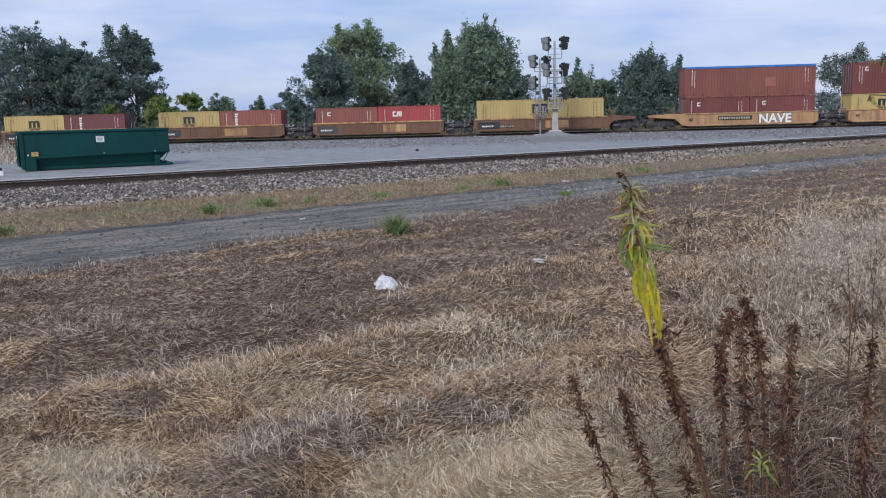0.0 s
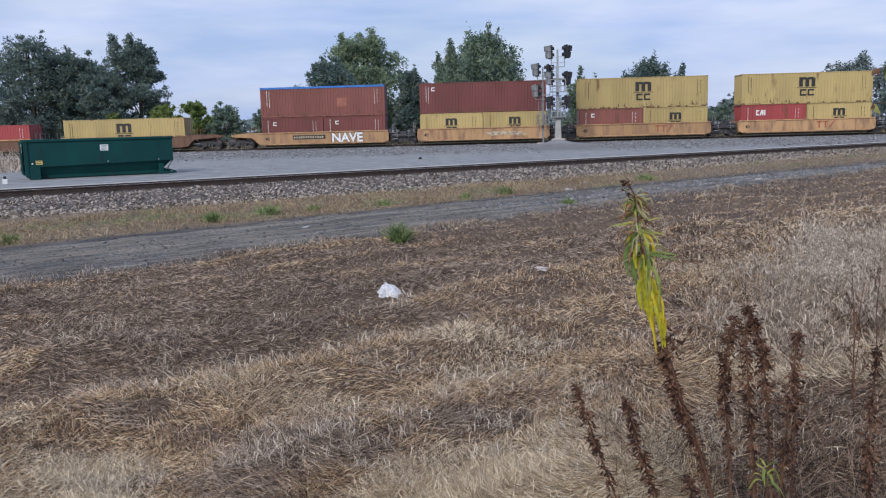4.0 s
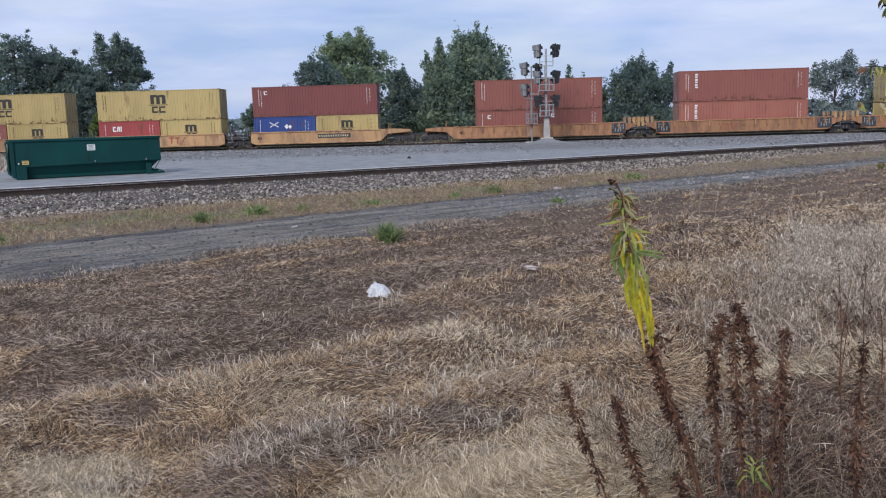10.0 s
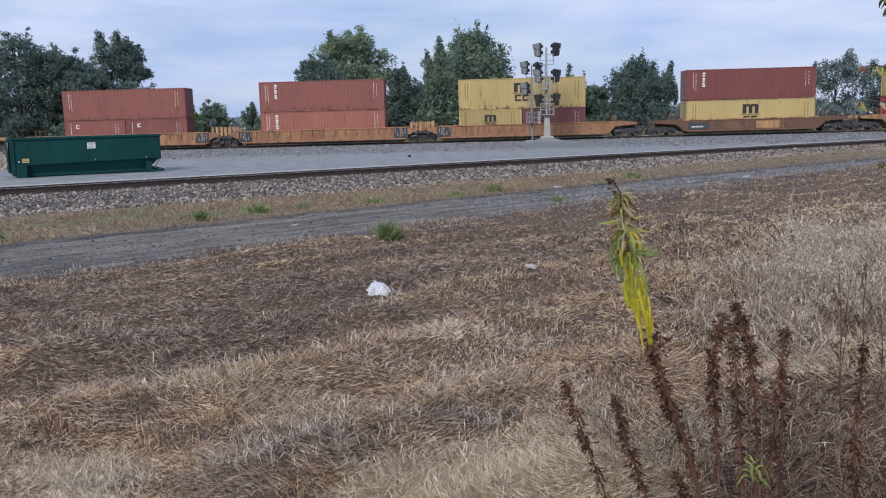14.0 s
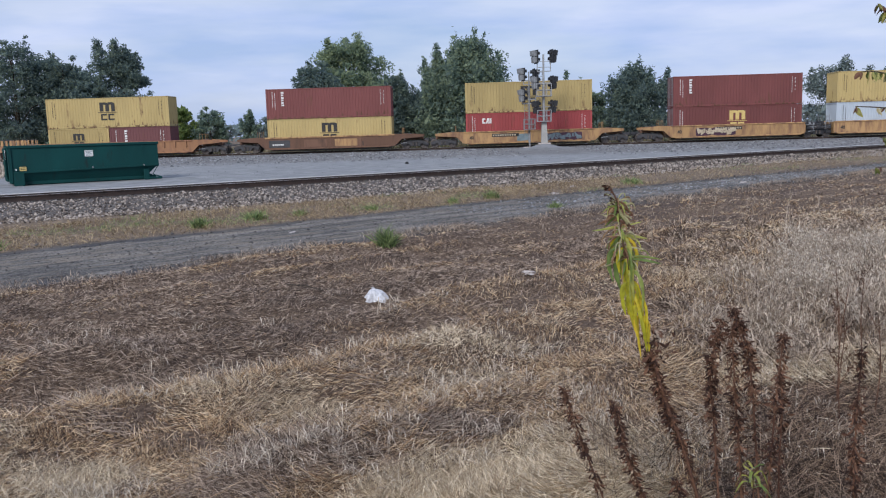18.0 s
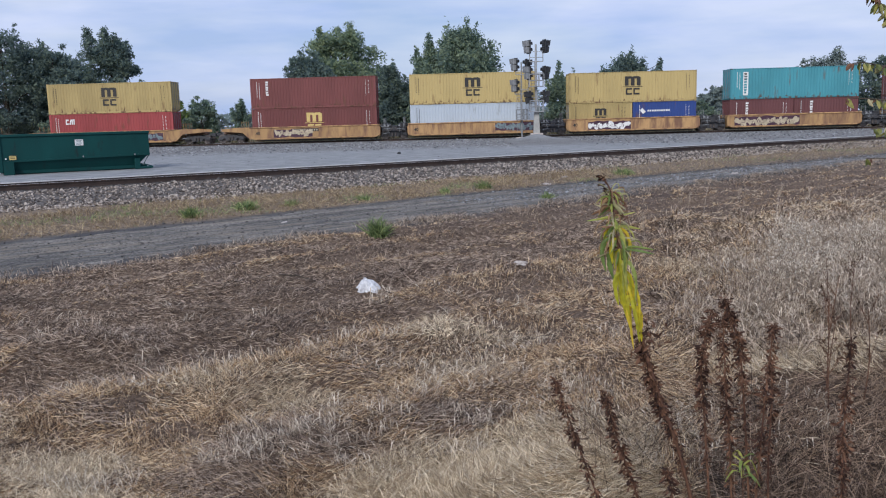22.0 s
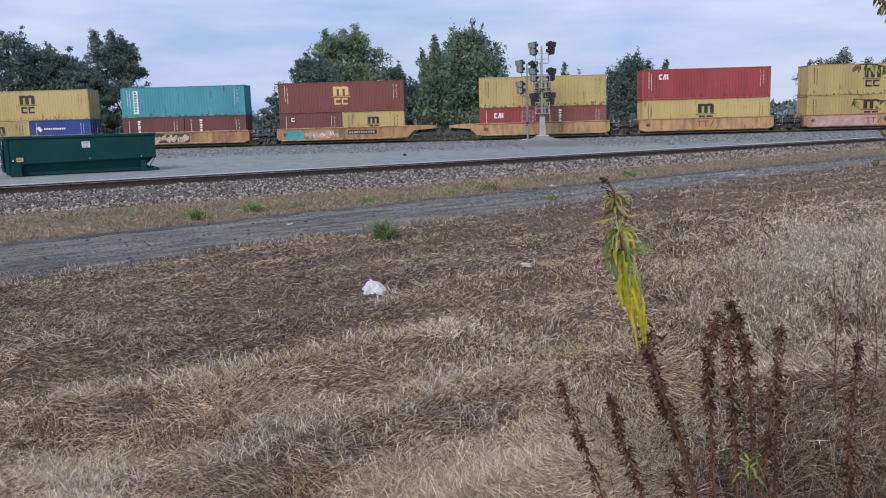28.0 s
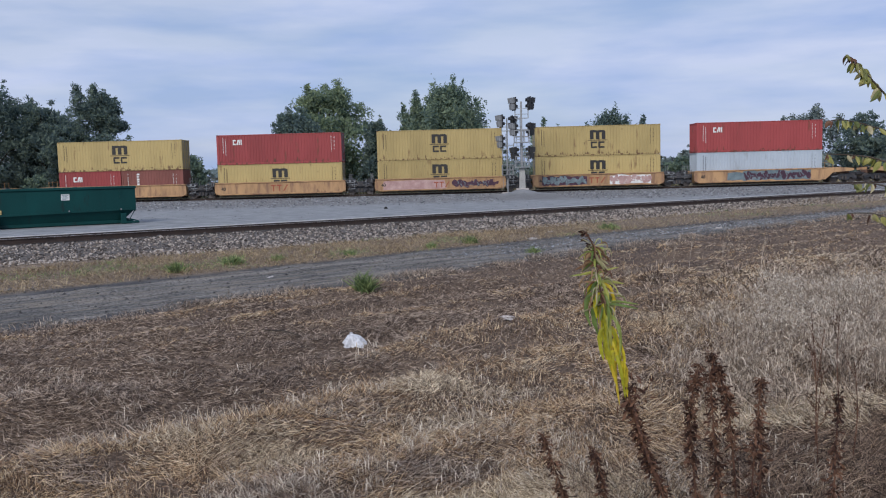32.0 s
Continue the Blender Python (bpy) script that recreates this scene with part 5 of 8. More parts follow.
def cage(root, x, y, z, w, high, levels, steel):
    """A railed platform round the mast."""
    d = 1.0
    p = part("platform", Mesh().bar(x - w / 2, x + w / 2, y - d / 2, y + d / 2, z, z + 0.06, 0.01), steel, root)
    for k in range(1, levels):
        zz = high * k / (levels - 1)
        me = Mesh()
        for a, b in (((-1, -1), (1, -1)), ((1, -1), (1, 1)), ((1, 1), (-1, 1)), ((-1, 1), (-1, -1))):
            me.tube([(x + a[0] * w / 2, y + a[1] * d / 2, z + zz), (x + b[0] * w / 2, y + b[1] * d / 2, z + zz)], 0.036, 5)
        part("guard_rail", me, steel, p)
    for sx in (-1, 0.35, 1):
        for sy in (-1, 1):
            part("guard_post", Mesh().tube([(x + sx * w / 2, y + sy * d / 2, z), (x + sx * w / 2, y + sy * d / 2, z + high)], 0.034, 5), steel, p)


def yoke(root, z, left, right, up):
    """The forked arm that carries a pair of heads on either side of the mast."""
    me = Mesh().tube([(left, -0.05, z), (right, -0.05, z)], 0.045, 6).tube([(left, -0.05, z + 0.36), (right, -0.05, z + 0.36)], 0.03, 6)
    for x in (left, right):
        me.tube([(x, -0.05, z), (x, -0.05, z + up)], 0.045, 6)
    me.tube([(left, -0.05, z + up * 0.72), (right, -0.05, z + up * 0.72)], 0.022, 6)
    part("bracket", me, SIGNAL_GREY, root, "pale forked bracket")


def signal(x, y, top, heads, yokes, cages, label, foot):
    root = tagged(new("railway_signal"), label, "railway signal", "railway signals")
    z0 = float(height(np.array([x]), np.array([y]))[0])
    root.matrix_basis = pose(x, y, z0 - 0.05)
    part("foundation", Mesh().bar(-0.55, 0.55, -0.5, 0.5, 0, 0.16, 0.03), PALE_LITTER, root, "concrete foundation block")
    if foot:
        part("post", Mesh().add([(sx * w, sy * w, z) for z, w in ((0.1, 0.29), (2.1, 0.21)) for sx, sy in ((-1, -1), (1, -1), (1, 1), (-1, 1))],
                                [(0, 1, 5, 4), (1, 2, 6, 5), (2, 3, 7, 6), (3, 0, 4, 7), (4, 5, 6, 7)]), PALE_POST, root, "pale tapered steel post")
    part("mast", Mesh().tube([(0, 0, 0.1), (0, 0, top)], [0.11, 0.085] if foot else [0.085, 0.06], 10), SIGNAL_GREY if foot else GALV, root)
    lad = Mesh()
    low = 2.3 if foot else 0.6
    for sx in (-0.42, -0.1):
        lad.tube([(sx, 0.24, low), (sx, 0.24, top - 1.4)], 0.022, 5)
    z = low + 0.2
    while z < top - 1.5:
        lad.tube([(-0.42, 0.24, z), (-0.1, 0.24, z)], 0.016, 5)
        z += 0.3
    part("ladder", lad, GALV, root)
    for z, w, high, levels in cages:
        cage(root, 0.0, -0.1, z, w, high, levels, SIGNAL_GREY if foot else GALV)
    for z, left, right, up in yokes:
        yoke(root, z, left, right, up)
    for hx, hz, turn, backs in heads:
        if abs(hz) < 6.6 and foot:
            part("arm", Mesh().tube([(0, 0, hz), (hx + (-0.1 if hx < 0 else 0.1), 0, hz)], 0.04, 6), SIGNAL_GREY, root)
        signal_head(root, hx, -0.12, hz, turn, backs)
    return root


signal(6.74, 77.5, 8.0, [(-0.62, 7.78, 20, SILVER_BACK), (0.7, 7.8, 196, SIGNAL_BLACK), (-0.62, 5.5, 20, SILVER_BACK), (0.7, 5.5, 196, SIGNAL_BLACK), (-0.56, 3.35, 9, SIGNAL_BLACK), (0.66, 3.38, 187, SIGNAL_BLACK)],
       [(6.5, -0.56, 0.62, 1.2)], [(4.28, 1.3, 1.1, 3), (2.05, 1.2, 1.0, 3)], "tall grey steel railway signal with railed platforms on a mound", True)
signal(5.56, 79.4, 7.0, [(-0.5, 6.75, 18, SILVER_BACK), (0.42, 6.65, 190, SIGNAL_BLACK), (-0.5, 4.85, 16, SILVER_BACK)], [(5.85, -0.5, 0.45, 0.95), (4.1, -0.6, 0.6, 0.6)],
       [(1.75, 1.0, 0.95, 3)], "shorter grey railway signal behind the taller one", False)


# ---- green waste container ----
def dumpster():
    root = tagged(new("waste_container"), "dark green steel roll-off waste container on gravel", "dumpster")
    a, b = Vector((-20.66, 37.5)), Vector((-15.12, 40.9))
    length = (b - a).length
    turn = math.degrees(math.atan2((b - a).y, (b - a).x))
    root.matrix_basis = pose(a.x, a.y, 0.13, 0, 0, turn)
    L, Wd, top, mid = length, 2.4, 1.76, 0.62
    for y, s in ((0.0, 1), (Wd, -1)):
        t0, t1 = sorted((y, y + s * 0.05))
        panel = part("side_panel", Mesh().prism([(0.0, mid), (0.0, top - 0.06), (L, top - 0.06), (L, mid + 0.1)], t0, t1), GREEN_STEEL, root)
        q0, q1 = y + s * 0.02, y + s * 0.26
        part("lower_side", Mesh().add([(0.55, q0, mid), (L - 0.02, q0, mid + 0.1), (L - 0.55, q1, 0.2), (0.55, q1, 0.16), (0.55, q0 + s * 0.04, mid), (L - 0.02, q0 + s * 0.04, mid + 0.1), (L - 0.55, q1 + s * 0.04, 0.2), (0.55, q1 + s * 0.04, 0.16)],
                                      [(0, 1, 2, 3), (7, 6, 5, 4), (0, 4, 5, 1), (1, 5, 6, 2), (2, 6, 7, 3), (3, 7, 4, 0)]), GREEN_STEEL, root)
        part("ledge", Mesh().prism([(0.4, mid - 0.05), (L, mid + 0.05), (L, mid + 0.13), (0.4, mid + 0.03)], y - s * 0.05 if s < 0 else y - 0.05, y + 0.05), GREEN_STEEL, root)
        part("top_rail", Mesh().bar(-0.04, L + 0.04, y - 0.06, y + 0.06, top - 0.07, top + 0.05, 0.02), GREEN_STEEL, root)
        part("corner_post", Mesh().bar(-0.03, 0.14, y - 0.06, y + 0.06, 0.12, top - 0.07, 0.02), GREEN_STEEL, root)
        part("foot_box", Mesh().bar(0.14, 0.6, y - 0.04 if s > 0 else y - 0.2, y + 0.2 if s > 0 else y + 0.04, 0.0, mid, 0.02), GREEN_STEEL, root)
        part("skid", Mesh().bar(0.3, L - 0.1, y + s * 0.32 - 0.07, y + s * 0.32 + 0.07, 0.03, 0.2, 0.02), GREEN_STEEL, root)
        part("roller", Mesh().tube([(0.35, y + s * 0.1, 0.09), (0.35, y + s * 0.34, 0.09)], 0.1, 12), BOGIE, root)
        part("front_foot", Mesh().bar(L - 0.72, L - 0.46, y + s * 0.02 - 0.05, y + s * 0.02 + 0.05, 0.0, 0.52, 0.02), GREEN_STEEL, root)
        part("strut", Mesh().tube([(L - 0.02, y + s * 0.04, mid + 0.08), (L - 0.3, y + s * 0.04, 0.25), (L + 0.1, y + s * 0.04, 0.1)], 0.035, 6), GREEN_STEEL, root)
        part("shoe", Mesh().bar(L - 0.5, L + 0.12, y + s * 0.04 - 0.08, y + s * 0.04 + 0.08, 0.02, 0.12, 0.02), GREEN_STEEL, root)
        for x in (1.7, 3.4, 5.1):
            part("weld_seam", Mesh().box(x - 0.012, x + 0.012, y - s * 0.004 - 0.004, y - s * 0.004 + 0.004, mid + 0.12, top - 0.08), GREEN_STEEL, root)
        part("gusset", Mesh().prism([(L - 0.75, top - 0.08), (L - 0.66, top - 0.08), (L - 0.66, top - 0.45), (L - 0.72, top - 0.5)], y - 0.02, y + 0.02), GREEN_STEEL, root)
    part("floor", Mesh().bar(0.3, L - 0.3, 0.3, Wd - 0.3, 0.2, 0.26, 0.01), GREEN_STEEL, root)
    part("front_wall", Mesh().prism([(L - 0.06, mid), (L - 0.06, top), (L, top), (L, mid)], 0.06, Wd - 0.06), GREEN_STEEL, root)
    d = part("end_door", Mesh().bar(-0.03, 0.03, 0.08, Wd - 0.08, 0.18, top - 0.02, 0.015), GREEN_STEEL, root, "green steel end door")
    for y in (0.3, 0.9, 1.5, 2.1):
        part("door_rib", Mesh().bar(-0.10, -0.031, y - 0.05, y + 0.05, 0.2, top - 0.04, 0.015), GREEN_STEEL, d)
    for z in (0.4, 1.0, 1.6):
        part("hinge", Mesh().bar(-0.12, 0.0, Wd - 0.16, Wd + 0.03, z - 0.06, z + 0.06, 0.015), GREEN_STEEL, d)
    part("latch", Mesh().tube([(-0.12, 0.2, 0.4), (-0.12, 0.2, 1.5)], 0.03, 6), GREEN_STEEL, d)
    s = part("sticker", Mesh().box(3.2, 3.56, -0.009, -0.003, 1.22, 1.5), WHITE_MARK, root, "white sign with small lettering bars")
    for k in range(4):
        part("lettering", Mesh().box(3.24, 3.24 + (0.28, 0.22, 0.26, 0.2)[k], -0.014, -0.010, 1.44 - k * 0.06, 1.465 - k * 0.06), SPRAY_GREY, s)
    s = part("sticker", Mesh().box(0.42, 0.70, -0.047, -0.043, 0.68, 0.86), YELLOW_MARK, root, "yellow warning sticker")
    for k in range(2):
        part("lettering", Mesh().box(0.45, 0.66, -0.052, -0.048, 0.80 - k * 0.07, 0.825 - k * 0.07), BLACK_MARK, s)
    part("sticker", Mesh().box(-0.108, -0.103, 0.12, 0.4, 1.2, 1.62), WHITE_MARK, root, "pale worn sticker on the end")
    part("reflector", Mesh().box(0.25, 0.31, -0.047, -0.04, 0.7, 0.76), WHITE_MARK, root)
    for x in (3.5, L - 0.7):
        part("tarp_hook", Mesh().tube([(x, -0.07, mid + 0.12), (x, -0.1, mid + 0.06)], 0.03, 6), GALV, root)


dumpster()


def on_ground(x, y):
    return float(height(np.array([x]), np.array([y]))[0])


# ---- small things lying about ----
def lump(name, x, y, size, material, label, category, seed, flat=0.6, crumple=1.0):
    bm = bmesh.new()
    bmesh.ops.create_icosphere(bm, subdivisions=3, radius=1.0)
    rng = random.Random(seed)
    off = Vector((rng.uniform(0, 9), rng.uniform(0, 9), rng.uniform(0, 9)))
    for v in bm.verts:
        k = 0.75 + 0.5 * crumple * noise.noise(v.co * 1.6 + off) + 0.28 * noise.noise(v.co * 4.5 + off) + 0.12 * noise.noise(v.co * 10 + off)
        v.co = Vector((v.co.x * size[0] * k, v.co.y * size[1] * k, max(-0.25, v.co.z * flat) * size[2] * k))
    me = bpy.data.meshes.new(name)
    bm.to_mesh(me)
    bm.free()
    me.materials.append(material)
    ob = tagged(new(name, me), label, category)
    ob.matrix_basis = pose(x, y, on_ground(x, y) + size[2] * 0.15, 0, 0, rng.uniform(0, 360))
    return ob


def plastic_bag(x, y):
    """A knotted bag slumped to a peak, with creases running down from it and a loose skirt."""
    n, k, rnd = 28, 9, random.Random(4)
    me = Mesh()
    vs = []
    for i in range(k):
        u = i / (k - 1)
        for j in range(n):
            a = 2 * math.pi * j / n
            crease = 1 + 0.20 * math.sin(a * 5 + 1.2) * u + 0.12 * math.sin(a * 9 + 4 * u) * u + rnd.uniform(-0.05, 0.05)
            r = (0.010 + 0.105 * u ** 0.7) * crease
            z = 0.125 * (1 - u ** 1.6) + 0.012 * math.sin(a * 3 + u * 5) * u * (1 - u) * 4 + (0.012 * math.sin(a * 7) if i == k - 1 else 0) - 0.015
            vs.append((r * 1.15 * math.cos(a) - 0.035 * (1 - u), r * 0.85 * math.sin(a), z))
    me.add(vs, [(i * n + j, i * n + (j + 1) % n, (i + 1) * n + (j + 1) % n, (i + 1) * n + j) for i in range(k - 1) for j in range(n)])
    me.add([vs[j] for j in range(n)], [tuple(range(n))])
    root = tagged(new("plastic_bag"), "crumpled white plastic bag lying in dry grass", "bag")
    root.matrix_basis = pose(x, y, on_ground(x, y) + 0.01, 0, 0, 10)
    part("bag_film", me, PLASTIC, root)
    ear = Mesh().add([(-0.035, 0, 0.10), (-0.06, 0.01, 0.13), (-0.03, 0.0, 0.14), (-0.01, 0.0, 0.11), (-0.03, 0.02, 0.125)], [(0, 1, 4), (1, 2, 4), (2, 3, 4), (3, 0, 4)])
    part("knot", ear, PLASTIC, root, "tied ears of the bag")


plastic_bag(-1.04, 8.93)
lump("paper_litter", 0.59, 8.83, (0.09, 0.07, 0.06), PALE_LITTER, "pale crumpled litter in the dry grass", "litter", 5)
lump("flattened_litter", -3.72, 17.3, (0.36, 0.12, 0.03), PALE_LITTER, "flat whitish scrap lying on the gravel road", "litter", 6)
lump("litter", 2.5, 25.6, (0.2, 0.12, 0.09), PALE_LITTER, "pale crumpled litter beside the gravel road", "litter", 7)
lump("litter", 3.42, 28.6, (0.17, 0.12, 0.08), PALE_LITTER, "pale crumpled litter beside the gravel road", "litter", 8)
lump("dark_lump", -3.82, 51.2, (0.13, 0.12, 0.13), DARK_LUMP, "small black lump on the grey gravel lot", "debris", 9, 1.0)
lump("pale_stone", 9.0, 28.3, (0.2, 0.15, 0.1), PALE_LITTER, "pale stone beside the gravel road", "stone", 10)
stick = tagged(new("fallen_stick"), "thin dark stick lying in the dry grass", "stick")
part("shaft", Mesh().tube([(-2.25, 10.03, 0.26), (-2.03, 10.02, 0.25), (-1.81, 10.01, 0.18)], [0.007, 0.009, 0.005], 6), BARK, stick)
w = tagged(new("white_marker_block"), "small white block beside the near rail", "marker")
w.matrix_basis = pose(-19.99, 34.57, on_ground(-19.99, 34.57), 0, 0, 30)
part("block", Mesh().bar(-0.1, 0.1, -0.1, 0.1, 0, 0.22, 0.02), WHITE_MARK, w)
part("cap", Mesh().tube([(0, 0, 0.22), (0, 0, 0.34)], [0.07, 0.05], 8), DARK_LUMP, w, "dark cap")


# ---- grass ----
def blades(name, label, material, x, y, length, width, stand, azimuth, seed, base=-0.01, curl=0.5, fine=False, stray=0.5):
    """Grass blades as bent tapering strips, one sheet of stuff. stand: 1 upright, 0 lying."""
    rng = np.random.default_rng(seed)
    n = len(x)
    z = height(x, y) + base
    root = np.stack((x, y, z), -1)
    az = azimuth + rng.normal(0, stray, n)
    d = np.stack((np.cos(az), np.sin(az), np.zeros(n)), -1)
    up = np.array([0, 0, 1.0])
    tilt0 = np.clip(stand + rng.normal(0, 0.18, n), 0.05, 1)
    tilt1 = np.clip(tilt0 - curl * rng.uniform(0.3, 1.2, n), -0.15, 1)
    e0 = np.arcsin(tilt0)[:, None]
    e1 = np.arcsin(tilt1)[:, None]
    em = (e0 + e1) / 2
    L = length[:, None]
    p1 = root + (d * np.cos(e0) + up * np.sin(e0)) * L * 0.36
    p2 = p1 + (d * np.cos(em) + up * np.sin(em)) * L * 0.34
    p3 = p2 + (d * np.cos(e1) + up * np.sin(e1)) * L * 0.30
    for p, lo in ((p1, 0.012), (p2, 0.012), (p3, 0.006)):
        g = height(p[:, 0], p[:, 1]) + lo
        p[:, 2] = np.maximum(p[:, 2], g)
    sd = rng.normal(0, 1, (n, 3))
    sd -= d * (sd * d).sum(1, keepdims=True)
    sd /= np.linalg.norm(sd, axis=1, keepdims=True) + 1e-9
    w = width[:, None] / 2
    if fine in ("needle", "head"):
        # a needle is widest at its middle, a seed head near its tip
        pm = (p1 + p2) / 2 if fine == "needle" else p2
        v = np.stack((root, pm + sd * w, p3, pm - sd * w), 1)
        me = quick(name, v.reshape(-1, 3), np.arange(n * 4), np.full(n, 4))
        me.materials.append(material)
        return tagged(new(name, me), label, "grass", kind="stuff")
    if fine:
        pm = (p1 + p2) / 2
        v = np.stack((root - sd * w, root + sd * w, pm - sd * w * 0.85, pm + sd * w * 0.85, p3), 1)
        k = (np.arange(n) * 5)[:, None]
        f = np.concatenate((k + np.array([[0, 1, 3, 2]]), k + np.array([[2, 3, 4]])), 1).ravel()
        me = quick(name, v.reshape(-1, 3), f, np.tile([4, 3], n))
        me.materials.append(material)
        return tagged(new(name, me), label, "grass", kind="stuff")
    v = np.stack((root - sd * w, root + sd * w, p1 - sd * w * 0.9, p1 + sd * w * 0.9, p2 - sd * w * 0.6, p2 + sd * w * 0.6, p3), 1)
    k = (np.arange(n) * 7)[:, None]
    f = np.concatenate((k + np.array([[0, 1, 3, 2]]), k + np.array([[2, 3, 5, 4]]), k + np.array([[4, 5, 6]])), 1).ravel()
    me = quick(name, v.reshape(-1, 3), f, np.tile([4, 4, 3], n))
    me.materials.append(material)
    return tagged(new(name, me), label, "grass", kind="stuff")


def field_points(rng, n, near, far, side=0.66):
    q = rng.random(n)
    y = np.where(rng.random(n) < 0.35, 1 / (1 / near + q * (1 / far - 1 / near)), near * np.exp(q * math.log(far / near)))
    x = rng.uniform(-1, 1, n) * (side * y + 1.2) * (1 + 0.35 * rng.random(n) ** 4)
    return x, y


def in_field(x, y, rng):
    """Where the field's grass grows, and how thickly."""
    edge = -road_half(x) - 0.1 + 0.9 * (lumps(x, y, 0.9, 41) - 0.5)
    clump = lumps(x, y, 0.45, 42) * 0.6 + lumps(x, y, 1.3, 43) * 0.5
    band = np.sin(off_road(x, y) * 4.4 + 2.6 * lumps(x, y, 4.0, 5)) * (0.4 + lumps(x, y, 2.5, 6))
    clump = clump - 0.8 * ease(0.2, 0.85, -band) * ease(-10.5, -8.5, off_road(x, y) + x * 0.1)
    return (off_road(x, y) < edge) & (rng.random(len(x)) < 0.55 + 0.7 * clump) & (np.hypot(x, y) > 1.5)


# patches of the field: middle, half widths, and how pale (1) or dark brown (-1) they lie
PATCHES = ((0.4, 3.05, 0.35, 0.4, 1.3), (-2.4, 5.3, 0.9, 0.9, -0.3), (-0.05, 3.65, 0.62, 0.45, 1.3), (0.45, 3.45, 0.4, 0.45, 1.1), (-2.0, 3.6, 0.5, 0.45, 0.45), (0.55, 4.0, 0.4, 0.4, 0.7), (-1.9, 4.1, 0.35, 0.2, 0.6), (-1.04, 5.0, 0.3, 0.25, 0.6), (0.1, 5.65, 0.3, 0.2, 0.5), (2.1, 5.5, 0.5, 0.6, 1.0),
           (-1.1, 4.0, 0.45, 0.5, -0.8), (-0.05, 4.4, 0.35, 0.18, -0.9), (-0.6, 4.0, 0.16, 0.2, -0.8), (-2.9, 7.0, 1.3, 0.9, -0.8), (-2.6, 5.6, 0.7, 0.5, -0.6), (-0.2, 9.4, 2.6, 1.1, -0.8), (-2.1, 8.2, 1.6, 1.0, -0.8), (1.8, 7.2, 0.8, 0.6, -0.4),
           (1.3, 8.9, 0.6, 0.4, 0.6), (2.6, 9.5, 0.8, 0.8, 0.7), (4.2, 9.7, 1.1, 1.2, 0.8), (-0.4, 6.75, 0.9, 0.5, 0.15), (-1.4, 5.2, 0.8, 0.4, 0.2), (0.5, 5.8, 0.6, 0.5, -0.1), (1.3, 3.2, 0.5, 0.6, -0.6), (2.3, 4.4, 0.6, 0.6, -0.5))


def pale(x, y):
    """How pale the grass lies: above 0 straw, below 0 dull brown."""
    q = 1.1 * (lumps(x, y, 0.9, 81) - 0.5) + 1.0 * (lumps(x, y, 0.3, 82) - 0.5) + 0.10
    for cx, cy, rx, ry, k in PATCHES:
        q = q + 2.0 * k * np.exp(-(((x - cx) / rx) ** 2 + ((y - cy) / ry) ** 2))
    band = np.sin(off_road(x, y) * 4.4 + 2.6 * lumps(x, y, 4.0, 5)) * (0.4 + lumps(x, y, 2.5, 6))
    q = q + 0.45 * ease(1, 5, x) * ease(9, 14, y) + 0.55 * band * ease(-10.5, -8.0, off_road(x, y))
    return q - 1.0 * ease(-9.3, -7.0, off_road(x, y) + 2.2 * (lumps(x, y, 2.2, 48) - 0.5))


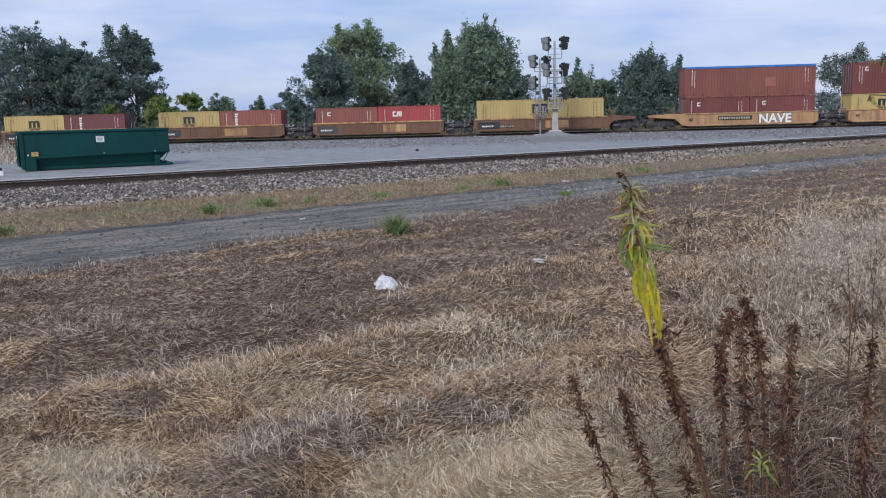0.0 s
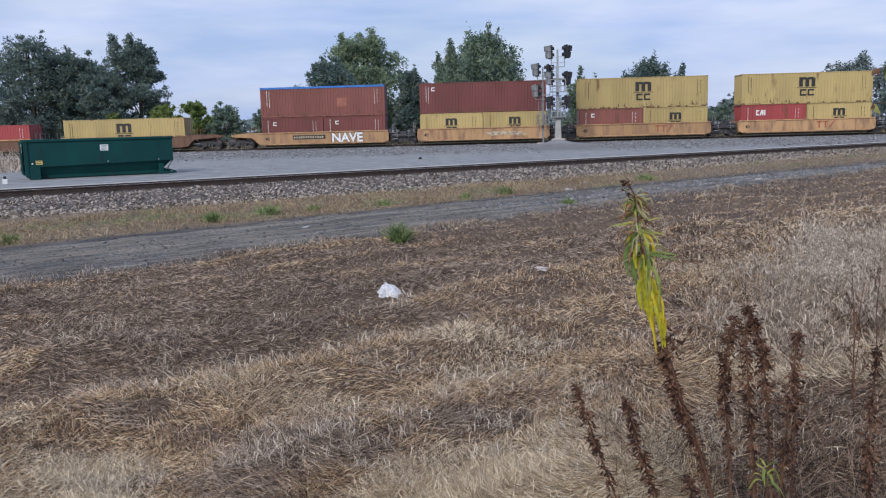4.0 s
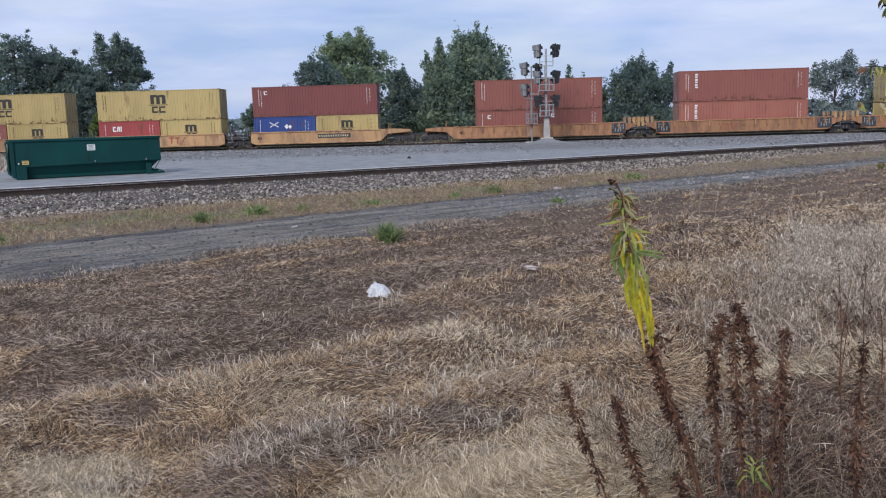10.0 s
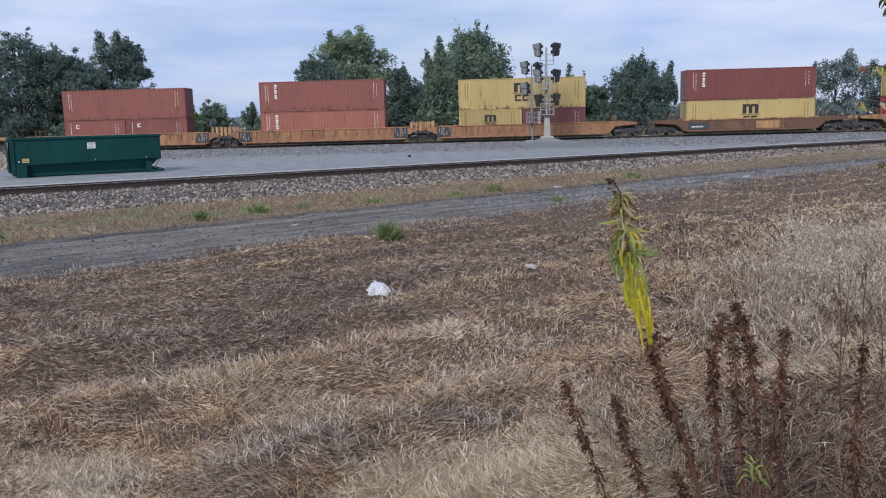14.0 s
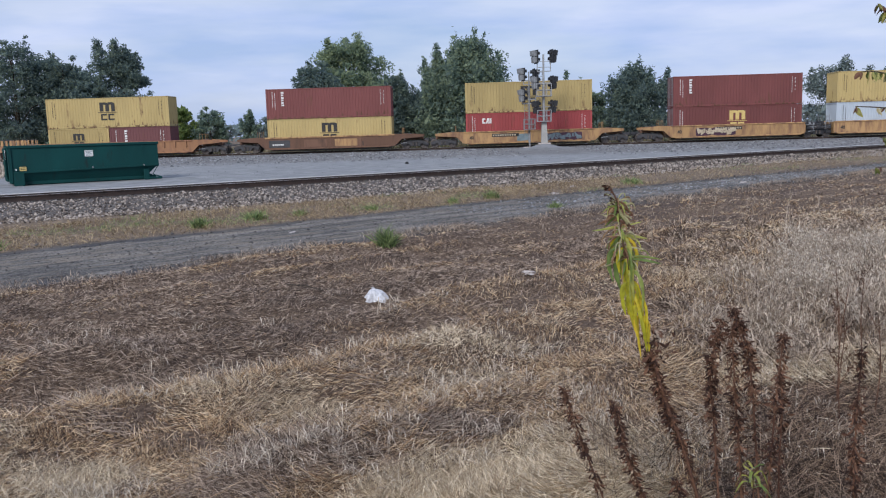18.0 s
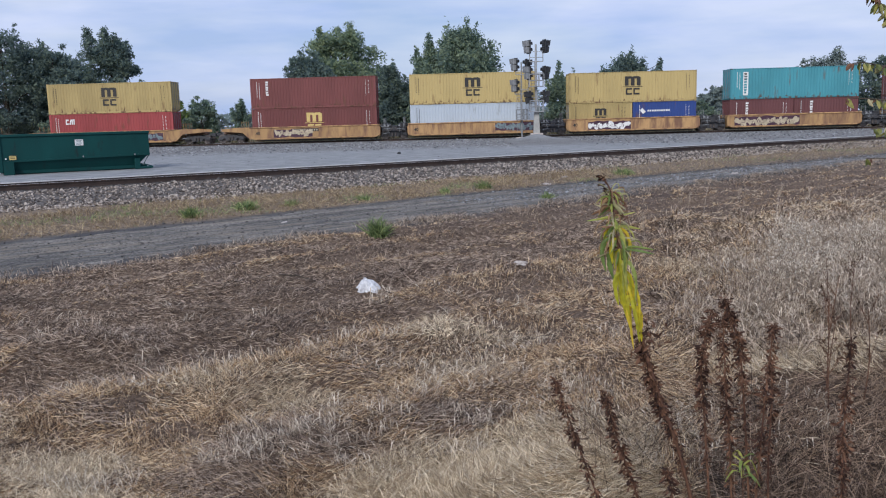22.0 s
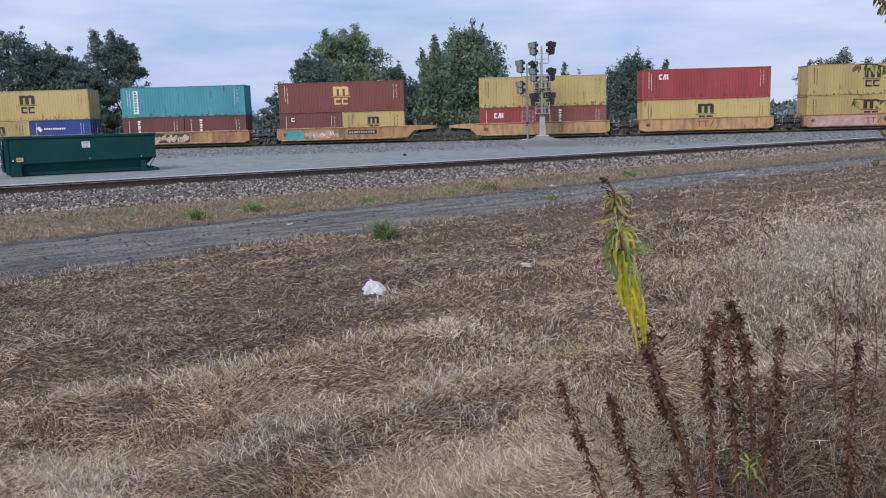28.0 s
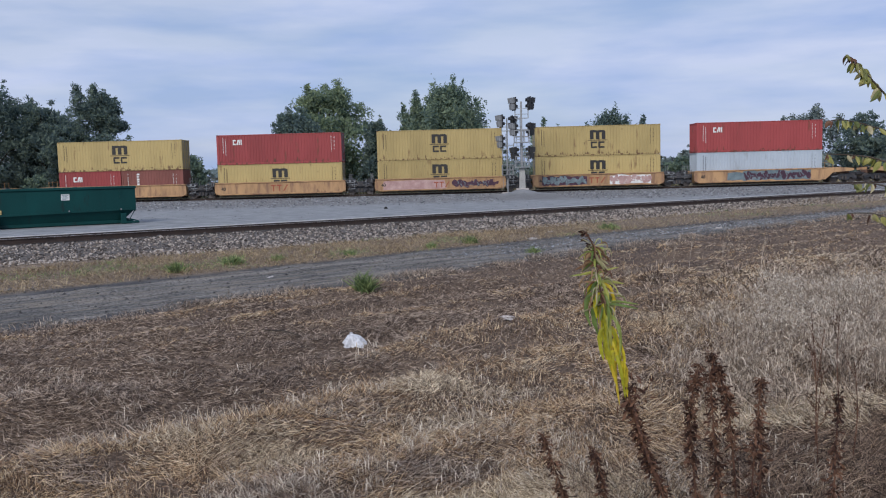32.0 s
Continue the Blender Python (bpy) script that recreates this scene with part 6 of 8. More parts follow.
def grow():
    rng = np.random.default_rng(11)
    # lying mats of straw and dead stems, in no one direction
    x1, y1 = field_points(rng, 590000, 2.5, 15)
    x2, y2 = field_points(rng, 150000, 9.0, 36)
    x3, y3 = rng.uniform(-26, 26, 14000), rng.uniform(-10, 20, 14000)
    x4, y4 = rng.normal(0, 4.5, 26000), rng.normal(0.5, 3.5, 26000)
    x, y = np.concatenate((x1, x2, x3, x4)), np.concatenate((y1, y2, y3, y4))
    keep = in_field(x, y, rng)
    x, y = x[keep], y[keep]
    tone = pale(x, y) + rng.normal(0, 0.28, len(x))
    # most blades near the weeds turn dark, painting the shadow between the stems
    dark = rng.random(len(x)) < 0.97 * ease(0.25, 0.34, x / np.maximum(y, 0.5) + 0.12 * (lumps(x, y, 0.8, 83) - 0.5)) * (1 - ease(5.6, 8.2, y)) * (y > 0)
    # a share of dark blades in the pale straw paints its shaded gaps
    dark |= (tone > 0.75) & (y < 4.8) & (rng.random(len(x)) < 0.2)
    for name, label, material, pick, seed, rise, reach in (("matted_straw", "matted dry straw-coloured grass lying in all directions", STRAW, (tone > 0.3) & ~dark, 12, (0.12, 0.6), (0.05, 0.17)),
                                                           ("golden_grass", "matted golden brown dry grass", GOLD_GRASS, (tone <= 0.3) & (tone > -0.3) & ~dark, 21, (0.22, 0.75), (0.045, 0.16)),
                                                           ("brown_grass", "trampled dull brown dead grass along the road", BROWN_GRASS, (tone <= -0.3) & ~dark, 17, (0.08, 0.5), (0.05, 0.21)),
                                                           ("dark_grass", "matted brown dead grass, darkened for the shade between its stems", DARK_TANGLE, dark, 24, (0.2, 0.7), (0.035, 0.14))):
        px, py = x[pick], y[pick]
        n = len(px)
        stand = rise[0] + rise[1] * lumps(px, py, 0.3, 44) ** 1.5
        # combed swathes that swirl about the road's direction, with loose stems across them
        swirl = ROAD_TURN - 0.55 + 3.4 * (lumps(px, py, 0.9, 46) - 0.5) + 1.6 * (lumps(px, py, 0.35, 45) - 0.5)
        az = np.where(rng.random(n) < 0.72, swirl + np.where(rng.random(n) < 0.4, math.pi, 0), rng.uniform(0, 6.28, n))
        length = rng.uniform(*reach, n) * (0.7 + 0.6 * lumps(px, py, 0.8, 47)) * np.where(rng.random(n) < 0.2, 1.6, 1.0) * (0.8 - 0.2 * ease(4.5, 8.0, py))
        width = rng.uniform(0.00042, 0.00088, n) * np.clip(np.hypot(px, py), 2.5, 40) + 0.0003
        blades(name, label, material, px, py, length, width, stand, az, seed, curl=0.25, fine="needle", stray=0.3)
    # thick pale straw where the field lies palest
    m = 400000
    x, y = field_points(rng, m, 2.6, 10)
    q = pale(x, y)
    keep = (rng.random(m) < ease(0.35, 1.1, q)) & (off_road(x, y) < -2.6)
    x, y = x[keep], y[keep]
    n = len(x)
    blades("pale_straw_mat", "thick pale straw lying over the dry grass", PALE_STRAW, x, y, rng.uniform(0.03, 0.10, n), rng.uniform(0.0005, 0.0010, n) * y, 0.3 + 0.6 * lumps(x, y, 0.25, 144),
           7.0 * lumps(x, y, 0.7, 145) + rng.normal(0, 0.8, n), 25, base=0.025, curl=0.4, fine="needle")
    # a low heap of bleached straw close by
    m = 46000
    a, r = rng.uniform(0, 6.28, m), np.sqrt(rng.random(m)) * (0.85 + 0.3 * rng.random(m))
    x, y = 0.2 + 0.72 * r * np.cos(a), 3.42 + 0.55 * r * np.sin(a)
    keep = rng.random(m) < 0.35 + 1.1 * lumps(x, y, 0.22, 181)
    x, y, r = x[keep], y[keep], r[keep]
    n = len(x)
    blades("straw_heap", "low heap of bleached tangled straw in the dry grass", PALE_STRAW, x, y, rng.uniform(0.03, 0.13, n), rng.uniform(0.0022, 0.0042, n), 0.15 + 0.6 * lumps(x, y, 0.2, 182),
           6.0 * lumps(x, y, 0.5, 183) + rng.normal(0, 0.9, n), 35, base=0.02 + 0.07 * np.clip(1 - r * r, 0, 1) * rng.random(n), curl=0.3, fine="needle")
    # upright tufts, each a small fan of stalks
    m = 7000
    cx, cy = field_points(rng, m, 2.6, 24)
    q = pale(cx, cy)
    keep = (off_road(cx, cy) < -2.4) & ((cx < 0.24 * cy) | (cy > 5.2)) & (rng.random(m) < 0.10 + 1.2 * lumps(cx, cy, 0.7, 91) ** 2)
    cx, cy, q = cx[keep], cy[keep], q[keep]
    per = 16
    tx = np.repeat(cx, per) + rng.normal(0, 0.04, len(cx) * per)
    ty = np.repeat(cy, per) + rng.normal(0, 0.03, len(cx) * per)
    high = np.repeat(rng.uniform(0.05, 0.13, len(cx)), per)
    q = np.repeat(q + rng.normal(0, 0.25, len(cx)), per)
    for name, label, material, pick, seed in (("straw_tufts", "pale upright tufts of dry grass", PLUME, q > 0.2, 18), ("golden_tufts", "golden brown upright tufts of dry grass", GOLD_GRASS, (q <= 0.2) & (q > -0.35), 19),
                                              ("brown_tufts", "dull brown upright tufts of dead grass", BROWN_GRASS, q <= -0.35, 20)):
        px, py = tx[pick], ty[pick]
        k = len(px)
        blades(name, label, material, px, py, high[pick] * rng.uniform(0.5, 1.2, k), rng.uniform(0.0005, 0.0010, k) * py, np.full(k, 0.9), rng.uniform(0, 6.28, k), seed, curl=0.3, fine="needle")
    # a tangle of dark thin stems low under the dead weeds
    m = 9000
    x, y = 0.5 + 2.2 * rng.random(m), 2.3 + 2.2 * rng.random(m)
    keep = lumps(x, y, 0.35, 95) > 0.35
    x, y = x[keep], y[keep]
    n = len(x)
    blades("dark_stem_tangle", "tangle of dark thin dead stems under the weeds", DARK_TANGLE, x, y, rng.uniform(0.12, 0.42, n), rng.uniform(0.0018, 0.0036, n), 0.3 + 0.5 * rng.random(n), rng.uniform(0, 6.28, n), 22, curl=0.3)
    # taller pale grass on the rise to the east
    m = 60000
    y = 6.2 * np.exp(rng.random(m) * math.log(15.5 / 6.2))
    x = 0.55 + rng.random(m) ** 0.8 * (0.75 * y + 0.8)
    thick = ease(0.42, 0.72, lumps(x, y, 0.55, 51)) * (0.35 + 0.8 * lumps(x, y, 1.7, 52))
    keep = (rng.random(m) < thick * ease(0.16, 0.36, x / y)) & (off_road(x, y) < -3.0 - 1.2 * lumps(x, y, 1.0, 53))
    x, y = x[keep], y[keep]
    n = len(x)
    gold = rng.random(n) < 0.08 + 0.42 * ease(0.4, 0.7, lumps(x, y, 1.1, 56))
    for name, label, material, pick, seed in (("tall_pale_grass", "tall pale seeding dry grass standing in tufts", OAT_GREY, ~gold, 13), ("tall_golden_grass", "tall golden brown dry grass standing in tufts", GOLD_GRASS, gold, 28)):
        px, py = x[pick], y[pick]
        k = len(px)
        blades(name, label, material, px, py, rng.uniform(0.08, 0.28, k) * (0.45 + 0.9 * lumps(px, py, 0.7, 54)), rng.uniform(0.0006, 0.0013, k) * py, np.full(k, 0.88), rng.uniform(0, 6.28, k), seed, curl=0.7, fine="head")
    # pale fallen stems and fluffy clumps on the rise
    m = 130
    y = rng.uniform(2.7, 6.0, m)
    x = y * rng.uniform(0.16, 0.55, m)
    blades("fallen_stems", "pale fallen grass stems among the weeds", PALE_STRAW, x, y, rng.uniform(0.08, 0.26, m), rng.uniform(0.003, 0.0055, m), 0.15 + 0.6 * rng.random(m), rng.uniform(0, 6.28, m), 26, base=0.04, curl=0.2)
    k = 120
    cy = 5.6 * np.exp(rng.random(k) * math.log(13.5 / 5.6))
    cx = cy * (0.22 + 0.42 * rng.random(k) ** 0.7)
    keep = (off_road(cx, cy) < -3.4) & (rng.random(k) < 0.25 + lumps(cx, cy, 1.2, 151))
    cx, cy = np.concatenate((cx[keep], [2.03, 2.22, 2.12, 2.9, 3.3, 4.1])), np.concatenate((cy[keep], [5.42, 5.5, 5.62, 9.2, 9.6, 9.7]))
    per = 130
    x, y = np.repeat(cx, per), np.repeat(cy, per)
    n = len(x)
    high = np.repeat(rng.uniform(0.10, 0.34, len(cx)), per)
    x, y = x + rng.normal(0, 0.075, n), y + rng.normal(0, 0.06, n)
    blades("fluffy_grass_clumps", "fluffy pale clumps of seeding grass on the rise", OAT_GREY, x, y, high * rng.uniform(0.35, 1.15, n), rng.uniform(0.0008, 0.0018, n) * y, np.full(n, 0.95), rng.uniform(0, 6.28, n), 27, curl=0.8, fine="head")
    # a stand of fluffy seeding weeds at the top of the rise: thin stems, and soft heads all over them
    k = 120
    cy = 5.8 * np.exp(rng.random(k) * math.log(10.5 / 5.8))
    share = 0.27 + 0.36 * rng.random(k) ** 0.6
    cx = cy * share
    tall = rng.uniform(0.16, 0.32, k) + 0.38 * ease(0.37, 0.47, share) * rng.random(k)
    for name, label, material, per, seed in (("fluffy_weed_stems", "thin dry stems of the fluffy weeds", BROWN_GRASS, 40, 31), ("fluffy_weed_heads", "soft pale seed heads of the fluffy weeds on the rise", FLUFF, 240, 32)):
        n = k * per
        high = np.repeat(tall, per)
        wide = np.repeat(rng.uniform(0.06, 0.14, k), per)
        u = np.sqrt(rng.random(n))
        x, y = np.repeat(cx, per) + rng.normal(0, 1, n) * wide, np.repeat(cy, per) + rng.normal(0, 1, n) * wide
        if seed == 31:
            blades(name, label, material, x, y, high * rng.uniform(0.7, 1.1, n), np.full(n, 0.0005) * y, np.full(n, 0.97), rng.uniform(0, 6.28, n), seed, curl=0.2, fine="needle")
        else:
            blades(name, label, material, x, y, rng.uniform(0.04, 0.10, n), rng.uniform(0.0007, 0.0015, n) * y, np.full(n, 0.93), rng.uniform(0, 6.28, n), seed, base=high * u * 0.9, curl=0.5, fine="head")
    # the tallest and palest of the fluffy weeds
    k = 24
    cy = rng.uniform(6.6, 9.2, k)
    cx = cy * rng.uniform(0.38, 0.62, k)
    for name, label, material, per, seed in (("tall_weed_stems", "dry stems of the tall fluffy weeds", BROWN_GRASS, 90, 33), ("tall_weed_fluff", "cream-coloured fluff of the tall weeds on the rise", OAT, 1000, 34)):
        n = k * per
        tall, wide = np.repeat(rng.uniform(0.36, 0.66, k), per), np.repeat(rng.uniform(0.10, 0.2, k), per)
        u = rng.random(n) ** 0.6
        x, y = np.repeat(cx, per) + rng.normal(0, 1, n) * wide * (1.1 - 0.5 * u), np.repeat(cy, per) + rng.normal(0, 1, n) * wide
        if seed == 33:
            blades(name, label, material, x, y, tall * rng.uniform(0.7, 1.1, n), np.full(n, 0.0006) * y, np.full(n, 0.97), rng.uniform(0, 6.28, n), seed, curl=0.2, fine="needle")
        else:
            blades(name, label, material, x, y, rng.uniform(0.02, 0.06, n), rng.uniform(0.0007, 0.0015, n) * y, np.full(n, 0.85), rng.uniform(0, 6.28, n), seed, base=tall * u, curl=0.7, fine="head")
    # bleached oat stems that stand in ragged rows, their heads bent over
    k = 1500
    cy = 3.1 * np.exp(rng.random(k) * math.log(8.0 / 3.1))
    cx = cy * rng.uniform(-0.58, 0.5, k)
    keep = rng.random(k) < ease(0.42, 0.62, lumps(cx, cy * 1.6, 0.6, 161)) * (1 - 0.75 * ease(4.8, 6.8, cy)) * (1 - 0.6 * ease(0.26, 0.36, cx / cy))
    cx, cy = cx[keep], cy[keep]
    per = 12
    n = len(cx) * per
    x, y = np.repeat(cx, per) + rng.normal(0, 0.05, n), np.repeat(cy, per) + rng.normal(0, 0.02, n)
    blades("oat_stems", "bleached oat stems with bent heads standing in the matted grass", OAT, x, y, np.repeat(rng.uniform(0.06, 0.125, len(cx)), per) * rng.uniform(0.6, 1.1, n), rng.uniform(0.0007, 0.0014, n) * y,
           np.full(n, 0.97), rng.uniform(0, 6.28, n), 29, base=0.03, curl=0.5, fine="head")
    # upright fringe where the field meets the road
    m = 42000
    a = rng.uniform(-20, 30, m)
    x = a * math.cos(ROAD_TURN)
    d = -road_half(x) + 0.25 - np.abs(rng.normal(0, 0.5, m))
    y = 20.4 + 0.94 * x - 1.2 * ease(6, 22, x) + d * math.cos(ROAD_TURN)
    x = x - d * math.sin(ROAD_TURN)
    keep = rng.random(m) < ease(0.35, 0.75, lumps(x, y, 0.7, 171)) * (0.4 + 0.6 * lumps(x, y, 2.5, 172))
    x, y = x[keep], y[keep]
    n = len(x)
    blades("road_edge_grass", "pale upright dry grass along the road's edge", OAT_GREY, x, y, rng.uniform(0.05, 0.17, n) * (0.6 + 0.8 * lumps(x, y, 0.5, 173)), rng.uniform(0.006, 0.012, n), np.full(n, 0.9), rng.uniform(0, 6.28, n), 30, curl=0.4, fine="needle")
    # weedy strip between the road and the ballast, and the far bank of the lot
    m = 82000
    a = rng.uniform(-26, 44, m)
    x = a * math.cos(ROAD_TURN)
    d = road_half(x) + 0.1 + rng.random(m) * 4.6
    y = 20.4 + 0.94 * x + d * math.cos(ROAD_TURN)
    x = x - d * math.sin(ROAD_TURN)
    toe = 1.7 + 3.3 - 2.6 * ease(-5, 14, x)
    keep = (off_track(x, y) < -toe + 1.2 + 1.6 * (lumps(x, y, 0.8, 62) - 0.5)) & (rng.random(m) < (0.55 + 1.2 * lumps(x, y, 0.9, 61) ** 1.4) * (1 - 0.8 * ease(-1, 9, x)))
    x, y = x[keep], y[keep]
    n = len(x)
    dry = rng.random(n) < 0.98 - 0.6 * ease(0.68, 0.85, lumps(x, y, 1.4, 64))
    for name, label, material, pick, seed in (("verge_grass", "short yellowed grass between the gravel road and the ballast", VERGE, dry, 14), ("verge_weeds", "thin greenish weeds in the verge", WEED_GREEN, ~dry, 23)):
        k = int(pick.sum())
        blades(name, label, material, x[pick], y[pick], rng.uniform(0.06, 0.2, k) * (0.7 + 0.9 * lumps(x[pick], y[pick], 1.2, 65)), rng.uniform(0.007, 0.014, k), np.full(k, 0.8), rng.uniform(0, 6.28, k), seed, fine="needle")
    m = 9000
    x, y = rng.uniform(-46, -24, m), rng.uniform(41, 62, m)
    keep = ((x + 31.4) / 6.0) ** 2 + ((y - 49) / 7.0) ** 2 < 0.8 + 0.4 * lumps(x, y, 1.5, 66)
    x, y = x[keep], y[keep]
    n = len(x)
    blades("far_tall_grass", "tall straw-yellow grass at the edge of the gravel lot", PLUME, x, y, rng.uniform(0.7, 1.5, n), rng.uniform(0.02, 0.05, n), np.full(n, 0.95), rng.uniform(0, 6.28, n), 15, curl=0.3)
    m = 11000
    x, y = rng.uniform(-95, 95, m), rng.uniform(90, 101, m)
    blades("trackside_weeds", "ragged dry weeds behind the far track", WEED_DRY, x, y, rng.uniform(0.5, 1.6, m), rng.uniform(0.04, 0.09, m), np.full(m, 0.95), rng.uniform(0, 6.28, m), 16, curl=0.3, fine=True)


WEED_DRY = stuff_material("ragged_weed", ((0.05, 0.06, 0.03), (0.12, 0.11, 0.06), (0.22, 0.18, 0.10)), scale=0.4, fine=6, island=0.8, rough=0.8, bump=0)
grow()


def weed_tuft(x, y, spread, high, n, seed, label="leafy green weed in the dry verge"):
    rng = np.random.default_rng(seed)
    n, high = int(n * 0.9), high * 1.05
    xs, ys = x + rng.normal(0, spread * 0.15, n), y + rng.normal(0, spread * 0.15, n)
    ob = blades("green_weed", label, WEED_GREEN, xs, ys, rng.uniform(0.5, 1.1, n) * high, rng.uniform(0.014, 0.034, n), np.full(n, 0.86), rng.uniform(0, 6.28, n), seed + 1, curl=0.35)
    ob.name = "foliage"
    del ob["category"], ob["label"]
    root = tagged(new("green_weed"), label, "weed", "green weeds along the road")
    ob.parent = root
    return root


for k, (x, y, s, h, n) in enumerate(((-1.5, 14.6, 0.5, 0.38, 260), (-6.1, 18.75, 0.6, 0.3, 220), (-5.25, 20.3, 0.75, 0.3, 260), (-9.05, 15.6, 0.5, 0.28, 160), (-0.5, 23.5, 0.45, 0.22, 120),
                                     (0.6, 24.8, 0.6, 0.3, 180), (5.5, 29.2, 0.9, 0.3, 220), (-4.3, 21.0, 0.6, 0.2, 120), (2.1, 21.2, 0.5, 0.22, 110), (-2.6, 22.0, 0.5, 0.16, 90))):
    weed_tuft(x, y, s, h, n, 100 + 7 * k)


# ---- trees ----
def tree(name, label, x, y, high, wide, low, material, seed, leaves=5200, leaf=0.34, shape="round", clumps=46, leaders=()):
    """A tapered trunk with limbs, and a crown of many leaves gathered in uneven clumps."""
    rng = np.random.default_rng(seed)
    rnd = random.Random(seed)
    clumps, leaves, leaf = int(clumps * 2.2), int(leaves * 2.2), leaf * 0.62
    root = tagged(new(name), label, "tree" if high > 5 else "shrub", "trees behind the railway")
    root.matrix_basis = pose(x, y, on_ground(x, y) - 0.1)
    if shape == "spire":
        u = rng.random(clumps) ** 0.8
        r = (1 - u) ** 0.75 * 0.95 + 0.07
    elif shape == "flame":
        u = rng.random(clumps)
        r = np.sqrt(np.clip(np.sin(np.pi * (0.15 + 0.83 * u)), 0, 1)) * (1.1 - 0.55 * u)
    else:
        u = rng.random(clumps)
        r = np.sqrt(np.clip(1 - (2 * u - 0.85) ** 2 / 1.45, 0.05, 1))
    ang = rng.uniform(0, 6.28, clumps)
    rad = np.sqrt(rng.uniform(0.05, 1, clumps)) * r * wide / 2
    lobes = 0.84 + 0.16 * np.sin(ang * 3 + seed) * np.sin(u * 9 + seed * 2) + 0.08 * rng.normal(0, 1, clumps)
    rad = rad * lobes
    cz = low + u * (high - low) * 0.86
    centre = np.stack((rad * np.cos(ang), rad * np.sin(ang), cz), -1)
    size = wide * rng.uniform(0.065, 0.14, clumps)
    if shape != "round":
        # upright leading shoots that break the outline
        for k in range(20):
            a, d = rng.uniform(0, 6.28), rng.uniform(0.03, 0.42) * wide
            top = high * (1 - 0.75 * (d / wide) * rng.uniform(0.7, 1.3))
            steps = 7
            line = np.stack((np.full(steps, d * math.cos(a)), np.full(steps, d * math.sin(a)), np.linspace(top * 0.72, top, steps)), -1)
            line[:, :2] *= np.linspace(0.8, 1.08, steps)[:, None]
            centre = np.concatenate((centre, line))
            size = np.concatenate((size, wide * np.linspace(0.075, 0.022, steps)))
    else:
        for k in range(18):
            a, e = rng.uniform(0, 6.28), rng.uniform(0.1, 1.4)
            d = wide * 0.5 * math.cos(e) * rng.uniform(0.7, 0.92)
            z = low + (high - low) * (0.42 + 0.58 * math.sin(e) * rng.uniform(0.85, 1.0))
            centre = np.concatenate((centre, [(d * math.cos(a), d * math.sin(a), z)]))
            size = np.concatenate((size, [wide * rng.uniform(0.03, 0.06)]))
    # tall leading shoots: how far aside, how high, how thick
    for aside, top, thick in leaders:
        steps = 11
        line = np.stack((np.linspace(aside * 0.7, aside, steps), np.full(steps, -0.12 * wide), np.linspace(top - 4.2, top - 0.3, steps)), -1)
        line[:, :2] += rng.normal(0, 0.10, (steps, 2))
        centre = np.concatenate((centre, line))
        size = np.concatenate((size, thick * np.linspace(1.5, 0.4, steps) * rng.uniform(0.8, 1.2, steps)))
    clumps = len(centre)
    trunk = Mesh().tube([(0, 0, 0), (0.1, 0.05, high * 0.25), (-0.1, 0.1, high * 0.55), (0.0, 0.0, high * 0.9)], [high * 0.022, high * 0.017, high * 0.011, high * 0.003], 8)
    part("trunk", trunk, BARK, root)
    for k in range(9):
        c = centre[rnd.randrange(clumps)]
        z = min(c[2] * 0.7, high * 0.75)
        limb = Mesh().tube([(0, 0, z * 0.75), (c[0] * 0.4, c[1] * 0.4, (z + c[2]) / 2), tuple(c)], [high * 0.008, high * 0.005, high * 0.002], 5)
        part("limb", limb, BARK, root)
    own = rng.choice(clumps, leaves, p=size ** 1.6 / (size ** 1.6).sum())
    spread = rng.normal(0, 1, (leaves, 3))
    spread /= np.linalg.norm(spread, axis=1, keepdims=True)
    spread *= rng.random((leaves, 1)) ** 0.4
    p = centre[own] + spread * (size[own][:, None] * np.array([1.15, 1.15, 0.85]))
    stray = rng.random(leaves) < 0.03
    p[stray] += rng.normal(0, wide * 0.025, (stray.sum(), 3))
    a, b = rng.normal(0, 1, (leaves, 3)), rng.normal(0, 1, (leaves, 3))
    a /= np.linalg.norm(a, axis=1, keepdims=True)
    b -= a * (a * b).sum(1, keepdims=True)
    b /= np.linalg.norm(b, axis=1, keepdims=True)
    s = leaf * rng.uniform(0.5, 1.1, (leaves, 1)) * np.where(rng.random((leaves, 1)) < 0.2 * (np.linalg.norm(spread, axis=1, keepdims=True) < 0.75), 2.4, 1.0)
    v = np.stack((p - a * s, p + b * s * 0.42, p + a * s, p - b * s * 0.42), 1)
    me = quick("crown", v.reshape(-1, 3), np.arange(leaves * 4), np.full(leaves, 4))
    part("crown", me, material, root)
    return root


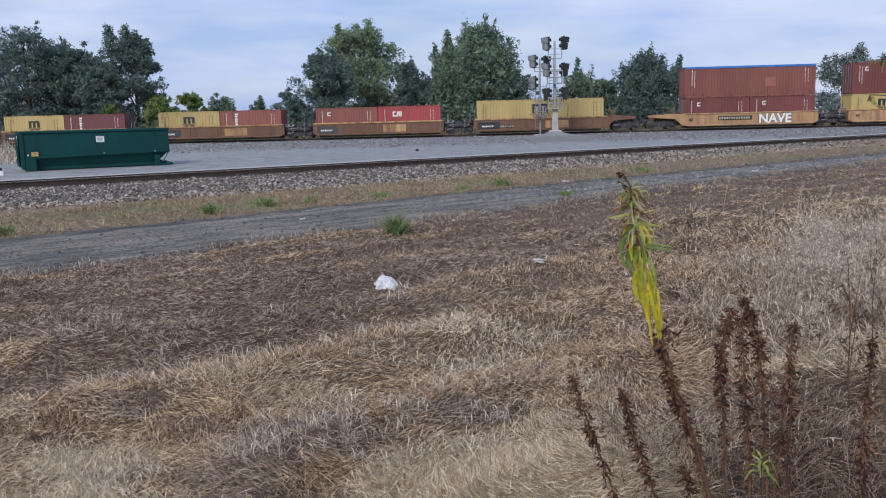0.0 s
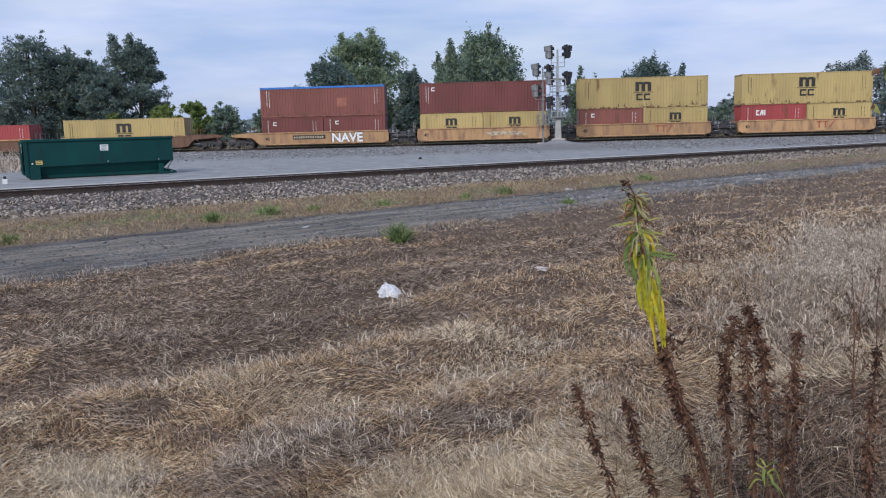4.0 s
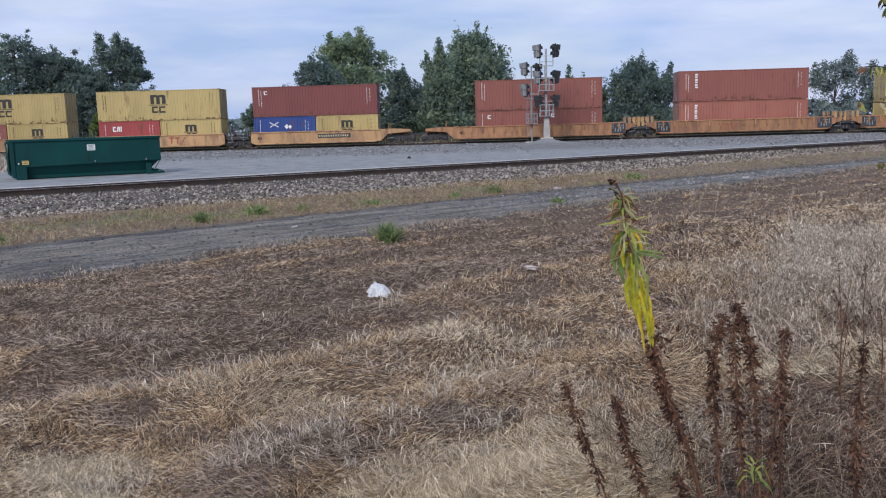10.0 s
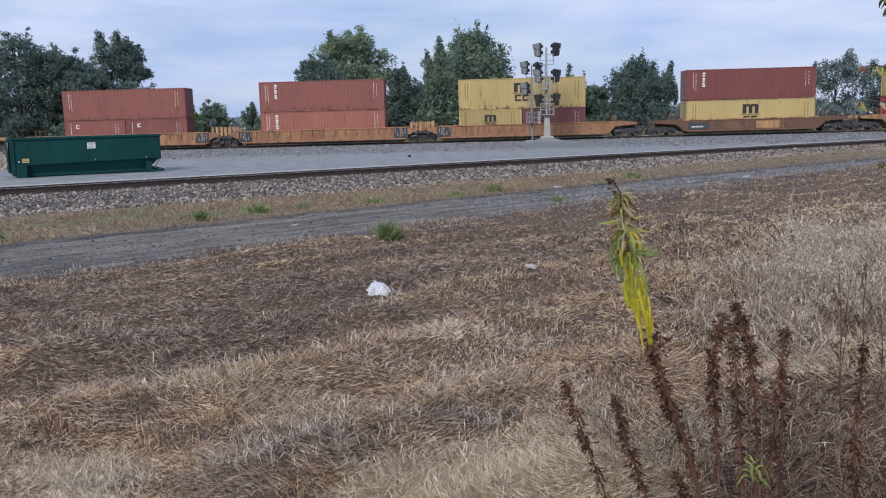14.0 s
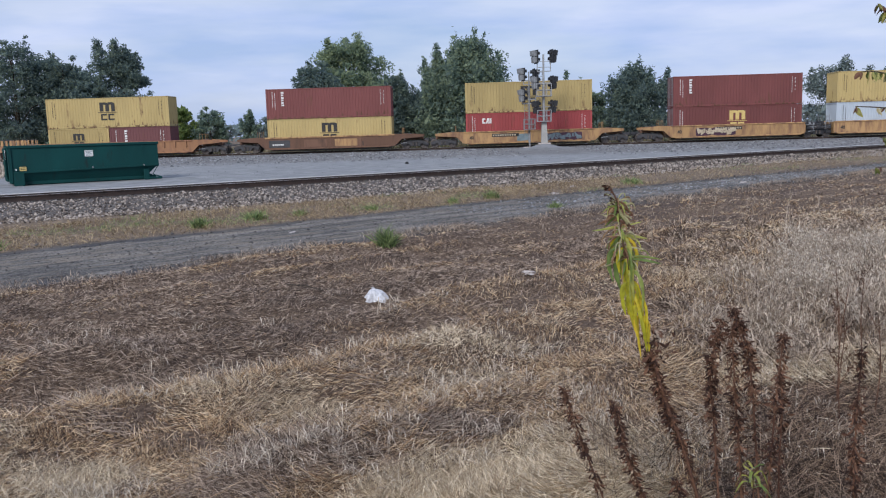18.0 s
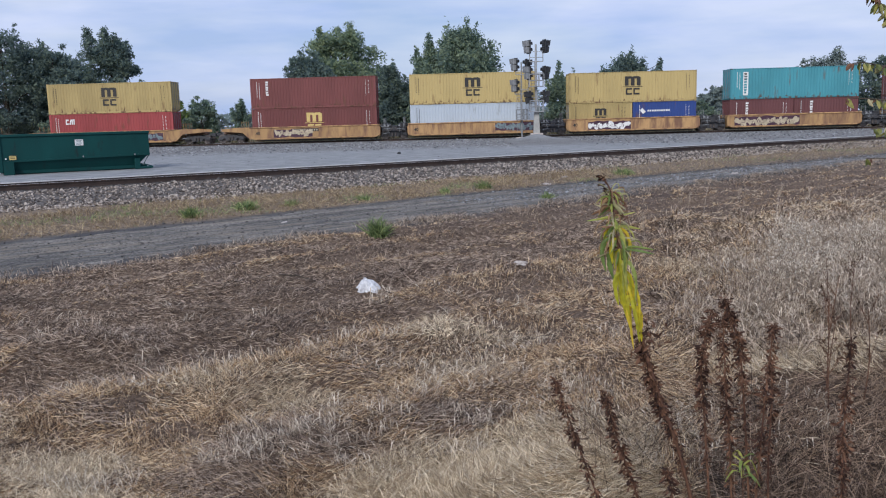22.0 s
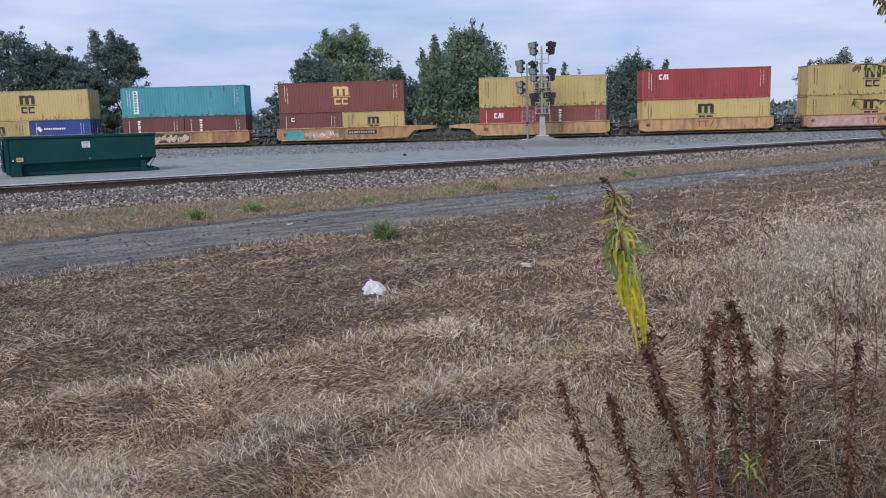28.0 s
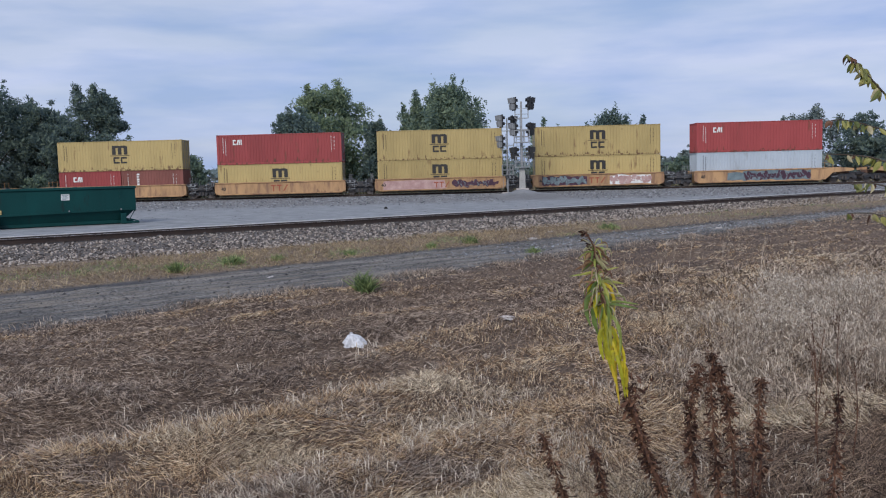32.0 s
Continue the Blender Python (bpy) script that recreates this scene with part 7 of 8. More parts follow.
DARK_TREE, MID_TREE = "dark green broadleaf tree behind the railway", "green leafy tree behind the railway"
for spec in (
    (DARK_TREE, -55.6, 104, 15.5, 10.6, 1.0, LEAF_DARK, 1, 9000, 0.30, "round", 70),
    (DARK_TREE, -53.6, 108, 13.9, 8.6, 1.5, LEAF_DARK, 2, 7000, 0.30, "round", 60),
    (DARK_TREE, -50.4, 106, 13.2, 7.6, 1.0, LEAF_DARK, 3, 6500, 0.30, "round", 50),
    (DARK_TREE, -50.0, 110, 12.2, 9.0, 0.8, LEAF_DARK, 41, 6500, 0.30, "round", 50),
    (DARK_TREE, -45.9, 103, 10.2, 6.4, 0.6, LEAF_DARK, 4, 5000, 0.30, "round", 40),
    (DARK_TREE, -42.9, 106, 14.7, 7.8, 1.2, LEAF_DARK, 5, 10500, 0.30, "round", 74, ((-2.7, 14.6, 0.9), (-0.4, 14.5, 0.9), (2.2, 12.8, 0.8))),
    (DARK_TREE, -18.0, 101, 10.6, 8.4, 0.6, LEAF_DARK, 6, 7500, 0.30, "round", 55, ((-0.5, 10.6, 0.8),)),
    (MID_TREE, -15.3, 112, 15.0, 12.2, 2.0, LEAF_WARM, 7, 9500, 0.36, "round", 64, ((-2.7, 14.6, 0.9), (1.6, 14.9, 0.9))),
    (DARK_TREE, -8.7, 107, 9.9, 6.0, 0.8, LEAF_DARK, 8, 6000, 0.30, "flame", 48),
    (DARK_TREE, -7.4, 109, 7.6, 8.5, 0.5, LEAF_DARK, 42, 5500, 0.30, "round", 48),
    (DARK_TREE, -62.5, 107, 13.4, 10.0, 0.5, LEAF_DARK, 43, 6500, 0.30, "round", 52),
    (DARK_TREE, -4.0, 112, 7.2, 7.0, 0.4, LEAF_DARK, 44, 4500, 0.30, "round", 40),
    (MID_TREE, 0.1, 104, 13.4, 16.4, 0.6, LEAF_MID, 9, 16500, 0.34, "spire", 110, ((-1.6, 13.6, 0.8), (0.7, 14.3, 0.8), (1.9, 13.3, 0.8), (3.8, 11.2, 0.9), (-0.4, 12.8, 0.8))),
    (MID_TREE, -3.7, 105, 10.8, 5.4, 1.5, LEAF_MID, 10, 5600, 0.32, "flame", 38, ((0.0, 12.6, 0.75), (-1.6, 11.2, 0.6))),
    (MID_TREE, 4.6, 103, 7.4, 5.6, 0.6, LEAF_DARK, 11, 4000, 0.34, "round", 34),
    (DARK_TREE, 12.4, 108, 7.8, 7.2, 0.8, LEAF_MID, 12, 5200, 0.30, "flame", 40, ((-0.4, 9.2, 0.6), (1.6, 8.3, 0.5), (-1.8, 7.8, 0.5))),
    (MID_TREE, 15.8, 109, 6.6, 6.0, 0.8, LEAF_MID, 13, 4000, 0.30, "round", 34),
    (DARK_TREE, 20.2, 106, 9.6, 12.5, 0.6, LEAF_DARK, 14, 11000, 0.30, "spire", 80, ((0.3, 10.5, 0.7), (1.9, 9.2, 0.8), (-1.6, 9.0, 0.9), (3.9, 8.5, 0.8), (-3.2, 7.6, 0.9))),
    (MID_TREE, 23.9, 106.5, 8.2, 3.6, 0.6, LEAF_DARK, 15, 3000, 0.30, "flame", 26, ((0.3, 9.0, 0.5),)),
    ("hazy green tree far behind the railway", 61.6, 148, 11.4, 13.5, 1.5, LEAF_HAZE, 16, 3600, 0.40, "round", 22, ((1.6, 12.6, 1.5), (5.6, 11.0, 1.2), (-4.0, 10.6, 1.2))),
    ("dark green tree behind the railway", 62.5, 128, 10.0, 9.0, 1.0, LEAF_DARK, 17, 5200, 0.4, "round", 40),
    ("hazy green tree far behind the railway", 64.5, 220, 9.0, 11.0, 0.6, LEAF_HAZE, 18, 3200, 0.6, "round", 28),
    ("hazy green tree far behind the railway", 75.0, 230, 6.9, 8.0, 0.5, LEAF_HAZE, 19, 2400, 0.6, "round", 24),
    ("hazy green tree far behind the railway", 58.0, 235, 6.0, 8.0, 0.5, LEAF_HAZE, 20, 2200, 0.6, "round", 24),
):
    tree("tree", *spec)
SHRUB = "light green bushy shrub behind the far track"
for spec in (
    (SHRUB, -37.3, 99, 5.6, 5.5, 0.2, LEAF_LIGHT, 31, 2600, 0.3, "round", 28),
    (SHRUB, -34.0, 100, 6.0, 5.0, 0.2, LEAF_LIGHT, 32, 2600, 0.3, "round", 28),
    (SHRUB, -30.5, 100, 5.6, 5.0, 0.2, LEAF_MID, 33, 2600, 0.3, "round", 28),
    (SHRUB, -42.6, 97, 4.6, 3.0, 0.2, LEAF_LIGHT, 34, 1500, 0.28, "round", 18),
    (SHRUB, -47.0, 97, 3.4, 3.6, 0.2, LEAF_MID, 35, 1400, 0.28, "round", 18),
    ("green shrub behind the far track", -33.5, 130, 6.2, 4.6, 0.2, LEAF_MID, 36, 1600, 0.30, "spire", 18),
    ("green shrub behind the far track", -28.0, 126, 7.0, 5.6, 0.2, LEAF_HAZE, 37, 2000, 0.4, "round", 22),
    ("green shrub behind the far track", -22.5, 104, 5.0, 4.5, 0.2, LEAF_DARK, 38, 1700, 0.32, "round", 20),
    ("green shrub behind the far track", 29.5, 108, 3.6, 5.5, 0.2, LEAF_MID, 39, 1800, 0.3, "round", 20),
):
    tree("shrub", *spec)


def far_woods():
    """A low band of distant woods along the horizon."""
    rng = np.random.default_rng(71)
    n = 15000
    ang = rng.uniform(-0.95, 0.95, n)
    dist = rng.uniform(330, 420, n)
    top = 4.2 + 3.2 * lumps(ang * 60, dist * 0, 1.0, 72) + 1.6 * lumps(ang * 60, dist * 0, 0.3, 73)
    p = np.stack((dist * np.sin(ang), dist * np.cos(ang), top * rng.random(n) ** 0.6), -1)
    a, b = rng.normal(0, 1, (n, 3)), rng.normal(0, 1, (n, 3))
    v = np.stack((p - a, p + b * 0.6, p + a, p - b * 0.6), 1)
    me = quick("far_woods", v.reshape(-1, 3), np.arange(n * 4), np.full(n, 4))
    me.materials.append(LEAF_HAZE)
    return tagged(new("far_woods", me), "hazy belt of distant woods on the horizon", "woods", kind="stuff")


far_woods()

pole = tagged(new("utility_pole"), "weathered wooden utility pole with crossarms", "utility pole")
pole.matrix_basis = pose(56.7, 180, on_ground(56.7, 180))
part("shaft", Mesh().tube([(0, 0, 0), (0, 0, 8.0)], [0.17, 0.12], 8), WOOD_POLE, pole)
for z in (6.7, 7.5):
    arm = part("crossarm", Mesh().bar(-1.25, 1.25, -0.06, 0.06, z - 0.07, z + 0.07, 0.01), WOOD_POLE, pole)
    for x in (-1.1, -0.5, 0.5, 1.1):
        part("insulator", Mesh().tube([(x, 0, z + 0.07), (x, 0, z + 0.22)], 0.05, 6), BOGIE, arm)
far_box = container("short", CREAM, "cream twenty-foot container standing far off beside the trees", False, "square", RED_MARK, 3)
far_box.matrix_basis = pose(68.4, 200, on_ground(68.4, 200) + 2.35, 0, 0, 72)
far_low = container("short", BRICK_RED, "brick red container standing far off under another", False, "", None, 2)
far_low.matrix_basis = pose(68.4, 200, on_ground(68.4, 200) - 0.25, 0, 0, 72)


# ---- weeds beside the camera ----
def ribbon(pts, widths, normal):
    """A thin leaf along a line, folded at its midrib."""
    me = Mesh()
    pts = [Vector(p) for p in pts]
    nrm = Vector(normal).normalized()
    vs = []
    for i, p in enumerate(pts):
        d = (pts[min(i + 1, len(pts) - 1)] - pts[max(i - 1, 0)]).normalized()
        s = d.cross(nrm)
        s = s.normalized() if s.length > 1e-6 else Vector((1, 0, 0))
        w = widths[i]
        vs += [p - s * w, p + nrm * w * 0.35, p + s * w]
    fs = []
    for i in range(len(pts) - 1):
        for k in (0, 1):
            fs.append((3 * i + k, 3 * i + k + 1, 3 * i + 4 + k, 3 * i + 3 + k))
    return me.add(vs, fs)


def bezier(pts, n):
    """Points along a smooth line through the given ones."""
    pts = [Vector(p) for p in pts]
    out = []
    for i in range(len(pts) - 1):
        a, b = pts[max(i - 1, 0)], pts[i]
        c, d = pts[i + 1], pts[min(i + 2, len(pts) - 1)]
        for k in range(n):
            t = k / n
            out.append(0.5 * ((2 * b) + (c - a) * t + (2 * a - 5 * b + 4 * c - d) * t * t + (3 * b - a - 3 * c + d) * t ** 3))
    out.append(pts[-1])
    return out


def yellow_weed():
    rnd = random.Random(8)
    root = tagged(new("yellowing_weed"), "tall weed with drooping yellow-green leaves and brown stem", "weed")
    gz = on_ground(0.70, 2.4)
    line = [(0.70, 2.4, gz - 0.03), (0.672, 2.4, 0.80), (0.615, 2.4, 1.06), (0.553, 2.4, 1.235), (0.502, 2.4, 1.405), (0.455, 2.4, 1.572), (0.418, 2.4, 1.735), (0.405, 2.4, 1.838), (0.377, 2.4, 1.884)]
    pts = bezier(line, 5)
    part("stem", Mesh().tube(pts, [0.0065 - 0.0045 * i / (len(pts) - 1) for i in range(len(pts))], 7), STEM, root, "reddish brown stem")
    hang = [p for p in pts if 1.50 < p.z < 1.74]
    for k in range(44):
        u = (k + rnd.random()) / 44
        p = hang[min(len(hang) - 1, int(u * len(hang)))]
        ang = k * 2.4 + rnd.uniform(-0.4, 0.4)
        out = Vector((math.cos(ang), math.sin(ang) * 0.7, 0))
        long = rnd.uniform(0.06, 0.135) * (0.85 + 0.25 * (1 - u))
        reach = rnd.uniform(0.10, 0.30) + 0.12 * (u > 0.7)
        sway = Vector((rnd.gauss(0.1, 0.05), rnd.gauss(0, 0.06), 0)) * long
        line = bezier((p, p + out * long * reach * 0.8 - Vector((0, 0, long * 0.10)), p + out * long * reach * 1.1 - Vector((0, 0, long * 0.5)) + sway * 0.5, p + out * long * reach * 0.9 - Vector((0, 0, long * 0.98)) + sway), 4)
        n = len(line)
        wide = rnd.uniform(0.0045, 0.0080)
        crimp = rnd.uniform(0, 6.28)
        w = [wide * math.sin(math.pi * (0.05 + 0.93 * i / (n - 1))) ** 0.7 * (1 + 0.18 * math.sin(crimp + i * 1.9)) for i in range(n)]
        face = Vector((rnd.gauss(0, 0.7), -1, rnd.gauss(0, 0.3)))
        part("leaf", ribbon(line, w, face), GREEN_LEAF if rnd.random() < 0.05 + 0.6 * u else YELLOW_LEAF, root)
    upper = [p for p in pts if 1.66 < p.z < 1.845]
    for k in range(64):
        u = (k + rnd.random()) / 64
        p = upper[min(len(upper) - 1, int(u * len(upper)))]
        ang = k * 2.4 + rnd.uniform(-0.6, 0.6)
        long = rnd.uniform(0.04, 0.095) * (1.15 - 0.55 * u)
        out = Vector((math.cos(ang), math.sin(ang) * 0.8, rnd.uniform(-1.3, 0.6))).normalized() * long
        bow = Vector((rnd.gauss(0, 0.07), rnd.gauss(0, 0.07), rnd.uniform(0.02, 0.12))) * long
        line = bezier((p, p + out * 0.5 + bow, p + out), 3)
        n = len(line)
        wide = rnd.uniform(0.0022, 0.0046)
        w = [wide * math.sin(math.pi * (0.06 + 0.92 * i / (n - 1))) ** 0.8 for i in range(n)]
        luck = rnd.random()
        mat = ORANGE_LEAF if luck < 0.26 else (PALE_LEAF if luck < 0.55 else GREEN_LEAF)
        part("leaf", ribbon(line, w, Vector((rnd.gauss(0, 0.6), -1, rnd.gauss(0, 0.6)))), mat, root)
    # long thin leaves that stand out from the stem in all directions
    for k in range(46):
        u = (k + rnd.random()) / 46
        p = upper[min(len(upper) - 1, int(u * len(upper) * 0.92))]
        ang = k * 2.4 + rnd.uniform(-0.5, 0.5)
        long = rnd.uniform(0.028, 0.068) * (1.15 - 0.45 * u)
        out = Vector((math.cos(ang), math.sin(ang) * 0.8, rnd.uniform(-0.7, 0.5))).normalized() * long
        line = bezier((p, p + out * 0.45 + Vector((0, 0, 0.012)), p + out * 0.85 + Vector((0, 0, 0.006)), p + out + Vector((0, 0, -0.02))), 3)
        n = len(line)
        wide = rnd.uniform(0.0016, 0.0032)
        w = [wide * math.sin(math.pi * (0.06 + 0.92 * i / (n - 1))) ** 0.8 for i in range(n)]
        luck = rnd.random()
        part("leaf", ribbon(line, w, Vector((rnd.gauss(0, 0.6), -1, rnd.gauss(0, 0.6)))), ORANGE_LEAF if luck < 0.45 else (PALE_LEAF if luck < 0.75 else GREEN_LEAF), root)
    me = Mesh()
    for k in range(60):
        p = Vector((0.500, 2.4, 1.425)) + Vector((rnd.gauss(0.008, 0.022), rnd.gauss(0, 0.018), rnd.gauss(-0.01, 0.028)))
        d = Vector((rnd.gauss(0, 0.5), rnd.gauss(0, 0.5), rnd.uniform(-1, 0.2))).normalized() * rnd.uniform(0.015, 0.04)
        q = d.cross(Vector((rnd.gauss(0, 1), rnd.gauss(0, 1), 0.4))).normalized() * rnd.uniform(0.003, 0.007)
        me.add([p, p + d * 0.5 + q, p + d, p + d * 0.5 - q], [(0, 1, 2), (0, 2, 3)])
    part("withered_leaves", me, DEAD, root, "dark withered leaves under the yellow ones")
    me = Mesh()
    for k in range(90):
        v = rnd.random()
        p = Vector((0.376, 2.4, 1.884)).lerp(Vector((0.404, 2.4, 1.815)), v) + Vector((rnd.gauss(0, 0.005), rnd.gauss(0, 0.005), rnd.gauss(0, 0.004)))
        d = Vector((rnd.gauss(0, 1), rnd.gauss(0, 1), rnd.gauss(0, 1))).normalized() * rnd.uniform(0.005, 0.012)
        me.add([p, p + d, p + d.cross(Vector((0.3, 0.5, 1)))], [(0, 1, 2)])
    part("seed_head", me, DEAD, root, "withered brown seed head")
    return root


swaying = yellow_weed()


def dead_weed(line, seed, thick=0.0045, bushy=1.0, tall=0.72):
    """A dead weed: a bare stalk crowded with shrivelled leaves and seed heads."""
    rnd = random.Random(seed)
    root = tagged(new("dead_weed"), "dead dark brown weed stalk with shrivelled leaves and seeds", "weed", "dead weeds in the grass")
    pts = bezier(line, 6)
    n = len(pts)
    part("stalk", Mesh().tube(pts, [thick * (1 - 0.65 * i / (n - 1)) for i in range(n)], 6), DEAD, root)
    me = Mesh()
    total = int(900 * bushy)
    for k in range(total):
        u = 1 - tall * rnd.random() ** 1.2
        if math.sin(u * 55 + seed) < -0.2 and rnd.random() < 0.6:
            continue
        i = min(n - 2, int(u * (n - 1)))
        p = pts[i].lerp(pts[i + 1], u * (n - 1) - i)
        ang = rnd.uniform(0, 6.28)
        out = Vector((math.cos(ang), math.sin(ang), rnd.uniform(-2.2, 0.4))).normalized()
        size = rnd.uniform(0.006, 0.022) * (0.55 + 0.6 * math.sin(math.pi * min(1, max(0.05, (1 - u) / tall + 0.12))))
        q = p + out * rnd.uniform(0.0, 0.012)
        a = Vector((rnd.gauss(0, 1), rnd.gauss(0, 1), rnd.gauss(0, 1))).normalized()
        end = q + out * size + a * size * 0.5
        side = out.cross(a).normalized() * size * rnd.uniform(0.10, 0.26)
        mid_ = (q + end) / 2 + a * size * 0.35
        me.add([q, mid_ - side, end, mid_ + side * 0.6], [(0, 1, 2), (0, 2, 3)])
    part("shrivelled_leaves", me, DEAD, root, "shrivelled brown leaves")
    return root


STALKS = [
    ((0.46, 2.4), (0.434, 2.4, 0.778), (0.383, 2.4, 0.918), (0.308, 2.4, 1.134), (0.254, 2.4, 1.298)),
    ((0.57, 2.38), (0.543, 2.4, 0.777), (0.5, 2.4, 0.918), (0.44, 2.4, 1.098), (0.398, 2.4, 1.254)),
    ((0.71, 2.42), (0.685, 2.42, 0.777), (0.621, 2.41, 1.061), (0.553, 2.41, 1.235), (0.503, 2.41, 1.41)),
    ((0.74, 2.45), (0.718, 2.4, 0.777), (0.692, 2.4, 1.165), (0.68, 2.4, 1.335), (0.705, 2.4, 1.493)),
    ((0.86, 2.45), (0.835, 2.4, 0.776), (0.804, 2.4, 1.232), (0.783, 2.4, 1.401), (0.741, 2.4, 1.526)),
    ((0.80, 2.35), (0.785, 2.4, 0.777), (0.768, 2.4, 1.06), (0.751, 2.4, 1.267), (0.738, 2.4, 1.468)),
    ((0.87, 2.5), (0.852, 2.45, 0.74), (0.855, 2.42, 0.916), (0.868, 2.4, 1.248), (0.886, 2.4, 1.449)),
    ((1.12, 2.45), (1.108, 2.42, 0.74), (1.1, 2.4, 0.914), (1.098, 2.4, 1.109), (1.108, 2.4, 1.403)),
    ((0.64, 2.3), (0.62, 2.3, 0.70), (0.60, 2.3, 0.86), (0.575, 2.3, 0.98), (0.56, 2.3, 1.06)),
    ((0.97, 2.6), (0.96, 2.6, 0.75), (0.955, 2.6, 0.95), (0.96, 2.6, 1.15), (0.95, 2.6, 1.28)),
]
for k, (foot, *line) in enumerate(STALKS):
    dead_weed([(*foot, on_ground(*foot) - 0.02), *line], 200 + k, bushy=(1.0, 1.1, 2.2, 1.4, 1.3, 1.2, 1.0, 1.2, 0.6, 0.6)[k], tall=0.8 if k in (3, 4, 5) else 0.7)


def grey_weed(x, y, high, seed):
    root = tagged(new("grey_weed"), "thin grey-brown dead weed with twiggy side stems", "weed", "dead weeds in the grass")
    rnd = random.Random(seed)
    gz = on_ground(x, y) - 0.02
    line = bezier([(x, y, gz), (x + rnd.uniform(-0.03, 0.03), y, gz + high * 0.5), (x + rnd.uniform(-0.06, 0.06), y, gz + high)], 5)
    part("stalk", Mesh().tube(line, [0.004 - 0.0025 * i / (len(line) - 1) for i in range(len(line))], 5), DEAD, root)
    for k in range(7):
        p = line[rnd.randrange(4, len(line) - 1)]
        a = rnd.uniform(0, 6.28)
        q = p + Vector((math.cos(a) * 0.07, math.sin(a) * 0.07, rnd.uniform(0.05, 0.16)))
        me = Mesh().tube([p, p.lerp(q, 0.5) + Vector((0, 0, -0.01)), q], [0.002, 0.0016, 0.001], 4)
        for _ in range(16):
            c = p.lerp(q, rnd.uniform(0.4, 1.05)) + Vector((rnd.gauss(0, 0.008), rnd.gauss(0, 0.008), rnd.gauss(0, 0.01)))
            d = Vector((rnd.gauss(0, 0.008), rnd.gauss(0, 0.008), rnd.gauss(0, 0.008)))
            me.add([c, c + d, c + d.cross(Vector((0, 0.5, 1))) * 0.7], [(0, 1, 2)])
        part("twig", me, DEAD, root)


for k, (x, y, h) in enumerate(((1.95, 4.5, 1.05), (2.05, 4.7, 0.95), (2.2, 4.6, 0.8), (1.6, 5.2, 0.7), (2.5, 5.4, 0.85), (1.85, 4.2, 0.8))):
    grey_weed(x, y, h * 0.74, 300 + k)


def plume(x, y, high, lean, seed):
    """A seeding grass stem with a pale feathery head."""
    rnd = random.Random(seed)
    root = tagged(new("seed_grass"), "pale feathery grass seed head on a thin stem", "grass", "seeding grass stems")
    gz = on_ground(x, y) - 0.02
    line = bezier([(x, y, gz), (x + lean * 0.35, y, gz + high * 0.55), (x + lean, y, gz + high)], 6)
    part("stem", Mesh().tube(line, 0.003, 5), PLUME, root)
    me = Mesh()
    for _ in range(150):
        u = rnd.uniform(0.62, 1.0)
        i = min(len(line) - 2, int(u * (len(line) - 1)))
        p = line[i].lerp(line[i + 1], u * (len(line) - 1) - i)
        d = Vector((rnd.gauss(0, 0.5), rnd.gauss(0, 0.5), rnd.uniform(0.4, 1.2))).normalized() * rnd.uniform(0.02, 0.06)
        s = d.cross(Vector((rnd.gauss(0, 1), rnd.gauss(0, 1), 0.1))).normalized() * 0.005
        me.add([p - s, p + s, p + d], [(0, 1, 2)])
    part("seed_head", me, PLUME, root, "pale feathery seed head")


for k, (x, y, h, l) in enumerate(((3.55, 13.79, 0.42, -0.05), (3.62, 13.71, 0.50, 0.03), (4.00, 14.18, 0.62, 0.10), (4.77, 14.95, 0.50, 0.10), (4.98, 15.21, 0.45, 0.06), (2.55, 11.94, 0.40, -0.05), (4.60, 12.55, 0.55, 0.08), (5.18, 12.68, 0.60, -0.06))):
    plume(x, y, h, l, 400 + k)


def green_shoot(x, y, z, seed):
    rnd = random.Random(seed)
    root = tagged(new("green_shoot"), "small fresh green shoot among dead weeds", "weed")
    gz = on_ground(x, y) - 0.02
    part("stem", Mesh().tube([(x, y, gz), (x + 0.01, y, (gz + z) / 2), (x, y, z)], [0.003, 0.0025, 0.0015], 5), STEM, root)
    for k in range(12):
        a = k * 2.4
        p = Vector((x, y, z - 0.012 * (k % 6)))
        out = Vector((math.cos(a), math.sin(a), 0))
        pts = bezier((p, p + out * 0.03 + Vector((0, 0, 0.012)), p + out * 0.055 + Vector((0, 0, rnd.uniform(-0.045, 0.0)))), 3)
        w = [0.0052 * math.sin(math.pi * (0.1 + 0.88 * i / (len(pts) - 1))) for i in range(len(pts))]
        part("leaf", ribbon(pts, w, (out.x * -0.2, out.y * -0.2, 1)), GREEN_LEAF, root)


green_shoot(0.80, 2.38, 1.05, 1)
green_shoot(0.83, 2.30, 0.93, 2)


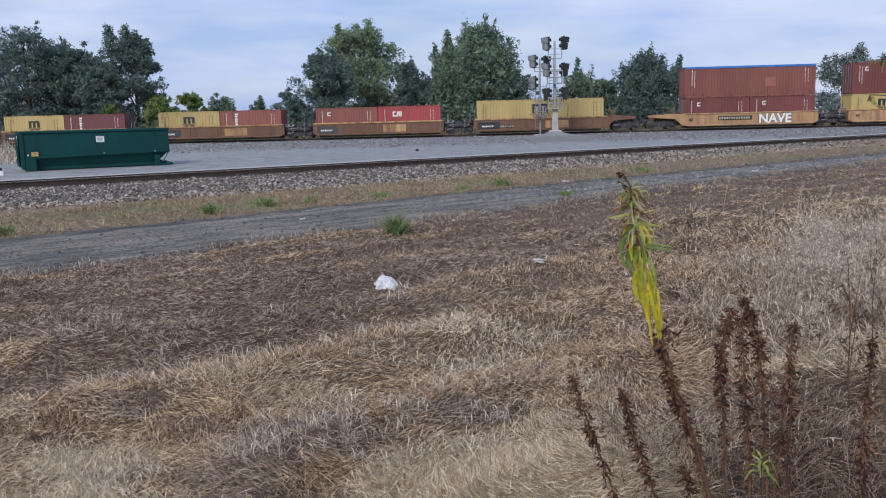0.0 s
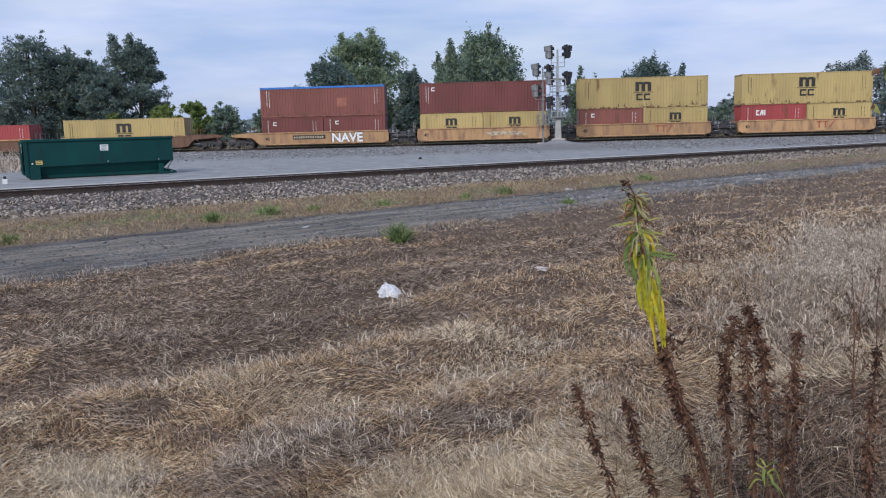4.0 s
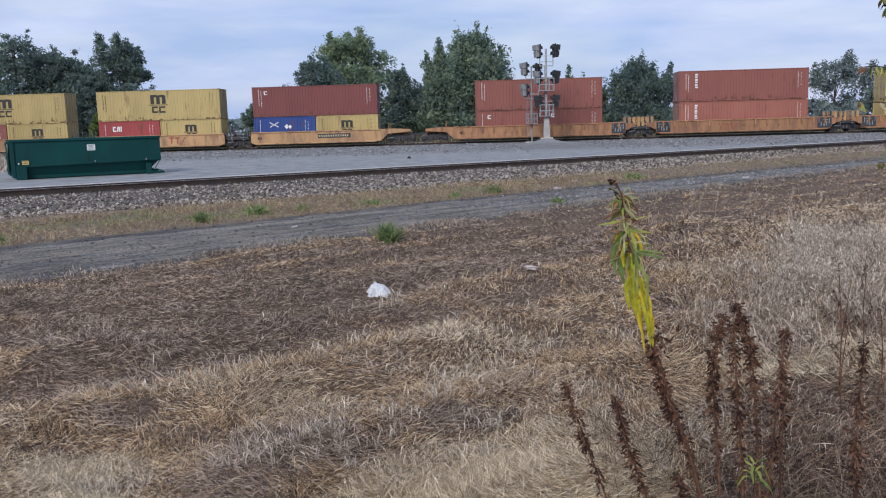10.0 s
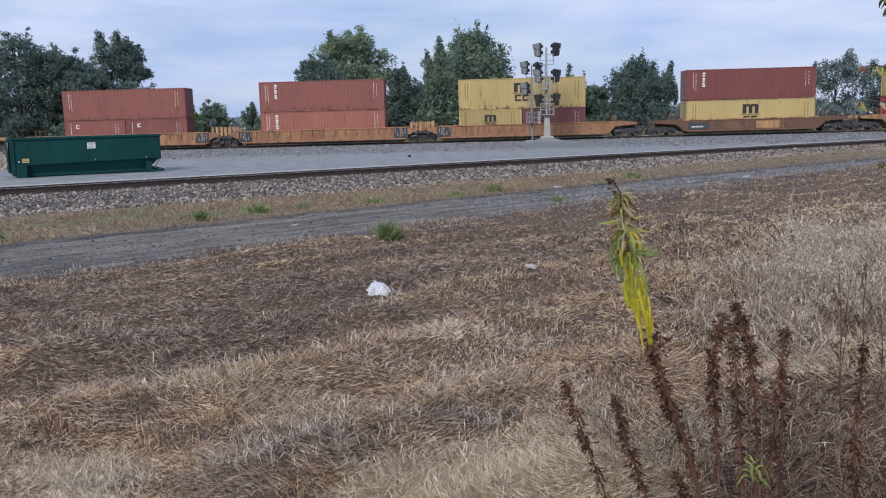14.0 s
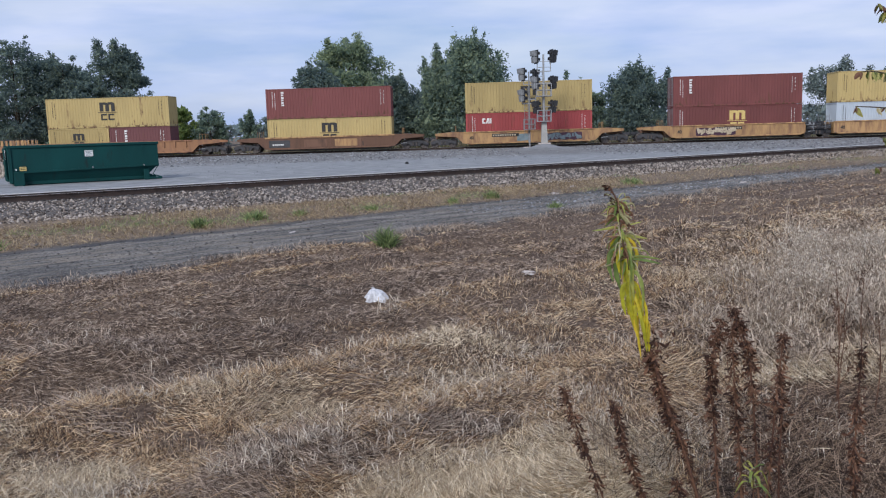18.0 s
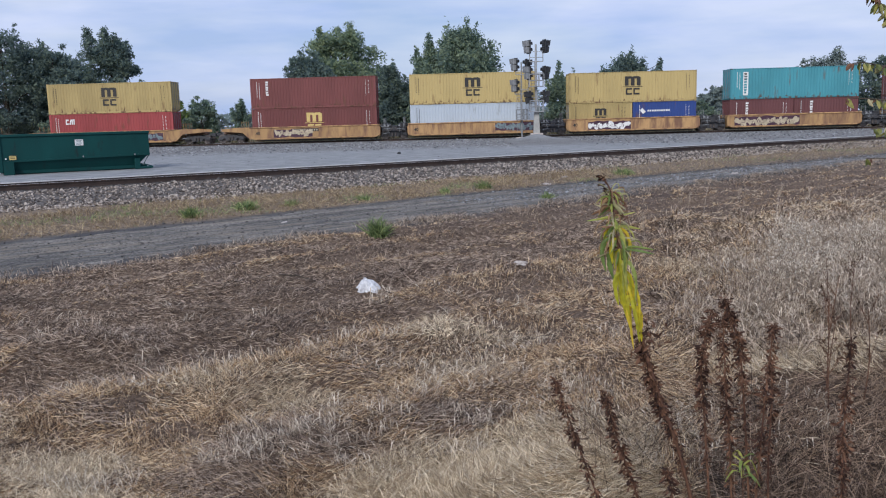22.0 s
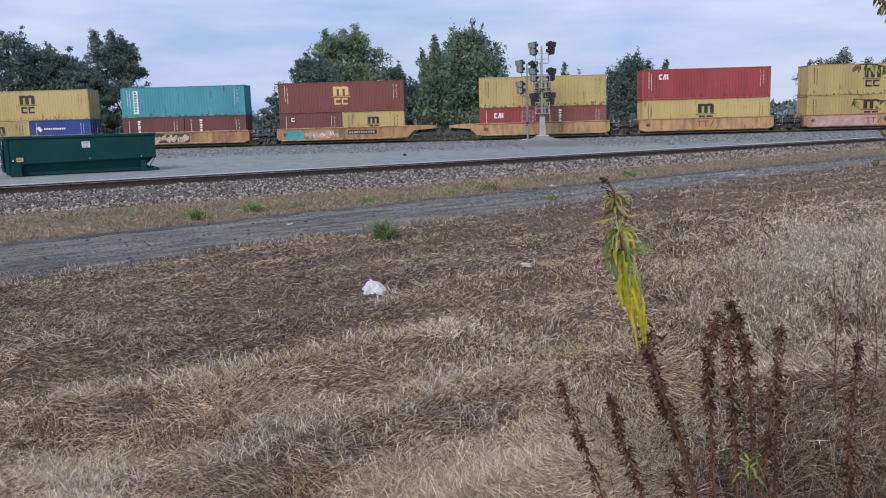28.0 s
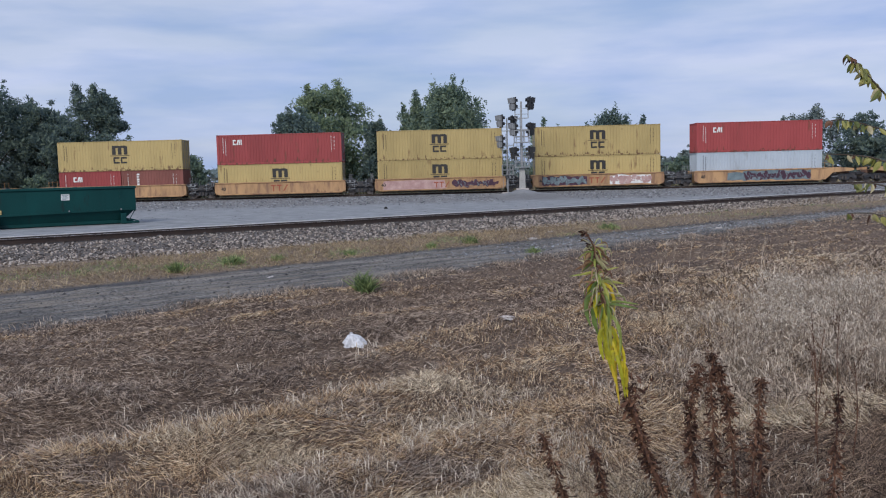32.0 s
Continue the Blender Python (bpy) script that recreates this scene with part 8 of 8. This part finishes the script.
# ---- sapling at the edge of the view ----
def sapling():
    rnd = random.Random(23)
    root = tagged(new("sapling"), "slender young tree with sparse yellow-green leaves", "tree")
    x0, y0 = 1.36, 2.2
    gz = on_ground(x0, y0) - 0.03
    trunk = bezier([(x0, y0, gz), (x0 - 0.01, y0, 0.95), (x0 - 0.05, y0, 1.5), (x0 - 0.09, y0, 1.95), (x0 - 0.15, y0, 2.2)], 5)
    part("trunk", Mesh().tube(trunk, [0.011 - 0.006 * i / (len(trunk) - 1) for i in range(len(trunk))], 7), BARK, root)
    # each shoot: its line, then how far along each leaf cluster sits and how many leaves hang there
    shoots = [
        ([(1.24, 2.2, 2.10), (1.18, 2.2, 2.165), (1.125, 2.2, 2.225), (1.07, 2.2, 2.285), (1.04, 2.2, 2.318), (1.02, 2.2, 2.33)], ((0.25, 4), (0.42, 4), (0.55, 6), (0.62, 4), (0.68, 6), (0.74, 4), (0.92, 5))),
        ([(1.30, 2.2, 1.84), (1.22, 2.2, 2.03), (1.15, 2.2, 2.12), (1.08, 2.2, 2.15), (1.02, 2.2, 2.165), (0.985, 2.2, 2.165)], ((0.4, 3), (0.55, 4), (0.68, 5), (0.82, 5), (0.98, 2))),
        ([(1.32, 2.2, 1.74), (1.25, 2.2, 1.92), (1.17, 2.2, 2.03), (1.10, 2.2, 2.065), (1.04, 2.2, 2.075), (0.975, 2.2, 2.08)], ((0.45, 4), (0.6, 5), (0.75, 4), (0.97, 2))),
        ([(1.33, 2.2, 1.66), (1.26, 2.2, 1.85), (1.18, 2.2, 1.965), (1.10, 2.2, 2.0), (1.04, 2.2, 2.0)], ((0.45, 5), (0.62, 6), (0.78, 5), (0.95, 3))),
        ([(1.34, 2.2, 1.55), (1.27, 2.2, 1.75), (1.19, 2.2, 1.87), (1.11, 2.2, 1.92), (1.03, 2.2, 1.925)], ((0.5, 5), (0.65, 5), (0.8, 3), (0.97, 2))),
    ]
    for k, (s, clusters) in enumerate(shoots):
        pts = bezier(s, 5)
        last = len(pts) - 1
        part("branch", Mesh().tube(pts, [0.0035 - 0.0023 * i / last for i in range(len(pts))], 5), BARK, root)
        for at_, count in clusters:
            for _ in range(int(count * 1.7)):
                f = min(0.999, max(0.05, at_ + rnd.gauss(0, 0.04))) * last
                p = pts[int(f)].lerp(pts[int(f) + 1], f - int(f))
                a = rnd.uniform(0, 6.28)
                tip = at_ > 0.9
                long = rnd.uniform(0.011, 0.026) * (0.8 if tip else 1.0)
                out = Vector((math.cos(a) * 0.6, math.sin(a) * 0.5, -rnd.uniform(0.2, 1.0))).normalized()
                stalk = p + out * long * 0.25
                line = bezier((p, stalk, stalk + out * long * 0.5 + Vector((0, 0, -0.003)), stalk + out * long + Vector((rnd.gauss(0, 0.004), 0, -0.007))), 3)
                n = len(line)
                full = long * rnd.uniform(0.22, 0.36)
                w = [0.0006 if i < 3 else full * math.sin(math.pi * (0.10 + 0.88 * (i - 3) / (n - 4)) ** 0.8) for i in range(n)]
                luck = rnd.random()
                mat = DEAD if tip and luck < 0.75 else (DEAD if luck < 0.08 else (PALE_LEAF if luck < 0.3 else SAPLING_LEAF))
                part("leaf", ribbon(line, w, (rnd.gauss(0, 0.6), -1, rnd.gauss(0, 0.5))), mat, root)
    return root


sapling()


# ---- what moves ----
# seconds and how far the train has come by then, in metres
TRAVEL = ((0, 0.0), (4, 41.28), (8, 82.23), (12, 122.9), (16, 163.32), (20, 203.48), (24, 243.4), (28, 283.04), (32, 322.37))


def come(t):
    ts, ds = zip(*TRAVEL)
    k = max(0, min(len(ts) - 2, int(t // 4)))
    a, b = max(0, k - 1), min(len(ts) - 1, k + 2)
    q = (t - ts[k]) / 4
    m0 = (ds[k + 1] - ds[a]) / (k + 1 - a)
    m1 = (ds[b] - ds[k]) / (b - k)
    return (2 * q ** 3 - 3 * q ** 2 + 1) * ds[k] + (q ** 3 - 2 * q ** 2 + q) * m0 + (3 * q ** 2 - 2 * q ** 3) * ds[k + 1] + (q ** 3 - q ** 2) * m1


# seconds and the lean of the yellow weed in the breeze, in degrees
SWAY = ((0, 0.14), (1, 0.2), (2, 0.22), (3, 0.22), (6, 0.3), (7, 0.25), (8, 0.28), (9, 0.2), (10, 0.1), (11, 0.14), (12, 0.04), (13, 0.0), (14, -0.08), (17, -0.11), (18, -0.2), (19, -0.15), (20, -0.14),
        (21, -0.07), (22, 0.0), (23, 0.14), (24, 0.14), (25, 0.14), (28, -0.25), (29, -0.31), (30, -0.38), (31, -0.32), (32, -0.32))


def motions():
    foot = pose(0.70, 2.4, on_ground(0.70, 2.4))
    walk(swaying, [(t, foot @ pose(0, 0, 0, 0, lean + 0.4, 0) @ foot.inverted()) for t, lean in SWAY])
    for thing, along, z in MOVERS:
        walk(thing, [(t, pose(along - come(t), TRAIN_Y, RAIL_TOP + z)) for t in range(0, 33, 2)])
    for wheel, along, x in WHEELS:
        # turns while it rolls past the open stretch, and is held level with the rest of its way
        rows_, t = [], 0
        while t <= 960:
            s = t / 30
            here = along - come(s)
            turn = -math.degrees(come(s) / 0.42)
            if abs(here) < 54 or t in (0, 960):
                if abs(here) >= 54:
                    turn = 0.0
                rows_.append((s, pose(x, 0, 0.42, 0, turn % 360, 0)))
            t += 1
        if len(rows_) > 2:
            if rows_[1][0] - rows_[0][0] > 0.1:
                rows_.insert(1, (rows_[1][0] - 1 / 30, pose(x, 0, 0.42)))
            if rows_[-1][0] - rows_[-2][0] > 0.1:
                rows_.insert(-1, (rows_[-2][0] + 1 / 30, pose(x, 0, 0.42)))
        walk(wheel, rows_)


motions()
